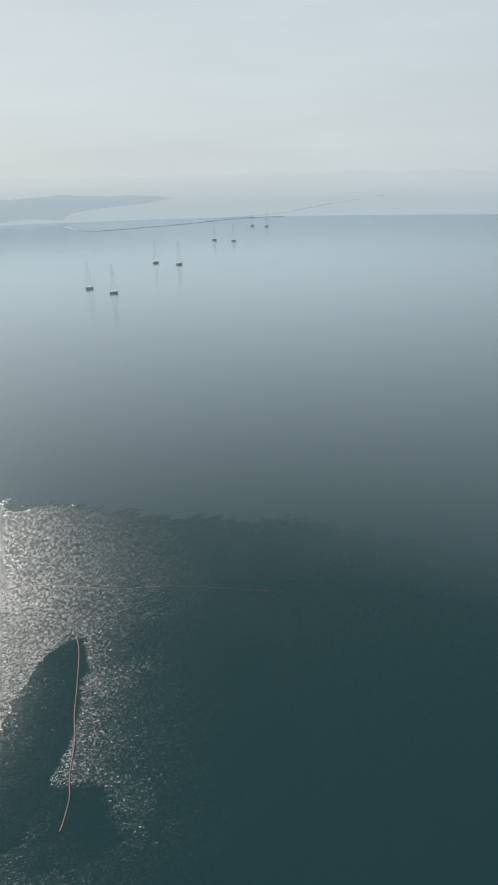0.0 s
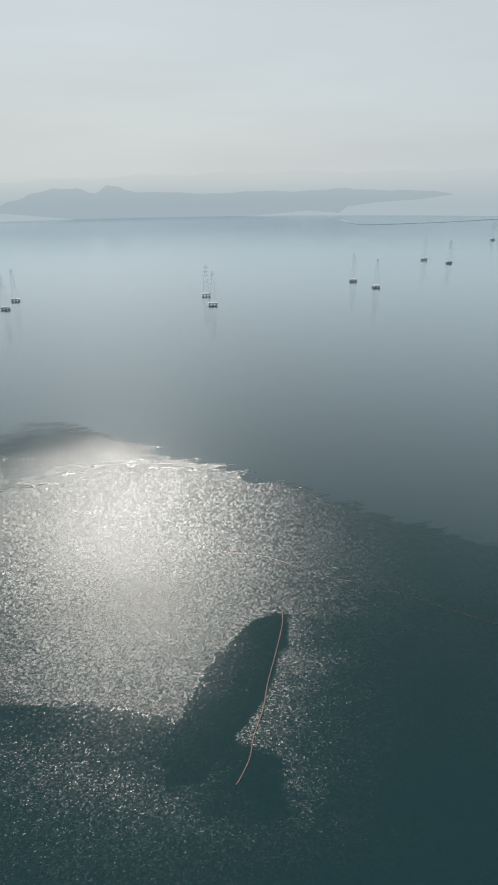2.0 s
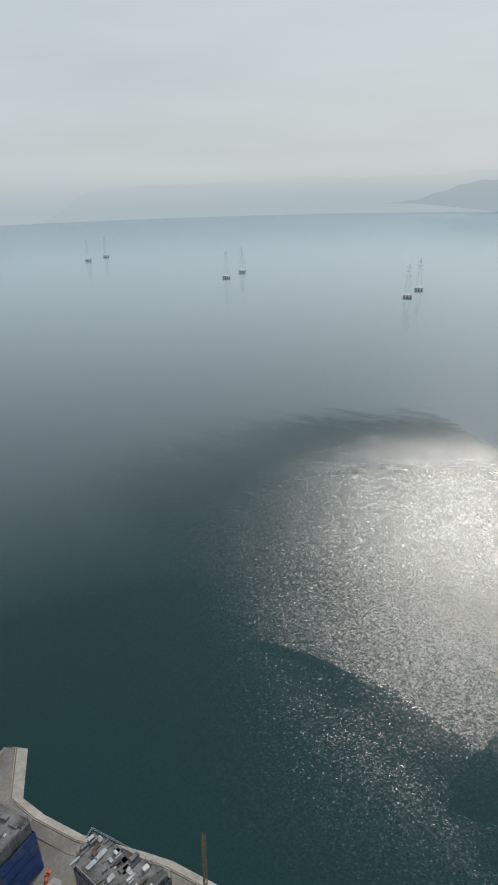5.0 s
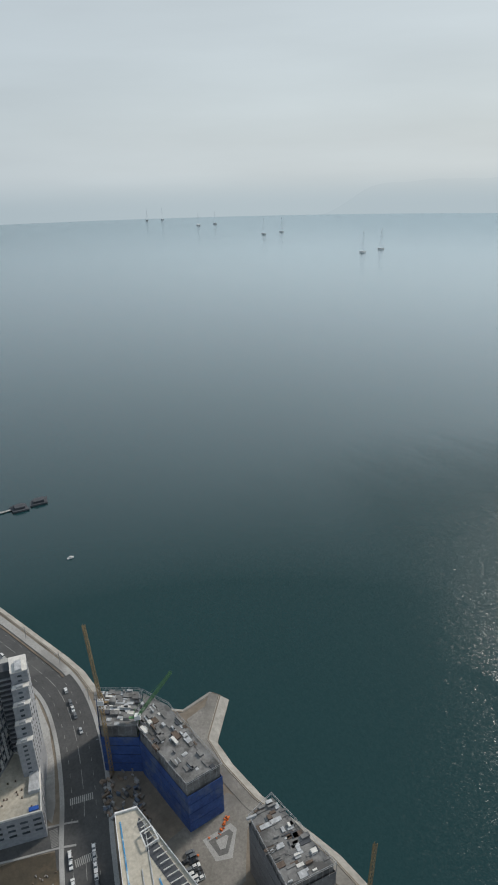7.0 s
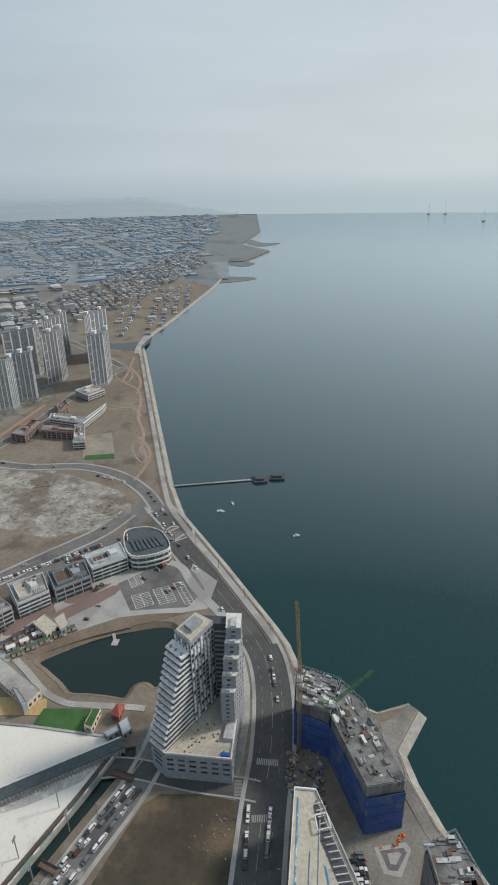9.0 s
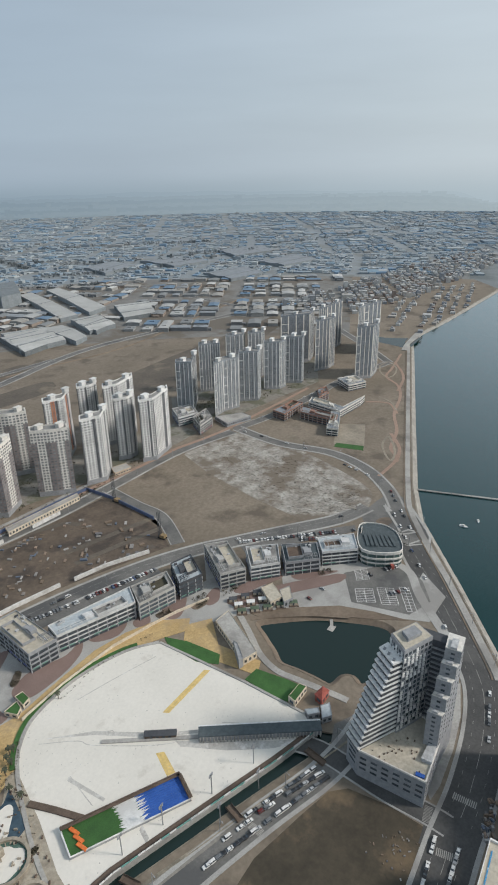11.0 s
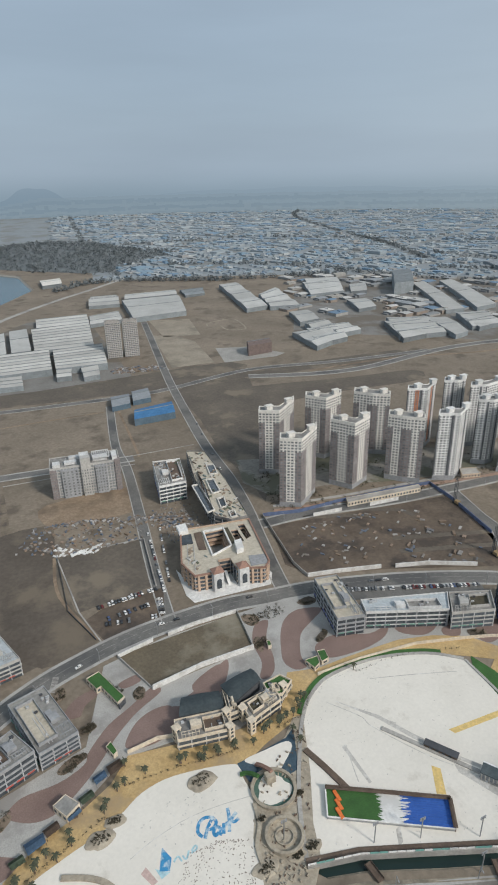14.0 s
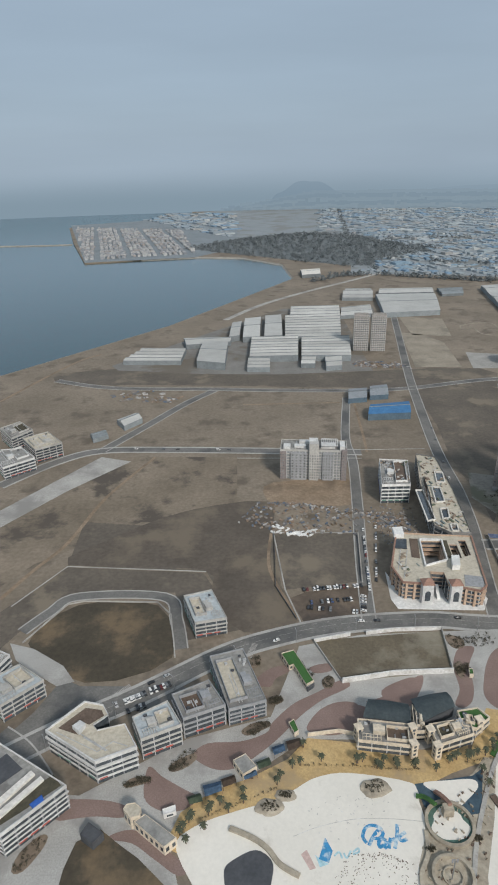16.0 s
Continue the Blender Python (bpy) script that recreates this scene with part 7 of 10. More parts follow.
for a, b in zip(BOOM2, BOOM2[1:]):
    a, b = Vector(local(boom, [a])[0]), Vector(local(boom, [b])[0])
    bm = bmesh.new()
    beam(bm, (*a, 0.15), (*a.lerp(b, 0.95), 0.05), 0.14, 0.2)
    part("float", bm, BUOY, boom)

jetty = thing("floating_jetty", *(-554, -147.3), 0.2, "long floating jetty with two dark pontoons", "jetty")
JA, JB = Vector((-556.3, -147.7)), Vector((-577.3, -62.7))
for i in range(14):
    a, b = [Vector(local(jetty, [tuple(JA.lerp(JB, u))])[0]) for u in (i / 14, (i + 0.95) / 14)]
    bm = bmesh.new()
    beam(bm, (*a, 0.7), (*b, 0.7), 2.6, 0.7)
    part("pontoon", bm, CONCRETE, jetty)
for pts in ([(-582.8, -65.4), (-585.7, -50.3), (-572.4, -46.3), (-569.6, -61.1)], [(-590, -44.5), (-593, -29.1), (-579.9, -28.9), (-577.2, -45.3)]):
    bm = bmesh.new()
    prism(bm, local(jetty, pts), 0.0, 1.6)
    part("platform", bm, DARKWALL, jetty, "dark boarded platform")
    c = inset(local(jetty, pts), 4)
    bm = bmesh.new()
    prism(bm, c, 1.6, 3.8)
    part("shelter", bm, DARKWALL, jetty)


def boat(x, y, turn, length):
    th = thing("small_boat", x, y, 0, "small white moored boat", "boat", "boats by the jetty", turn)
    bm = bmesh.new()
    w = length * 0.16
    prism(bm, [(-length / 2, -w), (length * 0.2, -w), (length / 2, 0), (length * 0.2, w), (-length / 2, w)], -0.2, 0.9)
    part("hull", bm, WHITE, th)
    part("cabin", boxed((-length * 0.2, -w * 0.6, 0.9, length * 0.1, w * 0.6, 2.0)), OFFWHITE, th)


boat(*(-510.1, -86.1), 85, 8)
boat(*(-525.5, -76.9), 20, 6)
boat(*(-472.3, -12.7), 110, 6)

# low causeway far out, in white to stand in for haze
strip("causeway", [(-321.1, 4416), (-152.9, 4017), (160.5, 4129), (496.6, 4345), (920.3, 4689), (1229.6, 4692)], 9, 1.6, WHITE, "long low causeway across the bay", "causeway", 4)


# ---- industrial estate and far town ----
# far roof colours are shifted pale blue-grey, distance haze put into the paint
ROOFS = many("hazed_town_roofs", [(0.27, 0.315, 0.355), (0.25, 0.3, 0.35), (0.35, 0.375, 0.4), (0.24, 0.3, 0.36), (0.28, 0.3, 0.32), (0.4, 0.415, 0.43), (0.25, 0.285, 0.315), (0.31, 0.325, 0.335), (0.22, 0.29, 0.37), (0.32, 0.3, 0.29)])
HAZEROOFS = many("hazed_far_roofs", [(0.27, 0.325, 0.37), (0.25, 0.305, 0.355), (0.3, 0.35, 0.385), (0.21, 0.305, 0.39), (0.28, 0.315, 0.34), (0.36, 0.4, 0.425), (0.255, 0.3, 0.335), (0.29, 0.33, 0.355), (0.18, 0.28, 0.39), (0.31, 0.315, 0.315), (0.24, 0.285, 0.32), (0.41, 0.44, 0.455)])
HOUSES = many("house_walls", [(0.34, 0.35, 0.36), (0.27, 0.28, 0.3), (0.42, 0.425, 0.425), (0.22, 0.24, 0.265), (0.31, 0.29, 0.28), (0.38, 0.39, 0.4)])
PALEROOF = surface("pale_metal_roof", (0.38, 0.385, 0.375), (0.48, 0.485, 0.475), large=0.03, small=2.0, spread=0.14)
SHEDWALL = surface("shed_wall", (0.165, 0.19, 0.205), (0.235, 0.262, 0.28), large=0.1, spread=0.25)
BLUEWALL = surface("blue_shed_wall", (0.075, 0.12, 0.165), (0.11, 0.165, 0.215), large=0.1)
BROWNBRICK = surface("brown_brick", (0.13, 0.1, 0.095), (0.18, 0.14, 0.13), large=0.2, small=1.0)
BLUEROOF = surface("blue_metal_roof", (0.04, 0.14, 0.3), (0.06, 0.19, 0.38), large=0.1)
# haze of the far air is mixed into this ground colour
TOWNGROUND = surface("hazed_town_ground", (0.215, 0.243, 0.262), (0.26, 0.288, 0.307), large=0.01, third=(0.19, 0.2, 0.198), third_scale=0.006, third_lo=0.5, third_hi=0.58)
PAVEPALE = surface("pale_paving", (0.27, 0.265, 0.25), (0.36, 0.35, 0.33), large=0.05)
ESTATEGROUND = surface("estate_yards", (0.16, 0.155, 0.145), (0.23, 0.225, 0.215), large=0.02, third=(0.14, 0.122, 0.1), third_scale=0.008, third_lo=0.48, third_hi=0.56)
# wood colour carries the blue-grey of distance haze
WOOD = surface("hazed_winter_wood", (0.118, 0.14, 0.15), (0.158, 0.178, 0.19), large=0.05, small=0.3)


SHED_SPOTS = []


def shed(corners, h, material, label, ridges=1, wall=None):
    """A factory hall: walls, and one or more shallow gables."""
    a, b, c, d = [Vector(p) for p in corners]
    m = (a + b + c + d) / 4
    SHED_SPOTS.append((m.x, m.y))
    th = thing("factory_shed", m.x, m.y, 4, label, "factory", "factory sheds")
    a, b, c, d = a - m, b - m, c - m, d - m
    bm = bmesh.new()
    prism(bm, [tuple(p) for p in (a, b, c, d)], -0.2, h)
    part("wall", bm, wall or SHEDWALL, th)
    for k in range(ridges):
        u0, u1 = k / ridges, (k + 1) / ridges
        p, q = a.lerp(d, u0), b.lerp(c, u0)
        r, s = a.lerp(d, u1), b.lerp(c, u1)
        e, f = (p + r) / 2, (q + s) / 2
        rise = min(3.0, (r - p).length * 0.12)
        bm = bmesh.new()
        v = [bm.verts.new((*x, z)) for x, z in ((p, h), (q, h), (f, h + rise), (e, h + rise), (r, h), (s, h), (p, h - 0.1), (q, h - 0.1), (r, h - 0.1), (s, h - 0.1))]
        for fc in ((0, 1, 2, 3), (3, 2, 5, 4), (0, 3, 4), (1, 5, 2), (6, 8, 9, 7), (0, 6, 7, 1), (4, 5, 9, 8)):
            bm.faces.new([v[i] for i in fc])
        roof = part("roof", bm, material, th)
        bm = bmesh.new()
        beam(bm, (*e, h + rise + 0.3), (*f, h + rise + 0.3), 1.2, 0.6)
        part("ridge_vent", bm, SHEDWALL, roof)
    n = max(2, int((b - a).length / 12))
    for k in range(n):
        p, q = a.lerp(b, (k + 0.25) / n), a.lerp(b, (k + 0.75) / n)
        bm = bmesh.new()
        pts = [(tuple(p)), tuple(q)]
        panel(bm, pts[0], pts[1], 0, 1, h * 0.3, h * 0.6, 0.15)
        part("window", bm, GLASS, th)
    return th


# the pale group on the bay
for pts, h, r in (([(-92.8, -1280.9), (-208.6, -1289.6), (-182.1, -1103), (-80.5, -1108.9)], 11, 8), ([(-19.5, -1110.7), (-104.5, -1110.6), (-93.1, -985.5), (-13, -986)], 11, 7), ([(-109.8, -1101.9), (-197, -1105.6), (-179.5, -977.8), (-98.6, -985)], 11, 7),
                  ([(-51.7, -1285.4), (-85.3, -1292.5), (-75.9, -1117.6), (-42.5, -1116.7)], 11, 1), ([(-8.9, -1263.8), (-41.9, -1275.9), (-34.1, -1113.4), (-2.9, -1112.3)], 11, 1), ([(16.5, -1231.2), (-1.8, -1239.2), (3.3, -1125.4), (22, -1118.9)], 11, 1),
                  ([(68.1, -1083.5), (23.5, -1075.3), (27.2, -944.4), (72.9, -960.8)], 13, 1), ([(106.8, -1122.6), (18, -1122.2), (19.8, -1090.1), (98, -1074.3)], 9, 1), ([(171.7, -1062.3), (96.7, -1055.4), (100.3, -980), (196.1, -988.3)], 8, 4),
                  ([(-112.9, -1384), (-220.6, -1383.6), (-210.8, -1303.1), (-105.3, -1303.9)], 8, 3), ([(-224, -1365), (-291.2, -1387.6), (-279, -1295.5), (-208.7, -1281.6)], 8, 2), ([(-324.4, -1488.3), (-465.9, -1484.6), (-423.1, -1298.6), (-300.3, -1284.8)], 11, 1), ([(-259.4, -1565), (-332.9, -1563), (-312.8, -1463.5), (-242.1, -1472.3)], 8, 2),
                  ([(-352.8, -1576), (-485.4, -1575), (-472.2, -1515), (-337.5, -1517)], 8, 1), ([(-11, -986.5), (-46.4, -983.4), (-43.8, -930.5), (-8.3, -933.5)], 8, 3), ([(-100, -988.6), (-123.1, -986.5), (-116.5, -945.5), (-94.2, -947.4)], 8, 2), ([(-137, -985.3), (-165.6, -989.4), (-157.7, -932.8), (-132.3, -929)], 8, 2)):
    shed(pts, h, PALEROOF, "pale-roofed factory shed on the bay", r)
shed([(-165.9, -753.2), (-219.2, -762), (-211.7, -721.6), (-157.1, -719.6)], 9, BLUEROOF, "bright blue-roofed shed beside a field", 1, BLUEWALL)
shed([(-149.4, -823), (-176.3, -825.8), (-168.7, -786.5), (-142.6, -781.8)], 7, BLUEGREY, "small blue-grey metal shed by a field", 1, BLUEWALL)
shed([(-181.7, -832.7), (-207.1, -838.2), (-200, -795.6), (-173.8, -792.9)], 7, BLUEGREY, "small blue-grey metal shed by a field", 1, BLUEWALL)
shed([(160.2, -727.4), (139.9, -749.5), (128.5, -731), (147.3, -706.1)], 7, PALEROOF, "small white pavilion on a bare plot", 1)
shed([(185.6, -688.6), (170.7, -699.8), (162.8, -683.6), (178.5, -671.2)], 5, SHEDWALL, "small grey hut on a bare plot", 1)
# the grey group inland
for pts, h, r in (([(-540.1, -1020.5), (-587.8, -1024.8), (-603, -947.2), (-532.9, -914)], 9, 2), ([(-596.3, -1074), (-648.4, -1085.1), (-640, -1017), (-583.9, -996.4)], 9, 2), ([(-623.3, -1042.4), (-669.9, -1044.2), (-667.9, -980.6), (-611.8, -971.2)], 9, 2), ([(-743.8, -1014.3), (-816, -1008.8), (-788.8, -898.6), (-696.3, -887)], 9, 2),
                  ([(-830.8, -1000.5), (-876.8, -986.6), (-834, -873.7), (-794.1, -861.6)], 9, 1), ([(-901.4, -972.8), (-975.6, -980.3), (-930.4, -899), (-874, -887.4)], 9, 1), ([(-579, -1037.6), (-639, -1031.6), (-614.2, -943.4), (-541.6, -926.7)], 9, 2), ([(-618.3, -1185.2), (-664.1, -1185.5), (-643.8, -1098.7), (-593.4, -1088)], 9, 1),
                  ([(-767.2, -1039.6), (-847, -1007.3), (-794.9, -888.6), (-700.2, -901.6)], 9, 3), ([(-919.7, -1006.2), (-984.6, -991.8), (-936.9, -894.1), (-866.6, -898.8)], 9, 2), ([(-1080, -1029.4), (-1156.9, -988.2), (-1063.2, -891.6), (-989.3, -918.1)], 9, 2), ([(-800.5, -1242.1), (-848.9, -1232.5), (-819.3, -1148.7), (-767.4, -1139.8)], 8, 1),
                  ([(-1068.6, -1346), (-1109, -1346.8), (-967, -1032.9), (-917.7, -1034.5)], 9, 1), ([(-1150.2, -1335.1), (-1192.6, -1335.8), (-1061.3, -1038), (-995, -1025.6)], 9, 1), ([(-855.9, -1548), (-948, -1527), (-866.7, -1364), (-773.4, -1367.6)], 9, 1), ([(-1501, -1546), (-1657, -1575), (-1627, -1440.5), (-1447.1, -1401.2)], 9, 2),
                  ([(-1716, -1492.1), (-1833, -1405.8), (-1817, -1271.4), (-1662, -1297.7)], 9, 2), ([(-1578, -1123.3), (-1748, -1091.5), (-1669, -963.1), (-1523, -985.8)], 9, 2), ([(-1868, -1102.6), (-2098, -1081.1), (-2009, -951.9), (-1830, -977.8)], 9, 2), ([(-2080, -1404.9), (-2308, -1342.1), (-2169, -1211.6), (-1974, -1259.2)], 9, 2)):
    # the farthest halls take blue-grey roofs in place of distance haze
    shed(pts, h, PALEROOF if pts[0][0] > -1200 else BLUEGREY, "pale grey factory hall inland" if pts[0][0] > -1200 else "wide blue-grey works hall in the far estate", r)


for pts, h, r, mt in (([(-608.8, -1573), (-663.5, -1587), (-605.7, -1266.4), (-550.9, -1257.5)], 10, 3, PALEROOF), ([(-644.5, -1397.2), (-722.4, -1463.7), (-672.1, -1236.7), (-606.2, -1252.7)], 10, 3, PALEROOF), ([(-822.3, -1498.2), (-903.1, -1520), (-855, -1339), (-756.5, -1335.7)], 9, 2, PALEROOF), ([(-1058.9, -1422.6), (-1127, -1432.7), (-1013.2, -1269.6), (-951.4, -1264.1)], 30, 1, SHEDWALL), ([(-423.9, -972.1), (-466.4, -975.3), (-459.6, -944.8), (-413.2, -940.2)], 18, 1, BROWNBRICK), ([(-182.5, -1902), (-243, -1920), (-234.1, -1823), (-179.5, -1806)], 10, 1, OFFWHITE), ([(-268.5, -1594), (-333.9, -1589), (-319.8, -1513), (-256.1, -1518)], 6, 5, PALEROOF), ([(-498, -1575), (-563.6, -1582), (-541.2, -1502), (-486.6, -1493.4)], 6, 2, SHEDWALL), ([(-912.7, -1408.2), (-965.4, -1411.3), (-906.7, -1315.1), (-861.8, -1319.4)], 9, 1, PALEROOF)):
    shed(pts, h, mt, "brown brick school block on a paved pad" if mt is BROWNBRICK else "plain works building on the inland plots", r, BROWNBRICK if mt is BROWNBRICK else None)


# tree belts between the far districts, and how many trees each has
BELTS = (([(-211.8, -1738), (-355, -1834), (-691.6, -1671)], 90), ([(-624.7, -2071), (-948, -1866), (-1123, -1492.1), (-1299, -1275.1)], 130), ([(-1296.8, -2676), (-1833, -2185), (-2370, -1662)], 110), ([(-423.5, -2776), (-835.2, -2744), (-1225.4, -2755)], 60), ([(-1313.5, -1575), (-1623, -1361.7), (-2237, -1299.1)], 80), ([(-1551, -1853), (-1667, -1564), (-2277, -1353.3), (-3521, -1008.4)], 110),
         ([(-719, -4700), (-470, -2742), (-415, -1940)], 170), ([(-2300, -4260), (-1964, -3683), (-1681, -2660), (-1588, -2196), (-1433, -1741)], 300), ([(-420, -1828), (-587, -1727), (-818, -1657), (-1021, -1607)], 120))
BELT_SPOTS = [Vector(p) for pts, n in BELTS for p in smooth(pts, 24)]


def quarter(name, outline, count, seed, size, height, gap, label, material, turn):
    """Rows of small buildings inside an outline, too many to count."""
    rng = random.Random(seed)
    xs, ys = [p[0] for p in outline], [p[1] for p in outline]
    bm_v, bm_f = [], []
    e = Vector((math.cos(radians(turn)), math.sin(radians(turn))))
    f = Vector((-e.y, e.x))
    tries = made = 0

    def inside(x, y):
        hit = False
        for (ax, ay), (bx, by) in zip(outline, outline[1:] + outline[:1]):
            if (ay > y) != (by > y) and x < (bx - ax) * (y - ay) / (by - ay) + ax:
                hit = not hit
        return hit

    c0 = Vector(((min(xs) + max(xs)) / 2, (min(ys) + max(ys)) / 2))
    span = max(max(xs) - min(xs), max(ys) - min(ys)) * 0.75
    cells = []
    k = int(span / gap)
    for i in range(-k, k + 1):
        for j in range(-k, k + 1):
            if i % 6 == 0 or j % 9 == 0:
                continue
            p = c0 + e * i * gap + f * j * gap
            if inside(p.x, p.y) and all(abs(p.x - b.x) > 26 or abs(p.y - b.y) > 26 for b in BELT_SPOTS):
                cells.append(p)
    rng.shuffle(cells)
    for p in cells[:count]:
        w, d = rng.uniform(*size) / 2, rng.uniform(*size) / 2
        if rng.random() < 0.05:
            w, d = w * 1.9, d * 1.9
        p = p + e * rng.uniform(-1, 1) * gap * 0.12 + f * rng.uniform(-1, 1) * gap * 0.12
        h = rng.uniform(*height) * (1.0 if rng.random() < 0.93 else 1.9)
        o = len(bm_v)
        for z in (3.9, 4 + h):
            for s, t in ((-1, -1), (1, -1), (1, 1), (-1, 1)):
                q = p + e * s * w + f * t * d
                bm_v.append((q.x, q.y, z))
        bm_f += [(o + 4, o + 5, o + 6, o + 7)] + [(o + a, o + (a + 1) % 4, o + 4 + (a + 1) % 4, o + 4 + a) for a in range(4)]
        if rng.random() < 0.6:
            o = len(bm_v)
            for z in (4 + h, 4 + h + rng.uniform(1, 3)):
                for s, t in ((-1, -1), (0.2, -1), (0.2, 0.1), (-1, 0.1)):
                    q = p + e * s * w * 0.5 + f * t * d * 0.6
                    bm_v.append((q.x, q.y, z))
            bm_f += [(o + 4, o + 5, o + 6, o + 7)] + [(o + a, o + (a + 1) % 4, o + 4 + (a + 1) % 4, o + 4 + a) for a in range(4)]
    me = bpy.data.meshes.new(name)
    me.from_pydata(bm_v, [], bm_f)
    me.materials.append(material)
    return tagged(new(name, me), label, "town", "", "stuff")


def polar(a0, a1, r0, r1):
    return [(-r * math.sin(radians(a)), r * math.cos(radians(a))) for a, r in [(a0 + (a1 - a0) * k / 8, r0) for k in range(9)] + [(a1 + (a0 - a1) * k / 8, r1) for k in range(9)]]


slab("factory_yard", [(215, -985), (120, -1115), (30, -1235), (-95, -1400), (-215, -1400), (-300, -1395), (-285, -1285), (-215, -1275), (-205, -925), (-60, -918), (70, -930), (200, -960)], 4.06, ESTATEGROUND, "grey paved yard of the factory on the bay", "ground")
slab("school_pad", [(-381, -1015), (-437, -998), (-478, -930), (-455, -918), (-363, -925)], 4.08, PAVEPALE, "pale paved pad round a school block", "pavement")
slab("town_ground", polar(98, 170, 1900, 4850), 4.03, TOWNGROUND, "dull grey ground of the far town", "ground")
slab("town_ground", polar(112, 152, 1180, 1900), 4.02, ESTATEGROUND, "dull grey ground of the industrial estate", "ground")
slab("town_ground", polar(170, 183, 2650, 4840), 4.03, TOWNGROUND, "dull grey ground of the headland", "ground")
# headland ground is tinted blue as painted distance haze
slab("town_ground", [(984.9, -3858), (541.2, -2239), (160.7, -2319), (6.9, -2561), (5.7, -4597), (496.2, -4762), (604, -4080)], 4.045, surface("hazed_headland_ground", (0.17, 0.2, 0.22), (0.225, 0.255, 0.277), large=0.01), "dull ground of the headland village", "ground")
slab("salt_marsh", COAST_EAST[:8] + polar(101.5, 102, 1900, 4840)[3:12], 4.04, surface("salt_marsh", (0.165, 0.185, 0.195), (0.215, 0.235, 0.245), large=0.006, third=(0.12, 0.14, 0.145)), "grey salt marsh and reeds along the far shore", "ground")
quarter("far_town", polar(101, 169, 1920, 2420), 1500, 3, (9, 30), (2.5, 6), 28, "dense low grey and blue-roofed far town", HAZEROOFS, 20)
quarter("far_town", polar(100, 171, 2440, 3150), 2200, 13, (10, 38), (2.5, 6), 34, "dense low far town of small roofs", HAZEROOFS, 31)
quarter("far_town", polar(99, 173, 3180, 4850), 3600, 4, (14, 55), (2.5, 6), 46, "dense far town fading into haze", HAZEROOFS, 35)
VILLAGE = many("village_houses", [(0.42, 0.425, 0.425), (0.5, 0.505, 0.5), (0.3, 0.315, 0.33), (0.36, 0.34, 0.315), (0.26, 0.285, 0.32), (0.45, 0.44, 0.42), (0.33, 0.34, 0.345), (0.24, 0.2, 0.18)])
quarter("village", [(-1268.9, -697.7), (-1726, -648.8), (-2589, -510.1), (-2256, -383.9), (-1576, -438.2), (-1250.1, -518.5)], 900, 5, (8, 13), (5, 10), 17, "rows of small pale village houses", VILLAGE, 30)
quarter("village", [(-1542, -516.7), (-1802, -344.8), (-1442.9, -307.2), (-1169.2, -330), (-1168.3, -387.1)], 130, 6, (7, 11), (3, 6), 24, "scattered village houses near the sea", VILLAGE, 10)
quarter("harbour_village", [(554.5, -2298), (166.7, -2416), (301.9, -3404), (898.3, -3619)], 2400, 7, (9, 16), (5, 8), 19, "tight grid of small houses on the headland", HOUSES, 12)
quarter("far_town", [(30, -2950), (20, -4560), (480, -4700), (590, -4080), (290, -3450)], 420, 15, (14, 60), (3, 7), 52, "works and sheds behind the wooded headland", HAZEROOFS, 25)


ESTATE_ROOFS = [surface("works_roof", c, tuple(v * 1.22 for v in c), large=0.05, small=1.0) for c in ((0.36, 0.365, 0.36), (0.24, 0.26, 0.28), (0.45, 0.45, 0.44), (0.13, 0.2, 0.28), (0.2, 0.21, 0.215), (0.3, 0.29, 0.27))]
ESTATE_WALLS = [surface("works_wall", c, tuple(v * 1.2 for v in c), large=0.1, small=0.6) for c in ((0.24, 0.25, 0.255), (0.3, 0.3, 0.29), (0.17, 0.18, 0.19), (0.26, 0.22, 0.19))]


def works(x, y, turn, w, d, h, rng):
    """A small works: walls with a band of windows, a shallow gabled or flat roof, sometimes a lean-to."""
    th = thing("works_building", x, y, 4, rng.choice(("low grey works building on the industrial estate", "pale-roofed workshop in a row of works", "metal-roofed works with a lean-to yard")), "factory", "works of the industrial estate", turn)
    bm = bmesh.new()
    box(bm, -w, -d, -0.2, w, d, h)
    if rng.random() < 0.5:
        box(bm, w, -d * 0.7, -0.2, w + rng.uniform(4, 9), d * rng.uniform(0.1, 0.6), h * 0.6)
    for s in (-1, 1):
        box(bm, -w * 0.9, s * d - 0.12, h * 0.55, w * 0.9, s * d + 0.12, h * 0.75)
    part("wall", bm, rng.choice(ESTATE_WALLS), th)
    bm = bmesh.new()
    mt = rng.choice(ESTATE_ROOFS)
    n = max(1, round(d / 11)) if rng.random() < 0.75 else 0
    for k in range(n):
        y0, y1 = -d - 0.4 + k * (2 * d + 0.8) / n, -d - 0.4 + (k + 1) * (2 * d + 0.8) / n
        ym, r = (y0 + y1) / 2, min(1.6, (y1 - y0) * 0.07)
        v = [bm.verts.new(q) for q in ((-w - 0.5, y0, h), (w + 0.5, y0, h), (w + 0.5, ym, h + r), (-w - 0.5, ym, h + r), (w + 0.5, y1, h), (-w - 0.5, y1, h))]
        for f in ((0, 1, 2, 3), (3, 2, 4, 5), (0, 3, 5), (1, 4, 2), (0, 5, 4, 1)):
            bm.faces.new([v[q] for q in f])
    if not n:
        box(bm, -w - 0.3, -d - 0.3, h, w + 0.3, d + 0.3, h + 0.7)
        box(bm, -w * 0.5, -d * 0.4, h + 0.7, -w * 0.1, d * 0.3, h + 2.6)
    part("roof", bm, mt, th)


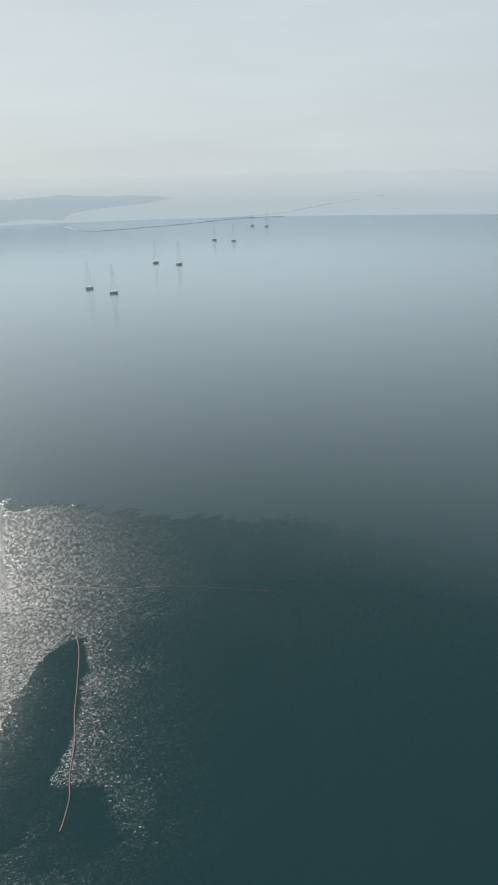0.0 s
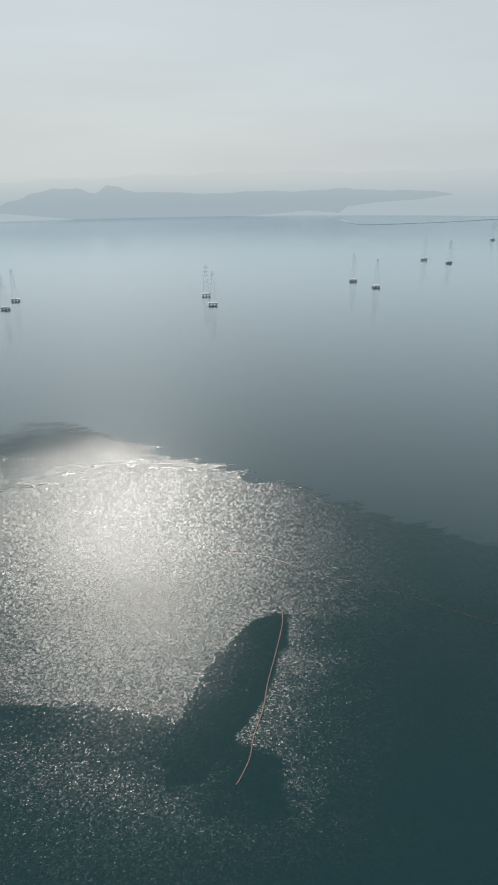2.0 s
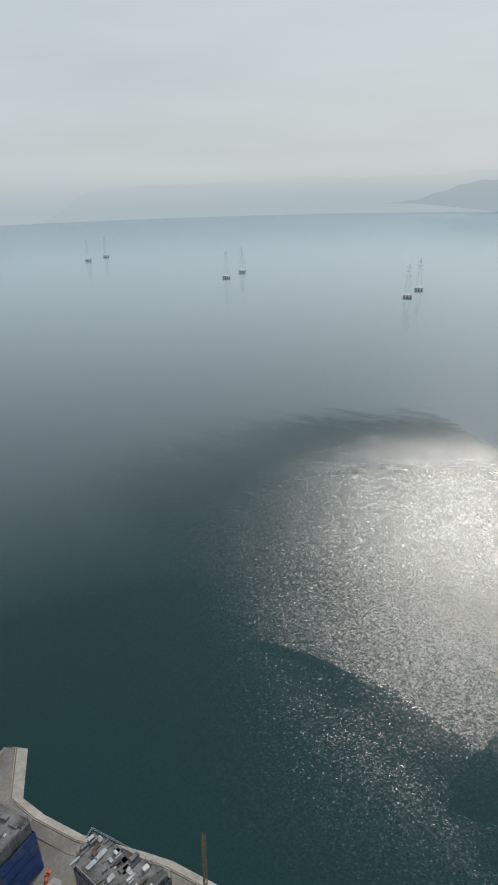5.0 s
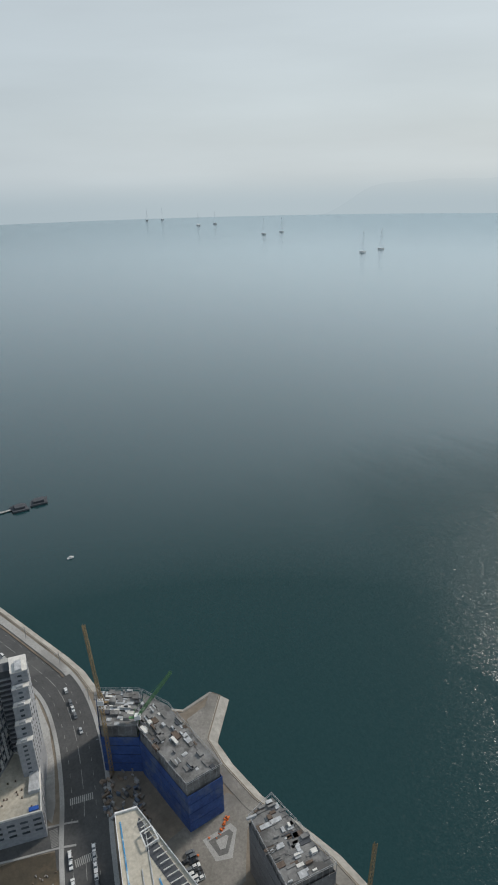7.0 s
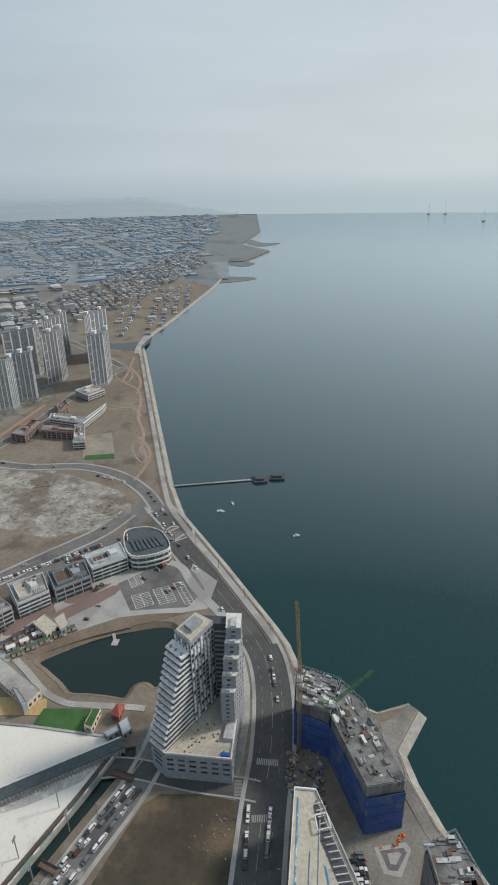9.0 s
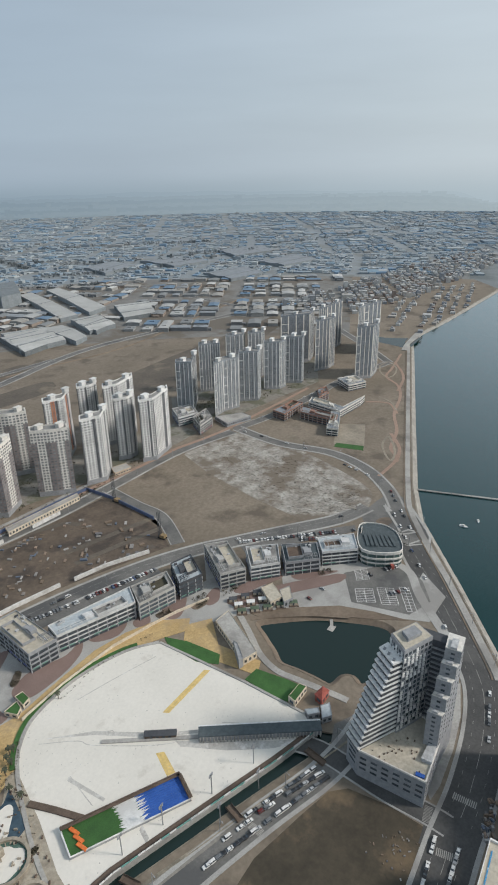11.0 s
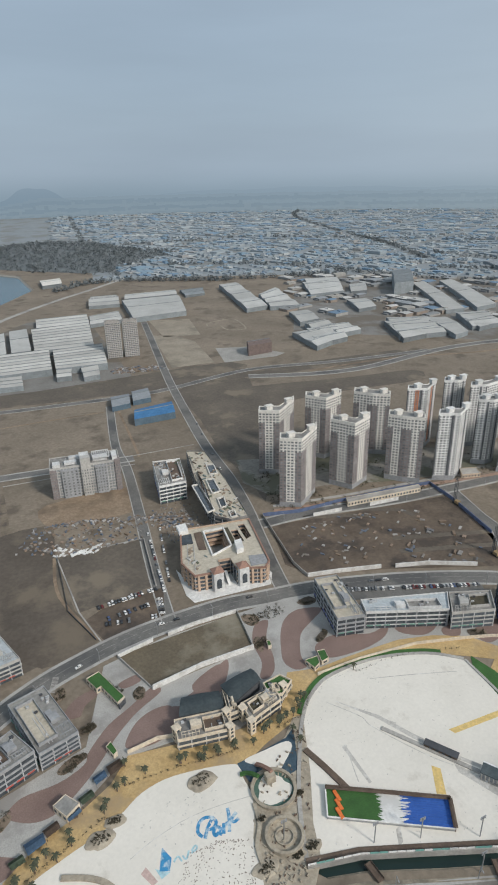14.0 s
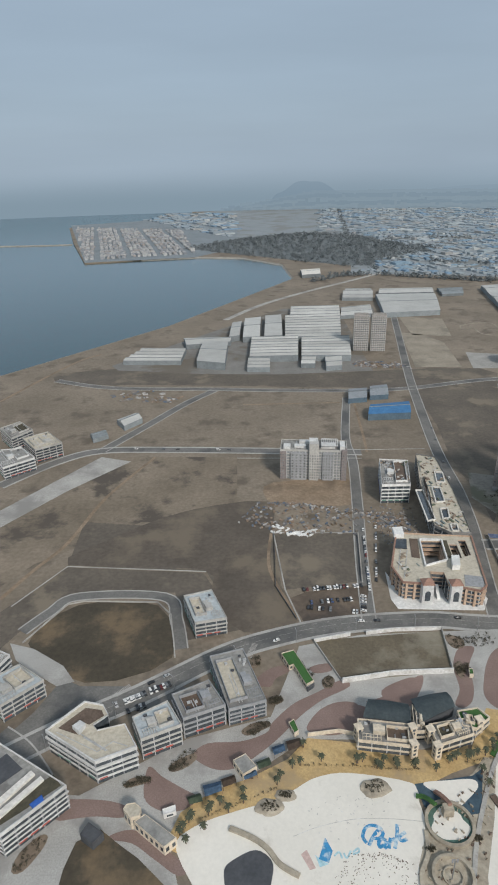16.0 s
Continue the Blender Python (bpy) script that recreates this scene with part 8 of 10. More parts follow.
def works_estate(a0, a1, r0, r1, count, seed, turn):
    rng = random.Random(seed)
    e = Vector((math.cos(radians(turn)), math.sin(radians(turn))))
    f = Vector((-e.y, e.x))
    mid = Vector((-math.sin(radians((a0 + a1) / 2)), math.cos(radians((a0 + a1) / 2)))) * (r0 + r1) / 2
    spots = []
    for i in range(-24, 25):
        for j in range(-24, 25):
            if i % 5 == 0 or j % 7 == 0:
                continue
            p = mid + e * i * 46 + f * j * 36
            a, r = math.degrees(math.atan2(-p.x, p.y)) % 360, p.length
            if a0 < a < a1 and r0 < r < r1:
                spots.append(p)
    rng.shuffle(spots)
    for p in spots[:count]:
        if any((p - Vector(q)).length < 62 for q in SHED_SPOTS):
            continue
        works(p.x + rng.uniform(-3, 3), p.y + rng.uniform(-3, 3), turn + (90 if rng.random() < 0.25 else 0), rng.uniform(11, 21), rng.uniform(8, 16), rng.uniform(4, 8), rng)


works_estate(113, 133, 1230, 1880, 170, 2, 28)
works_estate(133, 153, 1330, 1880, 130, 12, 14)


def trees(name, places, size, seed, material, label, kind="stuff", bits=26):
    """Many small tufts of twigs and leaves, far too many to count."""
    rng = random.Random(seed)
    vs, fs = [], []
    for x, y, z in places:
        r = size * rng.uniform(0.6, 1.3)
        for k in range(bits):
            a, e = rng.uniform(0, 6.283), rng.uniform(0.0, 1.5)
            d = r * rng.uniform(0.35, 1.0)
            c = Vector((x + d * math.cos(a) * math.cos(e), y + d * math.sin(a) * math.cos(e), z + d * math.sin(e) * 1.3 + 0.15 * r))
            o = len(vs)
            w = r * rng.uniform(0.22, 0.45)
            for q in range(3):
                vs.append(tuple(c + Vector((rng.uniform(-w, w), rng.uniform(-w, w), rng.uniform(-w, w)))))
            fs.append((o, o + 1, o + 2))
    me = bpy.data.meshes.new(name)
    me.from_pydata(vs, [], fs)
    me.materials.append(material)
    return tagged(new(name, me), label, "trees", "", kind)


# wooded headland with its own low hill
rng = random.Random(31)
hill_a, hill_b = Vector((177.8, -2595)), Vector((-391.6, -2032))
axis = hill_b - hill_a
cross = Vector((axis.y, -axis.x)).normalized()
if cross.y > 0:
    cross = -cross
bm = bmesh.new()
grid = []
for i in range(41):
    row = []
    for j in range(25):
        u, v = i / 40, j / 24
        p = hill_a + axis * u + cross * (v * 560 - 40)
        f = math.sin(math.pi * u) ** 0.7 * math.sin(math.pi * v) ** 0.8
        z = 3.0 + f * 46 * (0.8 + 0.3 * math.sin(5 * u + 2) * math.cos(4 * v))
        row.append(bm.verts.new((p.x, p.y, z + rng.uniform(-1, 1) * 3 * f)))
    grid.append(row)
for i in range(40):
    for j in range(24):
        bm.faces.new((grid[i][j], grid[i + 1][j], grid[i + 1][j + 1], grid[i][j + 1]))
crowns = [tuple(v.co) for row in grid for v in row for _ in (0, 1) if rng.random() < 0.8]
crowns = [(x + rng.uniform(-16, 16), y + rng.uniform(-16, 16), z) for x, y, z in crowns]
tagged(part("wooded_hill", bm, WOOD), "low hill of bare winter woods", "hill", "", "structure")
trees("winter_wood", crowns, 9, 32, WOOD, "bare winter woods on the headland, blued for haze")
# belts of trees between the far districts
belt = []
for pts, n in BELTS:
    ln = smooth(pts, 12)
    for k in range(n):
        i = rng.randrange(len(ln) - 1)
        p = Vector(ln[i]).lerp(Vector(ln[i + 1]), rng.random())
        belt.append((p.x + rng.uniform(-12, 12), p.y + rng.uniform(-12, 12), 4))
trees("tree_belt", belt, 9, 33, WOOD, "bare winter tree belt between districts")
strip("breakwater", [(1205, -2863), (1052.5, -2853), (900.7, -2844), (734.5, -2853)], 16, 3.0, REVET, "pale breakwater out in the bay", "breakwater", 5)

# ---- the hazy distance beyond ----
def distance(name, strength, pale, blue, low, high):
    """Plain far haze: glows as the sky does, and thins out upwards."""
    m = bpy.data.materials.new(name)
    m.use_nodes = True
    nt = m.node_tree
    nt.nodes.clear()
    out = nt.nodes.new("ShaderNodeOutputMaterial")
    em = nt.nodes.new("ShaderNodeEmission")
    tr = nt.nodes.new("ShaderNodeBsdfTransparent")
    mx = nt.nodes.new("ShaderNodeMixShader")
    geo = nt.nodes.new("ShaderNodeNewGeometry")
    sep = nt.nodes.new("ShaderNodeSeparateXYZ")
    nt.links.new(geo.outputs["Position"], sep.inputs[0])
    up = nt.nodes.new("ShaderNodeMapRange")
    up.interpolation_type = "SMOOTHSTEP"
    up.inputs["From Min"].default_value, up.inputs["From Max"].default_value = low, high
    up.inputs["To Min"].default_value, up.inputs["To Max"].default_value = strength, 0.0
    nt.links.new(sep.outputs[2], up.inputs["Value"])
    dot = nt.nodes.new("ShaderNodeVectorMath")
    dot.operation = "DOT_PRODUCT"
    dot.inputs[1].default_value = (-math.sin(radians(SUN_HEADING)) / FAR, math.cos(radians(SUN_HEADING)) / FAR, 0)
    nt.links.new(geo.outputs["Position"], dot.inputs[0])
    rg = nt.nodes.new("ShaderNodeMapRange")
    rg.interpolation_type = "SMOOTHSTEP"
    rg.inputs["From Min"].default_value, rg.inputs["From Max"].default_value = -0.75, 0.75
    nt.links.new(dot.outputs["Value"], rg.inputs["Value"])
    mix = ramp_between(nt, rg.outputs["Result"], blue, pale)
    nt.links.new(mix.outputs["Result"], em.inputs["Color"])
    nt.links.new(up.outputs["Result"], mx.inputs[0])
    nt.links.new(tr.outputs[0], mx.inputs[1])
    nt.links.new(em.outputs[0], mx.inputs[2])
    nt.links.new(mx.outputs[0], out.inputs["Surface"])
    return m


# backdrop sheets glow in haze colour, paler on the sun's side
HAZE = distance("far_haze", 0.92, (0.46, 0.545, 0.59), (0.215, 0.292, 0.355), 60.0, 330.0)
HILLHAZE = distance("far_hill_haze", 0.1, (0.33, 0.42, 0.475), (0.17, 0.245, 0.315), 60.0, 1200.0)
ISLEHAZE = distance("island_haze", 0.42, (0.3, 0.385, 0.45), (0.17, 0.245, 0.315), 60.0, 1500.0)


def ridge(name, profile, radius, material, label, seed=1):
    """A far shore: headings, heights of its skyline and, where it lies beyond open water, of its waterline."""
    rng = random.Random(seed)
    ph = [rng.uniform(0, 6.28) for _ in range(3)]
    bm = bmesh.new()
    prev = None
    full = [(a, z, low[0] if low else -3.0) for a, z, *low in profile]
    for (a0, z0, l0), (a1, z1, l1) in zip(full, full[1:]):
        for k in range(12):
            u = k / 12
            s = u * u * (3 - 2 * u)
            a = a0 + (a1 - a0) * u
            low = l0 + (l1 - l0) * u
            z = z0 + (z1 - z0) * s
            z = max(low + 0.5, z * (1 + 0.03 * math.sin(a * 0.9 + ph[0]) + 0.015 * math.sin(a * 2.3 + ph[1]) + 0.006 * math.sin(a * 6.1 + ph[2])))
            c, d = -math.sin(radians(a)), math.cos(radians(a))
            row = [bm.verts.new((c * radius, d * radius, low)), bm.verts.new((c * radius, d * radius, z))]
            if prev:
                bm.faces.new((prev[0], row[0], row[1], prev[1]))
            prev = row
    return tagged(part(name, bm, material), label, "backdrop", "", "structure")


# glowing ring added in place of the haze of far air
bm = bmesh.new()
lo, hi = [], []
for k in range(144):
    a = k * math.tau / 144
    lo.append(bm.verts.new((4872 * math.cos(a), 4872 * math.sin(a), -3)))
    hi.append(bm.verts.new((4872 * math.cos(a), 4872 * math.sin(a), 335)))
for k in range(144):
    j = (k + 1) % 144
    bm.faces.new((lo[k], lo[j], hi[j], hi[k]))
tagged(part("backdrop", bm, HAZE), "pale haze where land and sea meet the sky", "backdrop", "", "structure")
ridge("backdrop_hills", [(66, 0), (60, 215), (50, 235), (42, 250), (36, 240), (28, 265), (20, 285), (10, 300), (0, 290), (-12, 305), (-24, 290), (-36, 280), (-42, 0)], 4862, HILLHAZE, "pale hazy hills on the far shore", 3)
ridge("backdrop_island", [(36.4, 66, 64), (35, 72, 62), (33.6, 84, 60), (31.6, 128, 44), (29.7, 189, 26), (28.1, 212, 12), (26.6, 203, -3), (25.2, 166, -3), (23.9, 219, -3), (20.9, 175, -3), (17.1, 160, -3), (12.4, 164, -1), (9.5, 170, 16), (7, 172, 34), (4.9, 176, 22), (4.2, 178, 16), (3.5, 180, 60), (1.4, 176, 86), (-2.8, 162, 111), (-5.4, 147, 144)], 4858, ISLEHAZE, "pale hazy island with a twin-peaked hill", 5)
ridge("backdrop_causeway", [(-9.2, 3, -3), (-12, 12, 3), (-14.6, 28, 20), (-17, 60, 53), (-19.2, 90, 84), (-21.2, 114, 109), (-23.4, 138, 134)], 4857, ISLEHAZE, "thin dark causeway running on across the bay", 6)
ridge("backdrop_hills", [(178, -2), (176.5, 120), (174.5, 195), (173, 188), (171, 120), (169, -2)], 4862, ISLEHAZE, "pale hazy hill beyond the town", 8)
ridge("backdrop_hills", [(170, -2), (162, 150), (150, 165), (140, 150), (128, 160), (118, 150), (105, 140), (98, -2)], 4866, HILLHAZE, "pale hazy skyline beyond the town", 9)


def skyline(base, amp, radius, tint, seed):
    """Rows of far roofs as glowing strips, only just told apart in their painted haze."""
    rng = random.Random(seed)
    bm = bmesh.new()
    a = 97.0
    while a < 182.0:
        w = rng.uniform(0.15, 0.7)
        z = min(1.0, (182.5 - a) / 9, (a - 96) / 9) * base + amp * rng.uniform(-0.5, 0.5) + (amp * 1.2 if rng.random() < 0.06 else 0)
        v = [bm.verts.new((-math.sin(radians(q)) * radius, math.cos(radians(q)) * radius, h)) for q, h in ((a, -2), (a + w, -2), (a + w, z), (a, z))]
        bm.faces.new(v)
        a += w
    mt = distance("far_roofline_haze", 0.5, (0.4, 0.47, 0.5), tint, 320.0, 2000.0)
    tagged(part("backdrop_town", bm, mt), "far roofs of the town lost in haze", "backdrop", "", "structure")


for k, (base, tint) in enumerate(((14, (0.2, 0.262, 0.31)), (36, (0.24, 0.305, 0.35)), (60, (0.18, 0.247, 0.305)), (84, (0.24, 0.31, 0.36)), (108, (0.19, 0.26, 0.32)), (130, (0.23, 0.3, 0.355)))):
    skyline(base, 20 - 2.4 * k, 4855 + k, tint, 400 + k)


# ---- smaller buildings round the pools ----
PEACH = surface("peach_render", (0.45, 0.36, 0.27), (0.55, 0.45, 0.35), large=0.15)
CREAM = surface("cream_render", (0.55, 0.48, 0.38), (0.66, 0.58, 0.47), large=0.15)
CANVAS_BLUE = surface("blue_canvas", (0.07, 0.13, 0.22), (0.11, 0.19, 0.3), large=0.3)
CANVAS_GREEN = surface("green_canvas", (0.07, 0.1, 0.07), (0.11, 0.15, 0.1), large=0.3)
REDROOF = surface("red_roof", (0.28, 0.07, 0.05), (0.36, 0.1, 0.08), large=0.3)


def kiosk(corners, h, wall, roof, label, name="kiosk", windows=True, group=""):
    """A small flat-roofed building with a low parapet, a door and windows."""
    pts = corners if area(corners) > 0 else corners[::-1]
    cx, cy = sum(p[0] for p in pts) / len(pts), sum(p[1] for p in pts) / len(pts)
    th = thing(name, cx, cy, 4.2, label, name.replace("_", " "), group)
    pts = [(x - cx, y - cy) for x, y in pts]
    bm = bmesh.new()
    prism(bm, pts, -0.2, h)
    part("wall", bm, wall, th)
    ins = inset(pts, 0.4)
    bm = bmesh.new()
    for i in range(len(pts)):
        j = (i + 1) % len(pts)
        prism(bm, [pts[i], pts[j], ins[j], ins[i]], h, h + 0.5)
    part("parapet", bm, wall, th)
    bm = bmesh.new()
    prism(bm, ins, h, h + 0.12)
    part("roof", bm, roof, th)
    if windows:
        for i in range(len(pts)):
            a, b = pts[i], pts[(i + 1) % len(pts)]
            ln = (Vector(b) - Vector(a)).length
            m = int(ln / 3.2)
            for k in range(m):
                bm = bmesh.new()
                panel(bm, a, b, (k + 0.25) / m, (k + 0.75) / m, h * 0.3, h * 0.75, 0.08)
                part("window", bm, GLASS, th)
    return th


kiosk([(-164.6, -272.7), (-169.8, -271.7), (-168.4, -263.8), (-162.6, -262.7)], 3, CREAM, TURF, "cream kiosk with bright green roof")
kiosk([(-21.5, -258), (-24.7, -260.2), (-26.8, -252.2), (-24.3, -250.4)], 3, CREAM, TURF, "cream kiosk with bright green roof")
kiosk([(-138.7, -295.8), (-141.1, -295.5), (-140.2, -290.7), (-137.6, -290.6)], 2.6, CREAM, TURF, "tiny cream kiosk with green roof")
kiosk([(-153.3, -268.7), (-162.7, -268.7), (-160.8, -262.4), (-155.8, -259.8)], 3, CREAM, TURF, "cream kiosk with bright green roof")
kiosk([(-20.8, -312.3), (-29.2, -315.1), (-39.5, -287.7), (-34.6, -284.7), (-28.1, -302.4), (-25.1, -301.1)], 4, CREAM, TURF, "L-shaped cream gatehouse with green roof", "gatehouse")
kiosk([(-28.2, -303), (-33.9, -305.8), (-39.7, -286.5), (-35.2, -283)], 3, DARKWALL, ROOFGREY, "dark-roofed annexe beside the gatehouse", "gatehouse")
kiosk([(10.4, -233.1), (3.6, -236.9), (-2.4, -228.9), (5, -224.3)], 4.5, CREAM, ROOFGREY, "cream pavilion with flat grey roof", "pavilion")
kiosk([(64.2, -204.8), (63, -207.3), (58.8, -207.9), (55.4, -205), (55.6, -201.2), (59.9, -199.9)], 8, CREAM, ROOFTAN, "faceted cream turret by the sand walk", "turret")
kiosk([(58.3, -199.5), (53.5, -203.2), (36.8, -190.9), (42.3, -186.6)], 6, CREAM, ROOFGREY, "long cream service house with grey roof", "service_house")
kiosk([(45.7, -207.6), (39.3, -209.8), (38.6, -206.5), (44.7, -204.6)], 2.8, WHITE, WHITE, "white caravan on the sand walk", "caravan")
kiosk([(83.5, -194.7), (80.7, -200.6), (72.4, -195.1), (76.7, -190.2)], 5, DARKWALL, DARKWALL, "dark slate-roofed hut beside the paving", "hut", False)
for pts, mt in (([(33.9, -214.3), (27.2, -216.3), (25.6, -211.8), (32.2, -210.1)], CANVAS_GREEN), ([(26.1, -220.4), (16.9, -222.7), (15.9, -217.2), (24.5, -214)], CANVAS_BLUE), ([(16.8, -223.7), (9.7, -226.2), (8.5, -221.7), (15.3, -218.9)], BROWNWOOD), ([(-2.1, -233.2), (-9, -236.1), (-10.4, -231.6), (-3.5, -228.9)], CANVAS_GREEN), ([(-10.9, -242.1), (-17.5, -244.5), (-18.5, -239.9), (-12.2, -237.2)], CANVAS_BLUE), ([(-18.9, -245.8), (-26.9, -248), (-27.9, -242.5), (-20, -239.6)], BROWNWOOD), ([(5.1, -225.2), (-1.7, -228.6), (-2.6, -225.7), (4.1, -222.8)], CANVAS_BLUE)):
    pts = pts if area(pts) > 0 else pts[::-1]
    c = Vector((sum(p[0] for p in pts) / 4, sum(p[1] for p in pts) / 4))
    th = thing("market_stall", c.x, c.y, 4.3, "market stall with a coloured canvas roof", "stall", "market stalls")
    lp = [(x - c.x, y - c.y) for x, y in pts]
    e, f = (Vector(lp[0]) + Vector(lp[3])) / 2, (Vector(lp[1]) + Vector(lp[2])) / 2
    bm = bmesh.new()
    v = [bm.verts.new((*p, 2.4)) for p in lp] + [bm.verts.new((*e, 3.6)), bm.verts.new((*f, 3.6))]
    for fc in ((0, 1, 5, 4), (2, 3, 4, 5), (0, 4, 3), (1, 2, 5)):
        bm.faces.new([v[i] for i in fc])
    bmesh.ops.solidify(bm, geom=bm.faces[:], thickness=0.08)
    part("canopy", bm, mt, th)
    for p in lp:
        part("post", boxed((p[0] - 0.08, p[1] - 0.08, 0, p[0] + 0.08, p[1] + 0.08, 2.4)), BROWNWOOD, th)
    part("counter", boxed((-1.6, -0.5, 0, 1.6, 0.5, 1.1)), BROWNWOOD, th)

# pond side
kiosk([(-282.1, -203.6), (-295.7, -201.6), (-270.2, -162.9), (-259.6, -166.8)], 5, CREAM, CONCRETE, "long low cream boathouse with a concrete roof", "boathouse")
kiosk([(-269.6, -181), (-268.9, -177.3), (-258.9, -166.5), (-255.7, -167.7)], 7, GREYWALL, GREYWALL, "grey wedge-shaped stair house", "stair_house", False)
kiosk([(-329.4, -193.9), (-339.2, -189.5), (-329, -175), (-318.6, -179.6)], 5.5, CREAM, ROOFTAN, "cream cafe with tan roof", "cafe")
kiosk([(-334.7, -180.9), (-342.6, -176.4), (-330.7, -167.8), (-323.4, -171.1)], 5.5, GREYWALL, ROOFTAN, "grey cafe with tan roof", "cafe")
kiosk([(-247.8, -127.6), (-260.4, -126.6), (-260.5, -121.7), (-246.1, -122.4)], 4.5, CREAM, TURF, "cream pump house with green roof", "pump_house")
kiosk([(-244.4, -115.1), (-249.7, -108.6), (-246.7, -106.2), (-241.5, -111.6)], 4, GREYWALL, ROOFBLUE, "small grey plant room by the pier", "plant_room")
kiosk([(-251.7, -108.2), (-256.6, -104.3), (-248.4, -99.1), (-243.4, -103.2)], 4, GREYWALL, ROOFBLUE, "pale grey machine room at the pier", "plant_room")
th = kiosk([(-257.3, -114.3), (-264.6, -112.7), (-264.2, -108.5), (-255.4, -108.9)], 4.5, REDROOF, REDROOF, "red pavilion with a hipped roof", "pavilion")
bm = bmesh.new()
pts = local(th, [(-256.9, -114.8), (-265.4, -113.1), (-264.6, -108), (-254.6, -108.5)])
v = [bm.verts.new((*p, 4.9)) for p in pts]
top = bm.verts.new((0, 0, 7.6))
for i in range(4):
    bm.faces.new((v[i], v[(i + 1) % 4], top))
bm.faces.new(v[::-1])
part("hipped_roof", bm, REDROOF, th)
strip("pond_path", [(-302.3, -197.2), (-289.6, -181), (-274.2, -162.7), (-266.9, -146), (-266.8, -129.9), (-267.2, -111.3), (-267.1, -97)], 4.5, 4.3, CONCRETE, "pale path between the pond and the pool", "path")
strip("pond_path", [(-301.5, -186.9), (-315.9, -168.6), (-328.2, -149.3), (-339.2, -125.9)], 4, 4.25, SOIL, "earth path along the pond", "path")
jet = thing("landing_stage", *(-338.1, -140.6), 1.3, "small pale landing stage on the pond", "jetty")
j0, j1 = Vector(local(jet, [(-346.6, -143.6)])[0]), Vector(local(jet, [(-323.8, -133.2)])[0])
bm = bmesh.new()
beam(bm, (*j0, 1.6), (*j1, 0.6), 2.2, 0.4)
part("deck", bm, CONCRETE, jet)
part("platform", boxed((j1.x - 3, j1.y - 2.2, 0, j1.x + 3, j1.y + 2.2, 0.7)), CONCRETE, jet)
cabins = []
for i, (x, y) in enumerate([(-311.8, -208.2), (-320, -202.5), (-328, -197), (-336.9, -192.5), (-308.7, -201.4), (-315.7, -195), (-323, -189.2), (-333.1, -186.2), (-329, -180.3), (-304, -195.6), (-310.7, -188.6), (-317.3, -181.7), (-324.3, -174.5), (-331, -167.5)]):
    roof = DARKWALL if i < 4 else WHITE if i < 9 else CANVAS_GREEN
    th = thing("glamping_cabin", x, y, 4.25, ("dark", "white", "dull green")[0 if i < 4 else 1 if i < 9 else 2] + "-roofed holiday cabin on a deck", "cabin", "holiday cabins by the pond", turn=128)
    part("deck", boxed((-3.6, -3.4, 0, 3.6, 2.4, 0.4)), BROWNWOOD, th)
    part("wall", boxed((-2.8, -1.8, 0.4, 2.8, 1.8, 2.7)), CREAM, th)
    bm = bmesh.new()
    v = [bm.verts.new(c) for c in ((-3.1, -2.1, 2.6), (3.1, -2.1, 2.6), (3.1, 2.1, 2.6), (-3.1, 2.1, 2.6), (-3.1, 0, 3.5), (3.1, 0, 3.5))]
    for fc in ((0, 1, 5, 4), (2, 3, 4, 5), (0, 4, 3), (1, 2, 5), (3, 2, 1, 0)):
        bm.faces.new([v[k] for k in fc])
    part("roof", bm, roof, th)
    part("door", boxed((-0.6, -1.9, 0.4, 0.6, -1.8, 2.4)), GLASS, th)

SLATEROOF = surface("slate_blue_roof", (0.085, 0.115, 0.13), (0.12, 0.15, 0.165), large=0.2)
# arcade with two dark curved halls
def curved_hall(corners, h, rise, label):
    a, b, c, d = [Vector(p) for p in corners]
    m = (a + b + c + d) / 4
    th = thing("curved_hall", m.x, m.y, 4.2, label, "hall", "curved halls")
    a, b, c, d = a - m, b - m, c - m, d - m
    bm = bmesh.new()
    pts = [tuple(p) for p in (a, b, c, d)]
    prism(bm, pts, -0.2, h)
    part("wall", bm, DARKWALL, th)
    bm = bmesh.new()
    n = 10
    rows = []
    for i in range(n + 1):
        u = i / n
        z = h + 0.3 + rise * math.sin(math.pi * u)
        p, q = a.lerp(d, u), b.lerp(c, u)
        k = (p - q).normalized() * 1.2
        rows.append([bm.verts.new((*(p + k), z)), bm.verts.new((*((p + q) / 2), z + 0.8)), bm.verts.new((*(q - k), z))])
    for r, s in zip(rows, rows[1:]):
        for k in range(2):
            bm.faces.new((r[k], r[k + 1], s[k + 1], s[k]))
    bmesh.ops.solidify(bm, geom=bm.faces[:], thickness=0.5)
    part("roof", bm, SLATEROOF, th, "dark slate-grey curved roof")
    return th


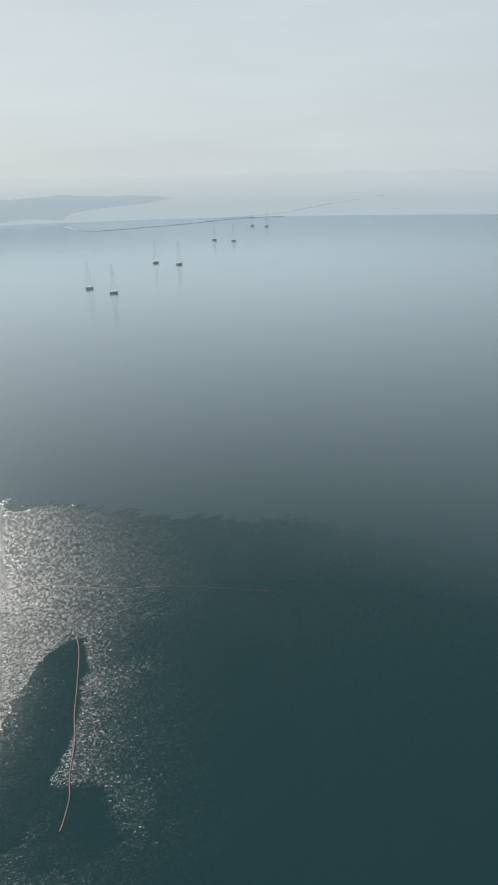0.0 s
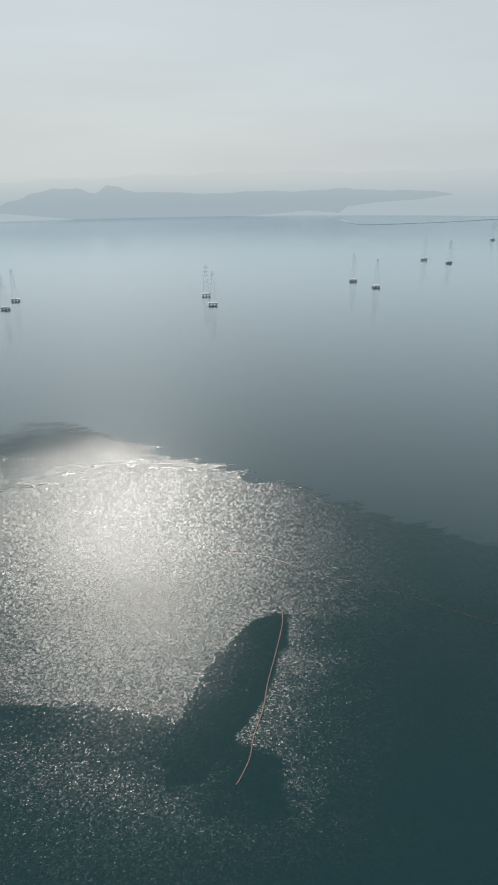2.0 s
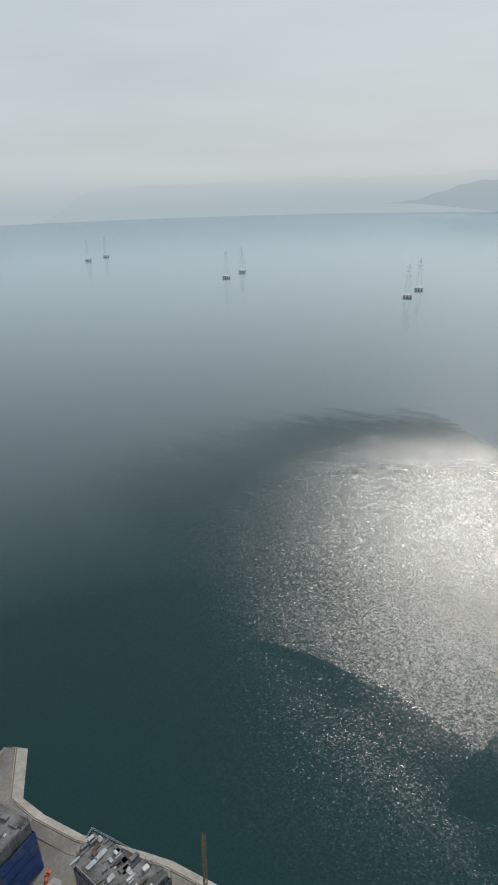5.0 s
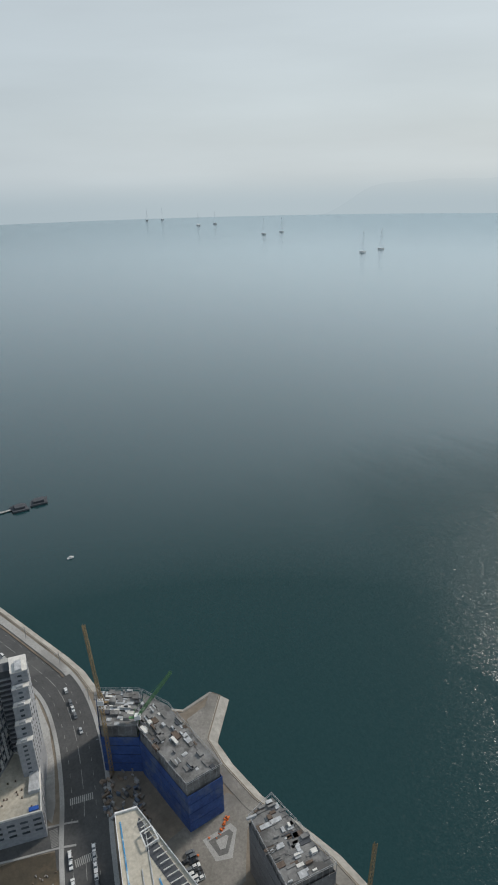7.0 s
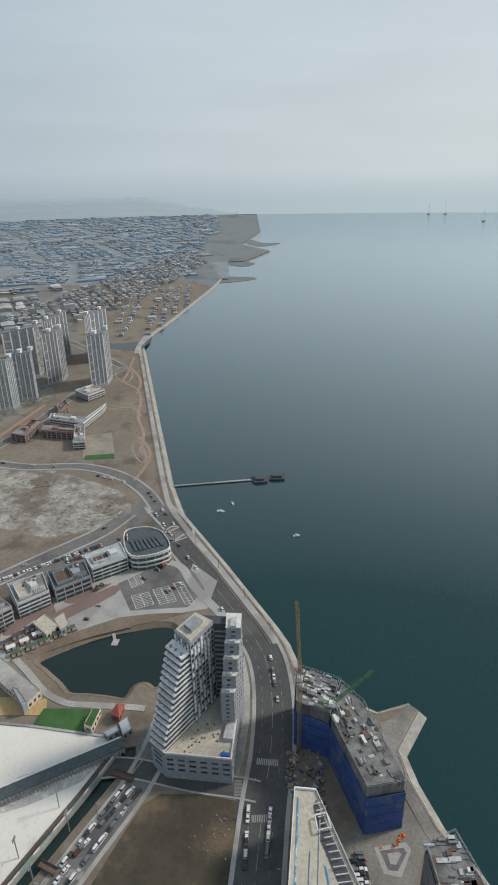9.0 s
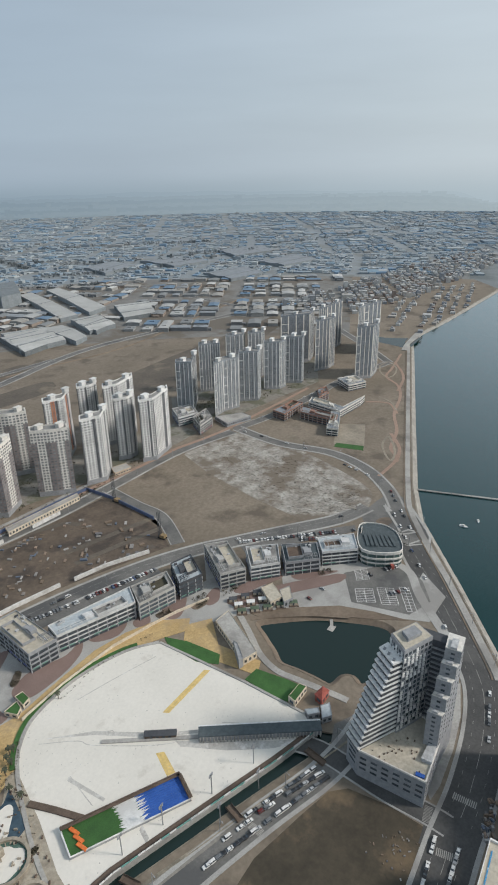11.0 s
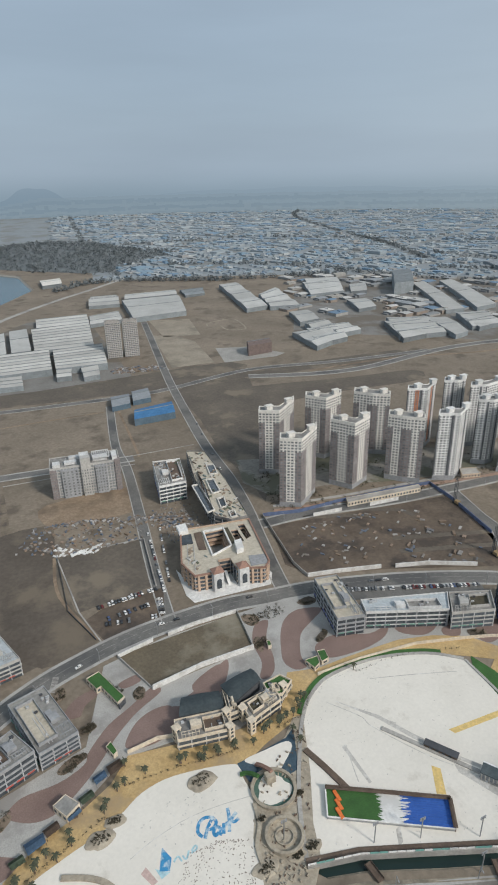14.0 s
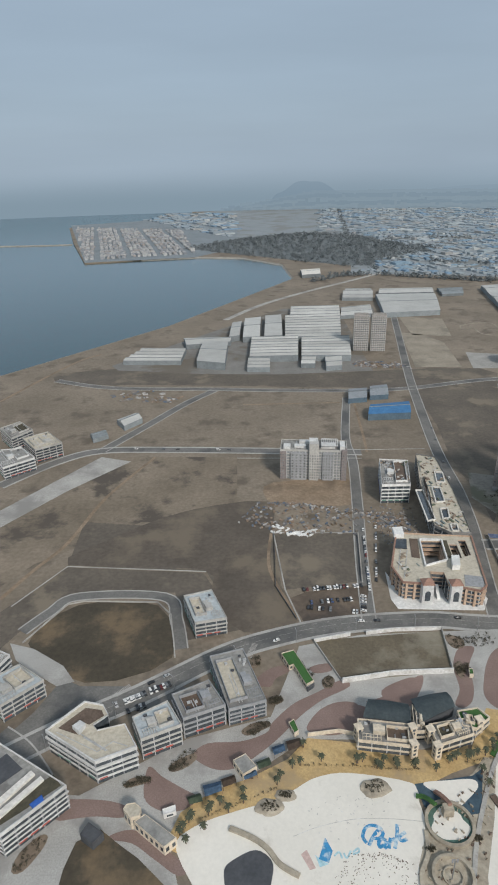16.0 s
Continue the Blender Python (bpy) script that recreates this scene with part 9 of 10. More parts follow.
curved_hall([(-65, -256.1), (-88.9, -250.9), (-90.9, -265.1), (-70.7, -269.2)], 7, 1.6, "dark curved-roof hall of the arcade")
curved_hall([(-96.7, -251.8), (-117.6, -261.5), (-115.7, -273), (-95.2, -268.7)], 7, 1.6, "dark curved-roof hall of the arcade")
for pts, h, lab in (([(-60.4, -255), (-89.4, -250.1), (-89.3, -235.4), (-58.1, -240.8)], 7.5, "cream arcade building with open roof terrace"), ([(-99.4, -249.7), (-123.7, -253.3), (-122.8, -242.5), (-100.6, -235.8)], 7.5, "cream arcade building with grey roof"), ([(-118.4, -258.8), (-131, -260.7), (-135.8, -253.5), (-125.6, -246.1), (-118.2, -248.4)], 7, "cream arcade pavilion with turf roof"), ([(-94.1, -265.1), (-97.1, -252.8), (-98.2, -245.9), (-90.7, -245.8)], 6.5, "grey-roofed link of the arcade")):
    shop(pts, h, 2, lab, CREAM, TURF if "turf" in lab else ROOFGREY, seed=int(abs(pts[0][0])), name="arcade_building", group="arcade buildings", units=7, signs=False)
for x, y in [(-87.7, -236.6), (-100.2, -234.9), (-59.8, -248.1), (-128.5, -250.9), (-89.8, -247.3), (-99.2, -245.4)]:
    th = thing("arcade_turret", x, y, 4.2, "square cream turret with arched openings", "turret", "arcade turrets", turn=15)
    part("wall", boxed((-1.9, -1.9, -0.2, 1.9, 1.9, 9.5)), CREAM, th)
    part("cornice", boxed((-2.2, -2.2, 9.5, 2.2, 2.2, 10.1)), CREAM, th)
    for z in (2, 5, 7.5):
        for s in (-1, 1):
            part("opening", boxed((-0.8, s * 1.95 - 0.05, z, 0.8, s * 1.95 + 0.05, z + 1.5)), GLASS, th)
            part("opening", boxed((s * 1.95 - 0.05, -0.8, z, s * 1.95 + 0.05, 0.8, z + 1.5)), GLASS, th)


def wall_line(name, pts, h, material, label, w=0.5, z=4.0, steps=1, pieces=0):
    """A thin wall or hoarding along a line."""
    ln = smooth(pts, steps) if steps > 1 else pts
    bm = bmesh.new()
    band(bm, shifted(ln, w / 2), shifted(ln, -w / 2), z - 0.2, z + h)
    return tagged(part(name, bm, material), label, "wall", "", "structure")


HOARD = surface("white_hoarding", (0.6, 0.6, 0.59), (0.7, 0.7, 0.69), large=0.2, small=0.8, third=(0.48, 0.47, 0.45), third_scale=0.15)
BLUEHOARD = surface("blue_hoarding", (0.08, 0.11, 0.2), (0.12, 0.16, 0.27), large=0.2)
wall_line("hoarding", [(-44, -326.3), (-69.6, -331.9)], 3, HOARD, "white hoarding round the vacant plot", 0.8)
wall_line("hoarding", [(-80.6, -332.6), (-101.5, -335.1), (-132.8, -335)], 3, HOARD, "white hoarding round the vacant plot", 0.8)
wall_line("hoarding", [(-44, -326.3), (-57.5, -289.7)], 2.2, CONCRETE, "concrete wall round the vacant plot")
wall_line("hoarding", [(-57.5, -289.7), (-92, -294.9), (-129.1, -295.4)], 4, HOARD, "white hoarding round the vacant plot", 0.9)
wall_line("hoarding", [(-133.6, -334.9), (-129.1, -295.4)], 2.2, CONCRETE, "concrete wall round the vacant plot")
wall_line("hoarding", [(-200.6, -349.8), (-225.7, -344.3), (-259.4, -334.8)], 3.5, HOARD, "white hoarding round the building site", 1.0)
wall_line("hoarding", [(-270.1, -330.5), (-296.9, -321.9), (-330.3, -304.1)], 3.5, HOARD, "white hoarding round the building site", 1.0)
wall_line("hoarding", [(-207.9, -448.8), (-241.8, -440.2), (-285, -440.4), (-348.3, -437.1), (-385.9, -431.9), (-385, -397.4), (-375, -335.4)], 3.5, BLUEHOARD, "blue and grey hoarding round the building site", 0.7)
wall_line("hoarding", [(-250.1, -428.2), (-278.9, -425.6)], 3.5, HOARD, "white printed hoarding panel", 0.8, 4.1)
wall_line("hoarding", [(-307.9, -421.9), (-338.4, -419.1)], 3.5, HOARD, "white printed hoarding panel", 0.8, 4.1)
wall_line("hoarding", [(-207.9, -448.8), (-198.4, -369.4), (-200.6, -349.8)], 3, CONCRETE, "grey site fence")
wall_line("field_fence", [(-24.3, -463.9), (-21.4, -387.8), (-34.2, -349.7)], 1.6, DARKWALL, "dark mesh fence round a field", 0.3)
wall_line("field_fence", [(-97.1, -460.2), (-88.4, -391.9)], 1.6, DARKWALL, "dark mesh fence round a field", 0.3)
wall_line("field_fence", [(155.7, -333.4), (134.7, -373.2), (122.8, -376.6), (67.2, -372.8), (56.1, -358.4), (49.4, -315.8)], 1.0, CONCRETE, "pale kerb wall round the fallow plot", 0.8)
wall_line("walk_wall", [(-31.8, -250.8), (-49.8, -252.8), (-62.1, -249.3)], 3, CREAM, "cream garden wall with gate arches")
wall_line("walk_wall", [(-156, -256.5), (-187.8, -256.5), (-229.3, -252.4), (-267.9, -240.9), (-280.5, -236.2), (-304.4, -224.8)], 2.6, CREAM, "cream garden wall behind the sand walk")

# ---- play pool between the two big pools ----
slab("rock_ground", [(-85.4, -204.8), (-116.6, -224.4), (-125.9, -233.9), (-132.5, -233.4), (-118.8, -199.9), (-105.5, -172.9), (-100.5, -156.4), (-87.7, -142.3), (-68.9, -145.9), (-72.6, -163.8), (-75.6, -178.7), (-82.3, -191.6)], 4.34, STONE, "sandy mock-rock ground of the play pools", "ground")
slab("play_pool", [(-84.4, -219.4), (-95.7, -220.6), (-116, -223.1), (-123.2, -227.6), (-113.2, -202.6), (-103.9, -201.2), (-90, -204.9), (-86.1, -206.9)], 4.38, surface("dark_blue_pool", (0.03, 0.06, 0.09), (0.06, 0.1, 0.13), large=0.2), "dark blue play pool half covered by white silt", "pool")
slab("silt_patch", [(-89, -219.8), (-102.1, -220.8), (-115.2, -221), (-116.5, -216.5), (-109.1, -210), (-102.9, -206.3), (-96.8, -210.8), (-93.3, -214.2)], 4.42, POOL, "white silt on the play pool", "ground", 0.1, rounded=4)


def disc(cx, cy, r, n=28):
    return [(cx + r * math.cos(k * math.tau / n), cy + r * math.sin(k * math.tau / n)) for k in range(n)]


PX, PY = (-95.8, -197.4)
RIMR = 10.5
slab("round_pool", disc(PX, PY, RIMR), 4.5, surface("green_pool_edge", (0.06, 0.12, 0.1), (0.1, 0.17, 0.14), large=0.2), "round play pool with a dark green edge", "pool")
slab("silt_patch", [(PX + (8.6 + 0.9 * math.sin(3 * a) + 0.6 * math.sin(7 * a)) * math.cos(a), PY + (8.6 + 0.9 * math.sin(3 * a)) * math.sin(a)) for a in [k * math.tau / 40 for k in range(40)]], 4.56, POOL, "white silt on the round pool", "ground", 0.1)
QX, QY = (-89.6, -172.8)


def ring_wall(name, cx, cy, r0, r1, z0, z1, material, label):
    a, b = disc(cx, cy, r0, 36), disc(cx, cy, r1, 36)
    bm = bmesh.new()
    band(bm, a + a[:1], b + b[:1], z0, z1)
    return tagged(part(name, bm, material), label, "wall", "", "structure")


ring_wall("pool_wall", PX, PY, 10.4, 12.0, 4.0, 6.0, STONE, "mock-rock wall round the play pool")
ring_wall("ring_wall", QX, QY, 8.2, 9.6, 4.0, 6.6, STONE, "pale ring wall of the whirl pool")
ring_wall("ring_wall", QX, QY, 4.0, 4.6, 4.0, 5.4, STONE, "pale inner ring of the whirl pool")
slab("ring_floor", disc(QX, QY, 8.2), 4.5, STONE, "pale floor of the whirl pool", "pool")
th = thing("water_slide", *(-96.2, -209.2), 4.4, "brown tube slide with green chute at the play pool", "slide")
for nm, mt, pts in (("tube", BRICKRED, ((-1, 6, 6), (0, 2, 4.5), (1.5, -2, 2.8), (3, -5, 1))), ("chute", TURF, ((6, 5, 5), (8, 1, 3.5), (10, -2, 1.6), (13, -3, 0.6)))):
    bm = bmesh.new()
    for a, b in zip(pts, pts[1:]):
        beam(bm, a, b, 2.0, 1.2)
    part(nm, bm, mt, th)
part("tower", boxed((-2.5, 4.5, 0, 2.5, 8.5, 5.4)), STONE, th)


def rock(x, y, r, seed, label="rounded mock-rock planter beside the pool"):
    rng = random.Random(seed)
    th = thing("rock_planter", x, y, 4.3, label, "rock", "rock planters")
    bm = bmesh.new()
    bmesh.ops.create_icosphere(bm, subdivisions=3, radius=r)
    for v in bm.verts:
        n = 1 + 0.3 * noise.noise(v.co * (1.6 / r) + Vector((seed * 3.1, 0, 0)))
        v.co = Vector((v.co.x * n * 1.25, v.co.y * n * 0.8, max(v.co.z * 0.2 * n, -0.3)))
    part("rock", bm, STONE, th)
    rows = []
    for k in range(70):
        a, d = rng.uniform(0, 6.283), r * rng.uniform(0.1, 0.75)
        rows.append((1.1 * d * math.cos(a), 0.7 * d * math.sin(a), 0.1 * r))
    bm = bmesh.new()
    for x0, y0, z0 in rows:
        for k in range(7):
            q = [bm.verts.new((x0 + rng.uniform(-0.5, 0.5), y0 + rng.uniform(-0.5, 0.5), z0 + rng.uniform(0, 1.1))) for _ in range(3)]
            bm.faces.new(q)
    part("planting", bm, SHRUB, th, "low brown winter plants")
    return th


for i, (x, y, r) in enumerate([(*p, r) for p, r in zip([(-63.4, -218), (-8.3, -209.1), (-16.3, -215.2), (-91.1, -162.7), (-75.1, -163.3), (-106.7, -189.8), (-83.1, -185.6), (-99.6, -163.5)], (6.5, 6, 4.5, 4, 5, 3, 3, 4))]):
    rock(x, y, r, i + 5)
wall_line("rock_edge", [(12, -198.5), (1.5, -193.7), (-6, -188.2), (-11.7, -180.6), (-20.1, -175.2)], 1.2, STONE, "mock-rock edge of the wading pool", 2.4, 4.3, 5)
wall_line("rock_edge", [(-83.3, -194.4), (-81.1, -183.2), (-75.4, -173.4), (-74.5, -161.5)], 1.0, STONE, "mock-rock edge of the wading pool", 2.0, 4.3, 5)
slab("grey_basin", [(14.4, -178.6), (10.2, -183.6), (-0.6, -187.9), (-8, -182.6), (-7.5, -174.4), (-3.4, -165.3), (11.2, -168.1)], 4.36, DARKWALL, "drained grey basin with silt", "pool", 0.1, rounded=4)
strip("floor_crack", [(-19, -193.9), (-32.3, -198.4), (-50.2, -201.5), (-67.7, -201.1), (-83.5, -199.2)], 0.35, 4.33, STAIN, "joint line across the pool floor", "joint", 0.1)

# faded blue logo, as plain strokes
LB = surface("faded_azure", (0.3, 0.5, 0.58), (0.42, 0.6, 0.66), large=0.3)
def stroke(pts, w, mt, z):
    strip("painted_stroke", pts, w, z, mt, "blue brush stroke painted on the pool floor", "floor painting", 0.1, steps=5)


for i, pts in enumerate(([(-60.7, -196.0), (-57.3, -192.6), (-54.4, -188.3)], [(-53.6, -189.5), (-52.3, -192.8), (-54.3, -196.7), (-57.8, -198.1), (-61.3, -196.7), (-62.2, -193.6), (-59.7, -191.5), (-56.8, -192.1)], [(-63.1, -190.3), (-61.3, -191.3), (-59.4, -189.8), (-59.5, -187.5), (-61.8, -188.6)], [(-63.4, -190.3), (-61.8, -188.0), (-62.7, -186.7)], [(-65.5, -191.7), (-63.5, -186.7)], [(-64.8, -189.7), (-67.0, -191.0), (-68.1, -190.3)], [(-70.0, -198.3), (-69.2, -193.9), (-66.4, -186.5)], [(-73.3, -194.3), (-68.7, -191.5)], [(-69.0, -191.6), (-70.6, -190.1), (-73.2, -190.9)])):
    stroke(pts, 1.7, AZURE, 4.335 + 0.004 * i)
for i, pts in enumerate(([(-37.2, -184), (-39.8, -185.7), (-40.8, -182.8)], [(-41.9, -185.3), (-43, -182.9), (-45.4, -186.2)], [(-46.1, -184.5), (-49.1, -185.5), (-49, -187.2), (-46.4, -185.5)])):
    stroke(pts, 0.9, LB, 4.335 + 0.003 * i)
slab("painted_sail", [(-34.1, -192.9), (-36.9, -186.3), (-34.4, -180.9), (-29.9, -182.8)], 4.36, AZURE, "blue sail shape painted on the pool floor", "floor painting", 0.1)
slab("painted_sail", [(-28.4, -184.7), (-30.9, -182.6), (-34.3, -180.4), (-30, -179.1)], 4.355, LB, "pale blue shape painted on the pool floor", "floor painting", 0.1)
slab("painted_sail", [(-21.7, -185.2), (-24.7, -187.3), (-28.1, -178.7), (-25.3, -178)], 4.35, surface("faded_pink", (0.5, 0.36, 0.33), (0.6, 0.48, 0.44)), "faded pink shape painted on the pool floor", "floor painting", 0.1)

# ---- planting ----
def palm_proto(x, y, h, seed):
    rng = random.Random(seed)
    th = thing("palm_tree", x, y, 4.25, "small palm tree wrapped for winter", "palm tree", "palms along the sand walk")
    bm = bmesh.new()
    rings = []
    for k in range(7):
        z = h * k / 6
        r = 0.32 - 0.14 * k / 6
        cx = 0.25 * math.sin(k * 0.4)
        rings.append([bm.verts.new((cx + r * math.cos(a * math.tau / 7), r * math.sin(a * math.tau / 7), z)) for a in range(7)])
    for p, q in zip(rings, rings[1:]):
        for a in range(7):
            bm.faces.new((p[a], p[(a + 1) % 7], q[(a + 1) % 7], q[a]))
    bm.faces.new(rings[-1])
    part("trunk", bm, BROWNWOOD, th)
    bm = bmesh.new()
    for k in range(20):
        a = k * 2.4 + rng.uniform(-0.2, 0.2)
        L = rng.uniform(1.7, 2.5)
        lift = rng.uniform(0.1, 1.0)
        prev = None
        for s in range(6):
            u = s / 5
            d = L * u
            z = h + lift * 1.5 * u - 2.0 * u * u * (1.2 - lift * 0.5)
            w = 0.34 * math.sin(math.pi * min(u * 0.9 + 0.1, 1)) + 0.03
            c = Vector((0.25 * math.sin(2.4) + d * math.cos(a), d * math.sin(a), z))
            sd = Vector((-math.sin(a), math.cos(a), -0.35)) * w
            s2 = Vector((math.sin(a), -math.cos(a), -0.35)) * w
            row = [bm.verts.new(c + sd), bm.verts.new(c), bm.verts.new(c + s2)]
            if prev:
                bm.faces.new((prev[0], prev[1], row[1], row[0]))
                bm.faces.new((prev[1], prev[2], row[2], row[1]))
            prev = row
    part("crown", bm, LEAF, th)
    return th


palms = [palm_proto(*p, h, i) for i, (p, h) in enumerate(zip([(-37.6, -234.6), (-57.1, -232.6), (-68.8, -228.5)], (5.0, 5.8, 4.4)))]
rng = random.Random(15)
for x, y in [(-77.4, -228.5), (-86.7, -229.3), (-106, -231), (-116.6, -232.7), (-122.8, -235.3), (-133.2, -241.2), (-136.8, -243.8), (-25.7, -232.4), (-21.4, -230.8), (-28.7, -243.7), (-12.7, -221.4), (-14.6, -225.3), (5.1, -211.7), (5.3, -216.3), (17, -211), (22.6, -206.3), (21.2, -208.3), (32.2, -202.5), (34.8, -198.9), (36.1, -196.4), (30.8, -205), (-67.2, -230.1), (-71, -232.7), (-87.6, -229.4), (-97.7, -226.3), (-108.6, -232.4), (-110.7, -232.9), (-117.6, -234.8), (-119.3, -234.6), (-132.9, -237.4), (-127.1, -234.9), (-138.8, -243), (-121.7, -225.3), (-121.8, -216.4), (-56.4, -232.6), (-59.7, -233.4), (-77.1, -231), (-178.7, -250.7), (12.5, -207), (24.3, -198.7), (32.7, -192)]:
    copy_thing(rng.choice(palms), pose(x, y, 4.25, 0, 0, rng.uniform(0, 360)))


def bed(pts, n, size, seed, material=None, label="bed of low brown winter shrubs"):
    xs, ys = [p[0] for p in pts], [p[1] for p in pts]
    rng = random.Random(seed)
    got = []
    tris = tessellate_polygon([[Vector((*p, 0)) for p in pts]])
    for k in range(n):
        t = [Vector(pts[i]) for i in rng.choice(tris)]
        u, v = sorted((rng.random(), rng.random()))
        p = t[0] * u + t[1] * (v - u) + t[2] * (1 - v)
        got.append((p.x, p.y, 4.25))
    trees("planting", got, size, seed, material or SHRUB, label, bits=22)


for i, pts in enumerate(([(45.5, -232.9), (40, -241.2), (32.5, -244.9), (31, -242.2), (38.3, -233.4), (43.7, -231.2)], [(68.9, -224.2), (63.7, -227.8), (54.4, -227.5), (53.6, -224.3), (61.8, -222.2), (67.2, -221.4)], [(1.1, -254.6), (-2.5, -259.3), (-9.2, -261.2), (-11.2, -258.4), (-3.7, -253.6), (-0.3, -251.3)], [(-10.8, -277.6), (-16.3, -280.9), (-20.1, -277.5), (-15.6, -274)], [(-33.2, -297.7), (-38.3, -302.3), (-40.7, -297.4), (-36.2, -292.3)], [(-134.4, -299.7), (-140.5, -302.9), (-140.4, -297.1), (-135.1, -294)], [(-145.3, -325.6), (-164.3, -331.9), (-168.4, -321.5), (-151.8, -315.7)], [(-317.2, -223.6), (-333.6, -214.5), (-322.8, -211.9), (-312.2, -217.1)], [(-298.2, -235.5), (-309.8, -231.3), (-304.9, -224.7), (-293.5, -229)], [(-375.3, -171.1), (-385.5, -162.5), (-381.9, -158.3), (-373.3, -165.2)], [(-141.2, -326.8), (-159.1, -331.6), (-153.3, -320.8), (-143, -318.5)])):
    bed(pts, 34, 1.1, 60 + i)
row = []
rng = random.Random(71)
for pts in ([(-26.3, -232.3), (-54.2, -231), (-72.6, -228.4), (-88.5, -227.8)], [(-115.1, -231), (-132.9, -234.6), (-144.5, -246.3)], [(26.8, -204.2), (8.6, -210.9), (-12.4, -219.2)], [(-179.5, -248.8), (-215.2, -248), (-253.1, -237.5)]):
    ln = smooth(pts, 10)
    for p in ln:
        row.append((p[0] + rng.uniform(-0.4, 0.4), p[1] + rng.uniform(-0.4, 0.4), 4.3))
trees("clipped_shrub", row, 0.9, 72, SHRUB, "row of round brown shrubs on the sand walk", bits=24)

# ---- vehicles ----
TYRE = surface("tyre_rubber", (0.015, 0.015, 0.016), (0.03, 0.03, 0.03))


def car_proto(paint, label, long=4.6, tall=1.5, boxy=False):
    th = thing("car", 0, 0, -50, label, "car", "parked and driving cars")
    L, W = long / 2, 0.92

    def body(profile, w0, w1):
        bm = bmesh.new()
        n = len(profile)
        rows = []
        for s in (-1, 1):
            rows.append([bm.verts.new((x, s * (w0 + (w1 - w0) * k), z)) for x, z, k in profile])
        for i in range(n):
            j = (i + 1) % n
            bm.faces.new((rows[0][i], rows[0][j], rows[1][j], rows[1][i]))
        bm.faces.new(rows[0][::-1])
        bm.faces.new(rows[1])
        return bm

    part("body", body([(-L, 0.3, 0), (L, 0.3, 0), (L, 0.62, 0), (L * 0.92, 0.78, 0.3), (L * 0.45, 0.92, 0.3), (-L * 0.95, 0.95, 0.3), (-L, 0.7, 0)], W, W * 0.93), paint, th)
    f = 0.82 if boxy else 0.5
    part("glasshouse", body([(L * (0.62 if boxy else 0.42), 0.93, 0), (L * (0.4 if boxy else 0.12), tall - 0.08, 1), (-L * (0.88 if boxy else 0.62), tall - 0.08, 1), (-L * 0.9, 0.93, 0)], W * 0.92, W * 0.78), GLASS, th)
    part("roof", body([(L * (0.4 if boxy else 0.14), tall - 0.08, 0), (L * 0.1, tall, 1), (-L * 0.6, tall, 1), (-L * (0.88 if boxy else 0.64), tall - 0.08, 0)], W * 0.79, W * 0.72), paint, th)
    for x in (-L * 0.62, L * 0.62):
        for y in (-W, W):
            bm = bmesh.new()
            bmesh.ops.create_cone(bm, cap_ends=True, segments=10, radius1=0.33, radius2=0.33, depth=0.22, matrix=Matrix.Translation((x, y * 0.93, 0.33)) @ Matrix.Rotation(math.pi / 2, 4, "X"))
            part("wheel", bm, TYRE, th)
    return th


def paint(name, c):
    return surface(name, tuple(v * 0.92 for v in c), c, rough=0.3, large=0.3, small=1.0, bump=0.0)


protos = [
    (car_proto(paint("white_car_paint", (0.75, 0.75, 0.74)), "white saloon car"), 5),
    (car_proto(paint("black_car_paint", (0.025, 0.026, 0.03)), "black saloon car"), 4),
    (car_proto(paint("grey_car_paint", (0.16, 0.17, 0.18)), "dark grey estate car", 4.7, 1.65, True), 3),
    (car_proto(paint("silver_car_paint", (0.42, 0.43, 0.44)), "silver saloon car"), 2),
    (car_proto(paint("white_van_paint", (0.72, 0.72, 0.71)), "white boxy van", 5.0, 1.95, True), 3),
    (car_proto(paint("red_car_paint", (0.14, 0.022, 0.02)), "dark red hatchback car", 4.2, 1.5, True), 1),
    (car_proto(paint("blue_car_paint", (0.05, 0.08, 0.18)), "dark blue saloon car"), 1),
]
for ob, _ in protos:
    for o in (ob, *ob.children):
        words = ob["label"]
    ob["label"] = words + " on the asphalt"
pool_of = [ob for ob, n in protos for _ in range(n)]
rng = random.Random(99)
used = set()


def put_car(x, y, turn, z=4.22):
    ob = rng.choice(pool_of)
    if ob not in used:
        used.add(ob)
        ob.matrix_world = pose(x, y, z, 0, 0, turn)
        return
    copy_thing(ob, pose(x, y, z, 0, 0, turn))


def car_row(a, b, n, cross, z=4.22, miss=0.1):
    """Cars along a line from a to b; cross: turned across it, as in a car park."""
    a, b = Vector(a), Vector(b)
    d = b - a
    t = math.degrees(math.atan2(d.y, d.x)) + (90 if cross else 0)
    for i in range(n):
        if rng.random() < miss:
            continue
        p = a.lerp(b, (i + 0.5 + rng.uniform(-0.12, 0.12)) / n)
        put_car(p.x, p.y, t + rng.uniform(-2, 2) + (180 if rng.random() < 0.4 else 0), z)


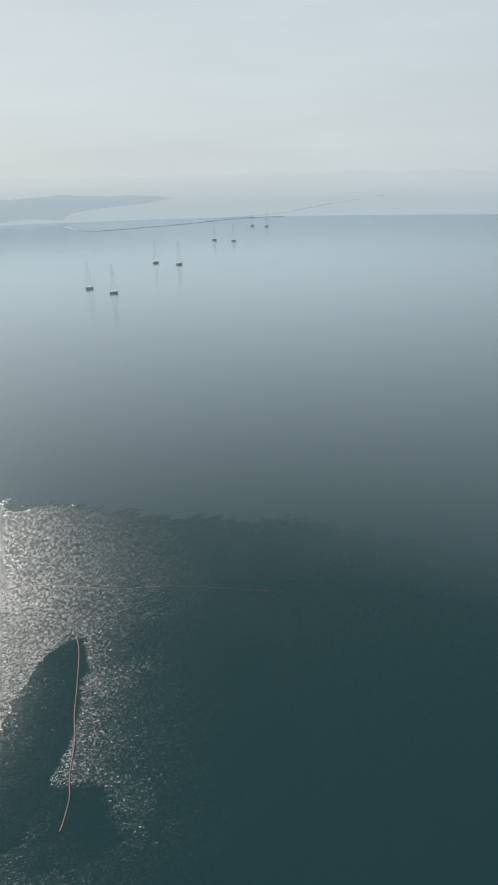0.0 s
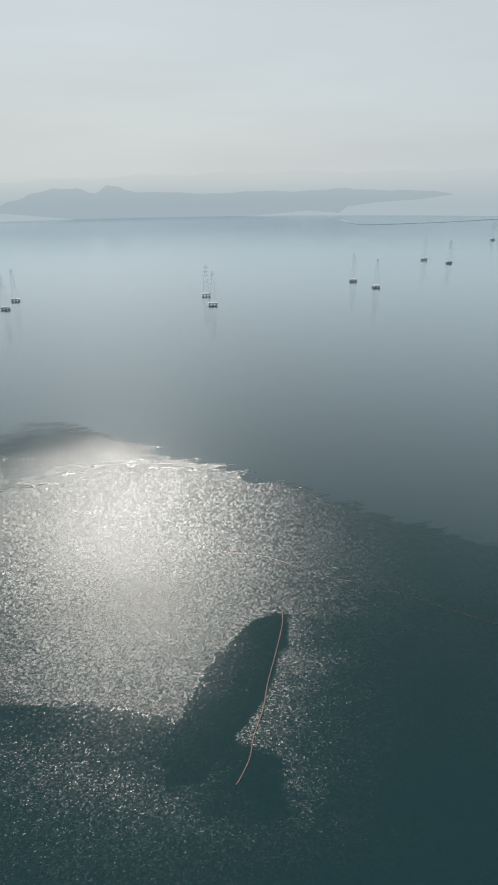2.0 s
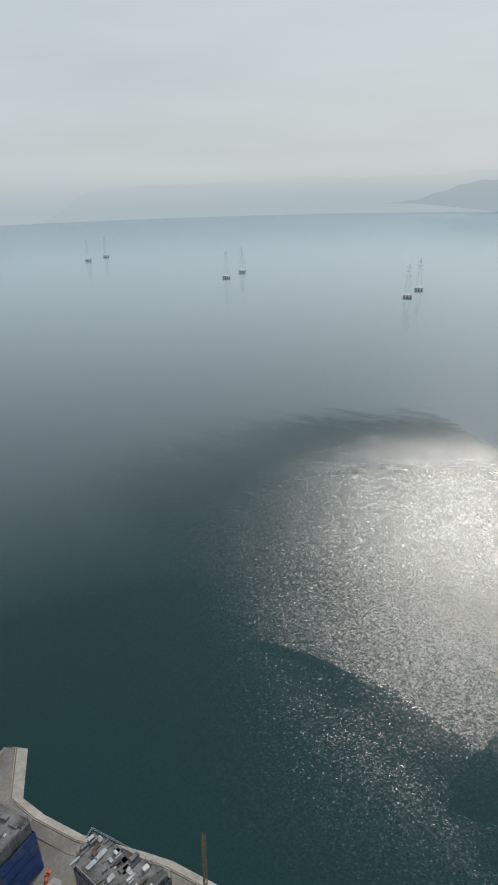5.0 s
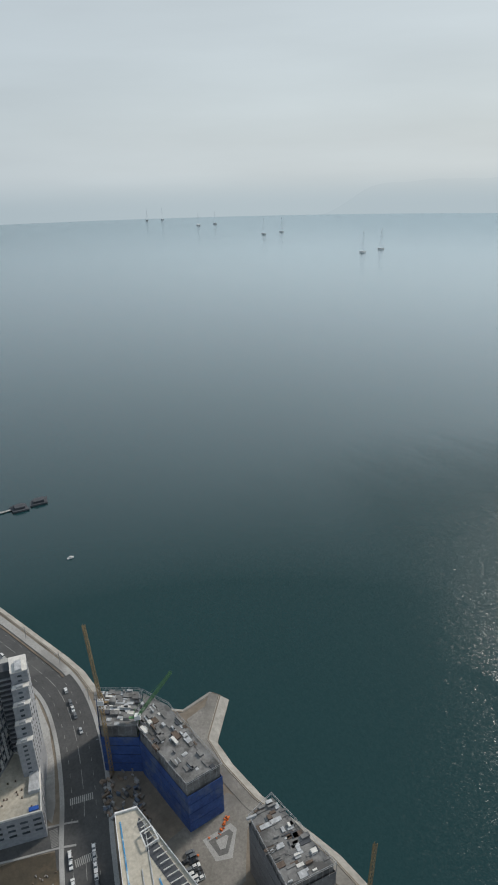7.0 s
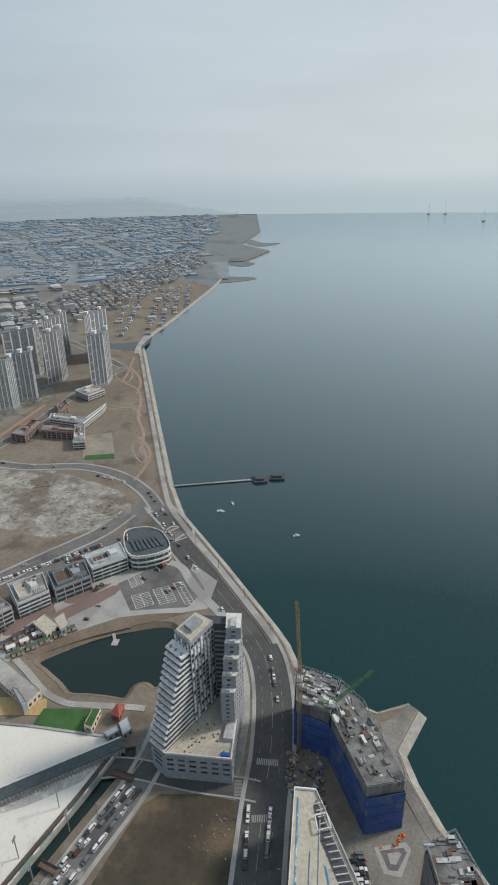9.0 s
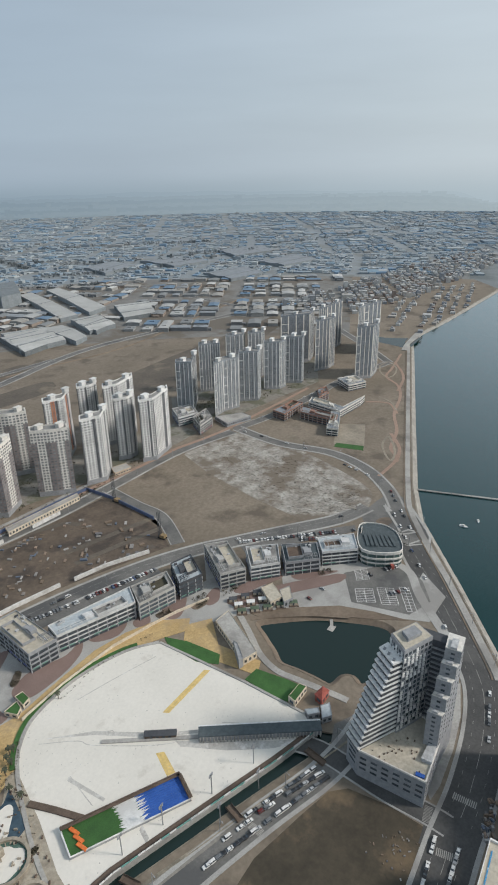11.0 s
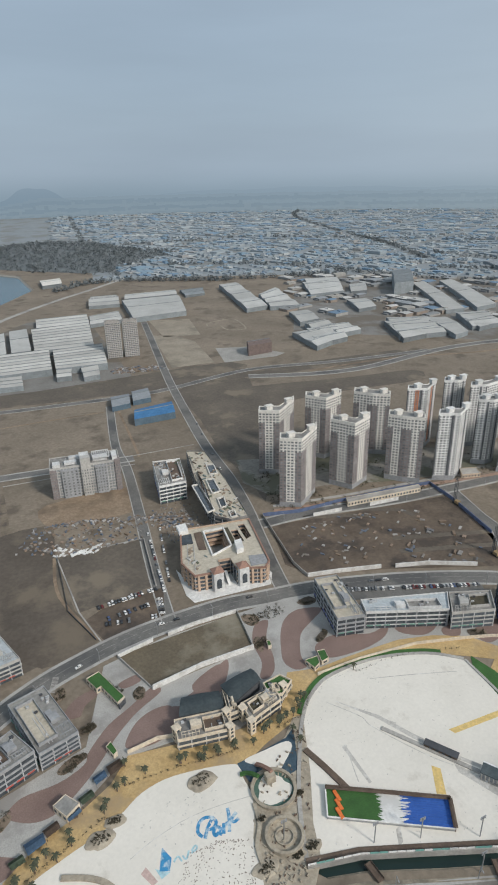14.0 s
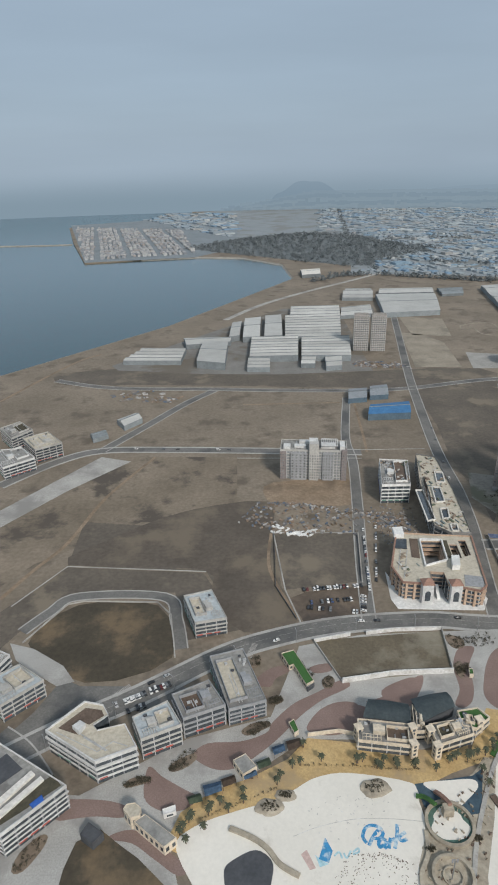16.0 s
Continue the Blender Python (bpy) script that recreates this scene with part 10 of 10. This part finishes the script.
CAR_ROWS = [
    ((-141.9, -115.6), (-214.1, -85.5), 24, False, 0.15), ((-172.6, -112.1), (-214.9, -94.1), 12, False, 0.2), ((-178, -107.5), (-215, -89.2), 12, False, 0.25), ((-156.4, -115.4), (-186.6, -103.2), 7, False, 0.5),
    ((-41.4, -382.8), (-88.2, -386.3), 18, True, 0.2), ((-43.6, -367.3), (-77.9, -370.3), 14, True, 0.25), ((-42.6, -362.5), (-80, -355.3), 14, True, 0.35), ((-29.7, -379.3), (-41.4, -347.7), 7, True, 0.5), ((-86.7, -374.9), (-83.4, -355.1), 6, True, 0.2),
    ((-202.1, -328.7), (-314.5, -284), 46, True, 0.2), ((-217.3, -330.6), (-260.6, -317.7), 8, False, 0.6),
    ((82, -276.6), (49.9, -292.8), 20, True, 0.3), ((74.2, -271.8), (63.6, -276.5), 6, True, 0.4),
    ((-381.6, -246.3), (-449.4, -167.3), 44, True, 0.15), ((-409.2, -204.5), (-439.7, -163.6), 16, True, 0.3),
    ((-103.6, -467.3), (-92.5, -379.6), 20, False, 0.2), ((-116.8, -476.7), (-98.6, -384.4), 16, False, 0.4), ((-196.4, -496.3), (-183.2, -359.8), 10, False, 0.5),
    ((-318.7, -24.9), (-277.8, -17.1), 7, False, 0.3), ((-214.6, -28.2), (-179.6, -26.6), 8, False, 0.3), ((-210.2, -16.8), (-180.4, -16.9), 7, False, 0.3), ((-380.6, -75.7), (-317.6, -36), 5, False, 0.5), ((-497.8, -148.9), (-402.4, -86.7), 6, False, 0.4),
    ((-192, 26.3), (-174.8, 28.9), 8, True, 0.2), ((-191, 23.4), (-177.7, 25.5), 6, True, 0.3),
    ((-546.6, -171.7), (-465.8, -117.6), 10, False, 0.3), ((-568.9, -231.1), (-553.5, -186.3), 6, False, 0.3), ((-594.2, -377.4), (-583.6, -251.1), 10, False, 0.5), ((-624.4, -379), (-782.2, -356.8), 10, False, 0.4),
    ((-392, -131.8), (-418, -115.3), 10, True, 0.4), ((-369, -115.9), (-401.2, -91.7), 12, True, 0.7), ((-334.9, -161.5), (-366.2, -154.6), 6, True, 0.4),
    ((0.6, -321.7), (-47.1, -339.1), 6, False, 0.5), ((90.1, -276.6), (41.2, -306.9), 6, False, 0.6), ((-71.9, -345.7), (-168.5, -346.4), 7, False, 0.6), ((-167.3, -340.5), (-261.4, -317.9), 8, False, 0.6), ((-364.2, -266.2), (-469.5, -183.4), 12, False, 0.5),
    ((132.3, -651.4), (8, -640.5), 8, False, 0.4), ((-207.2, -545.7), (-231.4, -703.2), 5, False, 0.5),
]
for a, b, n, cross, miss in CAR_ROWS:
    car_row(a, b, n, cross, 4.2, miss)
for ob, _ in protos:
    if ob not in used:
        ob.matrix_world = pose(*(-196.8, -23.7), 4.2, 0, 0, 80)

# coach bus parked by the hall
bus = thing("coach", *(-413.6, -121.3), 4.3, "long red coach parked beside the glass hall", "bus", turn=35)
part("body", boxed((-5.5, -1.25, 0.4, 5.5, 1.25, 3.2)), REDROOF, bus)
part("window_band", boxed((-5.3, -1.28, 1.7, 5.4, 1.28, 2.6)), GLASS, bus)
part("roof_pod", boxed((-3, -0.8, 3.2, 1, 0.8, 3.45)), WHITE, bus)
for x in (-3.6, 3.4):
    for y in (-1.2, 1.2):
        bm = bmesh.new()
        bmesh.ops.create_cone(bm, cap_ends=True, segments=12, radius1=0.5, radius2=0.5, depth=0.3, matrix=Matrix.Translation((x, y, 0.5)) @ Matrix.Rotation(math.pi / 2, 4, "X"))
        part("wheel", bm, TYRE, bus)

# ---- lamps and masts ----
def mast(x, y, h, label, name="street_lamp", arm=2.2, turn=0.0, first=[None]):
    th = thing(name, x, y, 4.1, label, name.replace("_", " "), "street lamps", turn=turn)
    bm = bmesh.new()
    beam(bm, (0, 0, 0), (0, 0, h), 0.28)
    part("pole", bm, STEEL, th)
    bm = bmesh.new()
    beam(bm, (0, 0, h), (arm, 0, h + 0.4), 0.18)
    part("arm", bm, STEEL, th)
    part("lamp_head", boxed((arm - 0.2, -0.25, h + 0.3, arm + 0.9, 0.25, h + 0.5)), GREYWALL, th)
    return th


lamp = None
for name, width, z, pts in ROADS:
    if name not in ("road_arc", "road_coast", "road_canal", "road_north", "road_flats"):
        continue
    ln = shifted(smooth(pts, 6), width / 2 + 1.2)
    run = 0.0
    for a, b in zip(ln, ln[1:]):
        run += (Vector(b) - Vector(a)).length
        if run > 38:
            run = 0.0
            d = Vector(b) - Vector(a)
            t = math.degrees(math.atan2(d.y, d.x)) - 90
            if lamp is None:
                lamp = mast(*b, 9, "slim grey street lamp beside the road", turn=t)
            else:
                copy_thing(lamp, pose(*b, 4.1, 0, 0, t))
for x, y in [(-127.1, -152.5), (-148.5, -145.1), (-174.7, -133.7), (-200.9, -124.2), (-88.6, -171.7), (-163.4, -120.9), (-189.2, -114.2)]:
    th = thing("floodlight_mast", x, y, 4.3, "tall grey floodlight mast at the pool edge", "floodlight", "floodlight masts")
    bm = bmesh.new()
    beam(bm, (0, 0, 0), (0, 0, 14), 0.4)
    part("pole", bm, STEEL, th)
    for z in (12.6, 13.8):
        for s in (-1.1, 0, 1.1):
            part("lamp", boxed((s - 0.4, -0.35, z, s + 0.4, 0.1, z + 0.6)), GREYWALL, th)
for x, y in ((-383.7, -392), (-354.3, -311.6)):
    th = thing("piling_rig", x, y, 4.1, "dark piling rig with a tall leader on the building site", "piling rig", "piling rigs")
    bm = bmesh.new()
    for s in (-0.9, 0.9):
        for t in (-0.9, 0.9):
            beam(bm, (s, t, 0), (s, t, 26), 0.35)
    for k in range(13):
        beam(bm, (-0.9, -0.9, k * 2), (0.9, 0.9, k * 2 + 2), 0.25)
        beam(bm, (0.9, -0.9, k * 2), (-0.9, 0.9, k * 2 + 2), 0.25)
    part("leader", bm, DARKWALL, th)
    part("cab", boxed((-2, 1.2, 1, 2, 6, 3.6)), AMBER, th)
    for s in (-2.2, 1.2):
        part("track", boxed((s, -1, 0, s + 1, 6.5, 1)), TYRE, th)

# ---- site clutter ----
CLUTTER = many("site_materials", [(0.26, 0.25, 0.24), (0.15, 0.15, 0.155), (0.4, 0.39, 0.38), (0.2, 0.15, 0.11), (0.12, 0.15, 0.2), (0.28, 0.21, 0.16), (0.22, 0.2, 0.18)])


def litter(name, pts, n, seed, size, label, material=None, high=1.6, z=4.15):
    """Stacks, pipes and boxes strewn over a plot."""
    rng = random.Random(seed)
    bm = bmesh.new()
    tris = tessellate_polygon([[Vector((*p, 0)) for p in pts]])
    for k in range(n):
        t = [Vector(pts[i]) for i in rng.choice(tris)]
        u, v = sorted((rng.random(), rng.random()))
        p = t[0] * u + t[1] * (v - u) + t[2] * (1 - v)
        a = rng.choice((0.6, 0.6, 2.17, rng.uniform(0, 3)))
        e = Vector((math.cos(a), math.sin(a)))
        f = Vector((-e.y, e.x))
        w, d = rng.uniform(0.4, 1) * size, rng.uniform(0.15, 0.5) * size
        prism(bm, [tuple(p + e * s * w + f * q * d) for s, q in ((-1, -1), (1, -1), (1, 1), (-1, 1))], z - 0.3, z + rng.uniform(0.25, 1) * high)
    return tagged(part(name, bm, material or CLUTTER), label, "site materials", "", "stuff")


litter("site_stacks", [(-211.2, -415), (-271.1, -418), (-345.8, -398.6), (-329.7, -362.5), (-239.6, -349.5), (-202.1, -376.4)], 90, 1, 2.4, "stacks of steel and timber on the building site", None, 0.9)
litter("site_stacks", [(-326.8, -374.4), (-360.4, -368.8), (-361.1, -327.3), (-336.2, -307.3), (-272.4, -333.7)], 34, 2, 3.4, "stacks of steel and timber on the building site")
litter("scrap_yard", [(10.6, -483.7), (-11.5, -517.3), (-46.5, -516.4), (-105.9, -498.7), (-97.3, -457.2), (-28.5, -464.7)], 300, 3, 2.0, "yard of sheds, scrap and building materials")
litter("white_sheeting", [(-17.3, -467.4), (-30.8, -479.7), (-47.4, -464.9), (-67.4, -467.8), (-60, -456), (-37.2, -460.6)], 40, 4, 2.6, "heaps of white plastic sheeting", WHITE, 1.2)
litter("mall_site", [(-105.9, -498.7), (-147.4, -489.9), (-144.5, -457.9), (-122.3, -463.4), (-106.6, -481.7)], 120, 5, 2.2, "building materials behind the half-built mall")
litter("yard_clutter", [(-245.4, -10.2), (-246.9, 7.2), (-212.5, 13.3), (-204.6, 4.1), (-224.7, -9.3)], 150, 6, 1.5, "site huts and materials at the foot of the netted block", None, 2.6)
litter("plot_debris", [(-203.2, -53.8), (-206.6, -34.9), (-182.1, -31.3), (-185, -54.5)], 34, 7, 0.7, "debris dumped on the rough plot", None, 0.5)
litter("barriers", [(-188.2, 24.3), (-199.3, 42.8), (-204.9, 49.6), (-202.4, 50.8), (-195.5, 43.5), (-185.3, 26.6)], 16, 8, 0.9, "orange and white site barriers", ORANGE, 1.0)
litter("rubble_heap", [(-516.3, -381.6), (-574.8, -375.3), (-554.2, -261.2), (-520.5, -190.6), (-483.2, -179.2), (-447.7, -227.1)], 700, 9, 1.5, "pale broken rubble over the field", RUBBLE, 0.5)
litter("shed_yard", [(190.8, -841.8), (140.1, -857.5), (80.5, -833.5), (101.4, -800.4), (173.5, -812.5)], 60, 10, 4.0, "distant heaps and huts on bare ground")
litter("depot_rows", [(-184, -985.1), (-258.1, -960.1), (-268.2, -930.2), (-179.9, -946.4)], 200, 11, 3.0, "rows of dark stored goods in a depot")

# low gate canopies and walls before the flats
kiosk([(-291, -437.3), (-370.4, -429), (-367.4, -422.6), (-287.8, -429.2)], 4.5, CREAM, CONCRETE, "long pale entrance canopy before the flats", "canopy")
kiosk([(-431, -440), (-448, -433.8), (-442.7, -421.9), (-423.3, -427.2)], 4, PEACH, CONCRETE, "low estate office with flat roof", "estate_office")
kiosk([(-608.7, -424.7), (-636.9, -400.7), (-632.3, -385), (-596, -398.5)], 5, GREYWALL, CONCRETE, "low curved podium before the blue-grey flats", "podium")
estate = []
rng = random.Random(44)
for pts, n in (([(-228, -517), (-253.7, -440.8), (-355.3, -422.9), (-478.5, -425.4), (-528.6, -442.3), (-471.7, -482.4), (-329, -510.7), (-246.9, -529.4)], 240), ([(-617.9, -487.3), (-653.3, -429), (-793, -387.9), (-877.1, -413.2), (-689.6, -473)], 130), ([(-236.6, -516.7), (-276.8, -469.7), (-276.5, -426.7), (-219.4, -454.7)], 110)):
    tris = tessellate_polygon([[Vector((*p, 0)) for p in pts]])
    for k in range(n):
        t = [Vector(pts[i]) for i in rng.choice(tris)]
        u, v = sorted((rng.random(), rng.random()))
        p = t[0] * u + t[1] * (v - u) + t[2] * (1 - v)
        estate.append((p.x, p.y, 4.0))
trees("estate_planting", estate, 2.2, 45, SHRUB, "young bare trees and shrubs round the flats", bits=16)

litter("pool_debris", POOL_ONE, 300, 71, 0.5, "dark scraps and grit on the pool floor", STAIN, 0.05, 4.36)
litter("yard_stacks", [(-113, -508), (-156, -508), (-153, -442), (-116, -442)], 200, 81, 0.9, "pale building stacks in the yard behind the mall", None, 0.9, 4.1)
litter("leaf_litter", [(-43.5, -185), (-60.2, -185), (-75.1, -178.8), (-75.1, -163.3), (-62.2, -156.2), (-42.7, -160), (-35.5, -173.4)], 330, 72, 0.42, "dark leaves and mud scattered in the wading pool", BROWNWOOD, 0.04, 4.34)
litter("pool_debris", [(-25, -205.8), (-44.3, -214.5), (-67.8, -211.5), (-75.9, -198.9), (-61.5, -189.8), (-28.1, -190.7)], 60, 73, 0.6, "dark scraps and grit on the pool floor", STAIN, 0.05, 4.33)

# dense oval shrub beds set in the paving
for k, pts in enumerate(([(5.8, -255.5), (-0.3, -260.5), (-9.3, -261.9), (-11.3, -259.1), (-5.4, -255.6), (2.2, -252.5)], [(45.5, -232.9), (41.3, -237.3), (32.5, -241.8), (30.4, -238.6), (35.4, -233.5), (42, -230.9)], [(68, -224), (63.7, -227.8), (55.3, -228.3), (53.7, -226.2), (59.7, -223.6), (65.9, -222.4)], [(0.8, -307.8), (-3.3, -314.1), (-7.3, -313.3), (-6.5, -307.4), (-1.5, -304.4)], [(-10.9, -278.4), (-18, -280.5), (-20, -276.6), (-14.9, -274.1), (-10.9, -274.9)], [(-45.1, -291.6), (-49.9, -295.9), (-53.2, -292.2), (-50.5, -286.3), (-45.8, -286.1)], [(-134.5, -329.5), (-144.2, -326.1), (-143.9, -318.8), (-138.1, -316.3), (-134.3, -320.7)], [(-171.5, -286.3), (-180.8, -291.8), (-182, -287.9), (-175.7, -282.9), (-170.9, -282.5)], [(-130.9, -301.2), (-136.3, -305), (-136.7, -297.9), (-133.2, -290.1), (-130.7, -294.7)], [(-270.1, -248.7), (-280.4, -244.4), (-279.4, -239.5), (-269.4, -241.2)], [(-290.8, -231.8), (-301.7, -227.9), (-301.3, -223.3), (-290.5, -225.7)], [(112.9, -181.5), (111.7, -190), (104.6, -197.9), (100.3, -197.2), (102.3, -189.7), (107.7, -181.4)], [(-177.7, -325.7), (-189.1, -328.1), (-191.8, -320.8), (-182.8, -319.8)])):
    slab("shrub_bed", pts, 4.5, SOIL, "raised oval bed of dark winter shrubs", "flower bed", 0.4, rounded=3)
    bed(pts, 34, 1.1, 300 + k, SHRUB)
litter("poolside_clutter", [(-86.3, -204.7), (-115.9, -222.7), (-131.3, -232.1), (-118.2, -200), (-105, -173), (-99.8, -156.6), (-91.3, -150.6), (-73.1, -154.1), (-73.1, -163.7), (-76.1, -178.6)], 80, 74, 0.8, "rocks, planks and dead plants round the play pools", BROWNWOOD, 0.9, 4.45)
litter("poolside_rocks", [(-86.3, -204.7), (-97.1, -207.4), (-131.3, -232.1), (-118.2, -200), (-105, -173), (-99.8, -156.6), (-91.3, -150.6), (-73.1, -154.1), (-73.1, -163.7), (-76.1, -178.6)], 90, 75, 1.0, "pale mock rocks round the play pools", STONE, 1.1, 4.45)
for pts in ([(-296.2, -419.1), (-326.2, -404.8), (-334.3, -389.3)], [(-293.7, -366.2), (-335.8, -352), (-386.6, -335.3)], [(-287.3, -347.2), (-326.1, -334.7), (-375.7, -317.3)], [(-240.8, -430.7), (-275.4, -417.6), (-297.4, -407.6)], [(-284.8, -326.2), (-320.5, -315.1), (-340.9, -307.6)]):
    strip("trench", pts, 6, 4.12, DARKFIELD, "dark dug trench across the building site", "trench", 0.1)
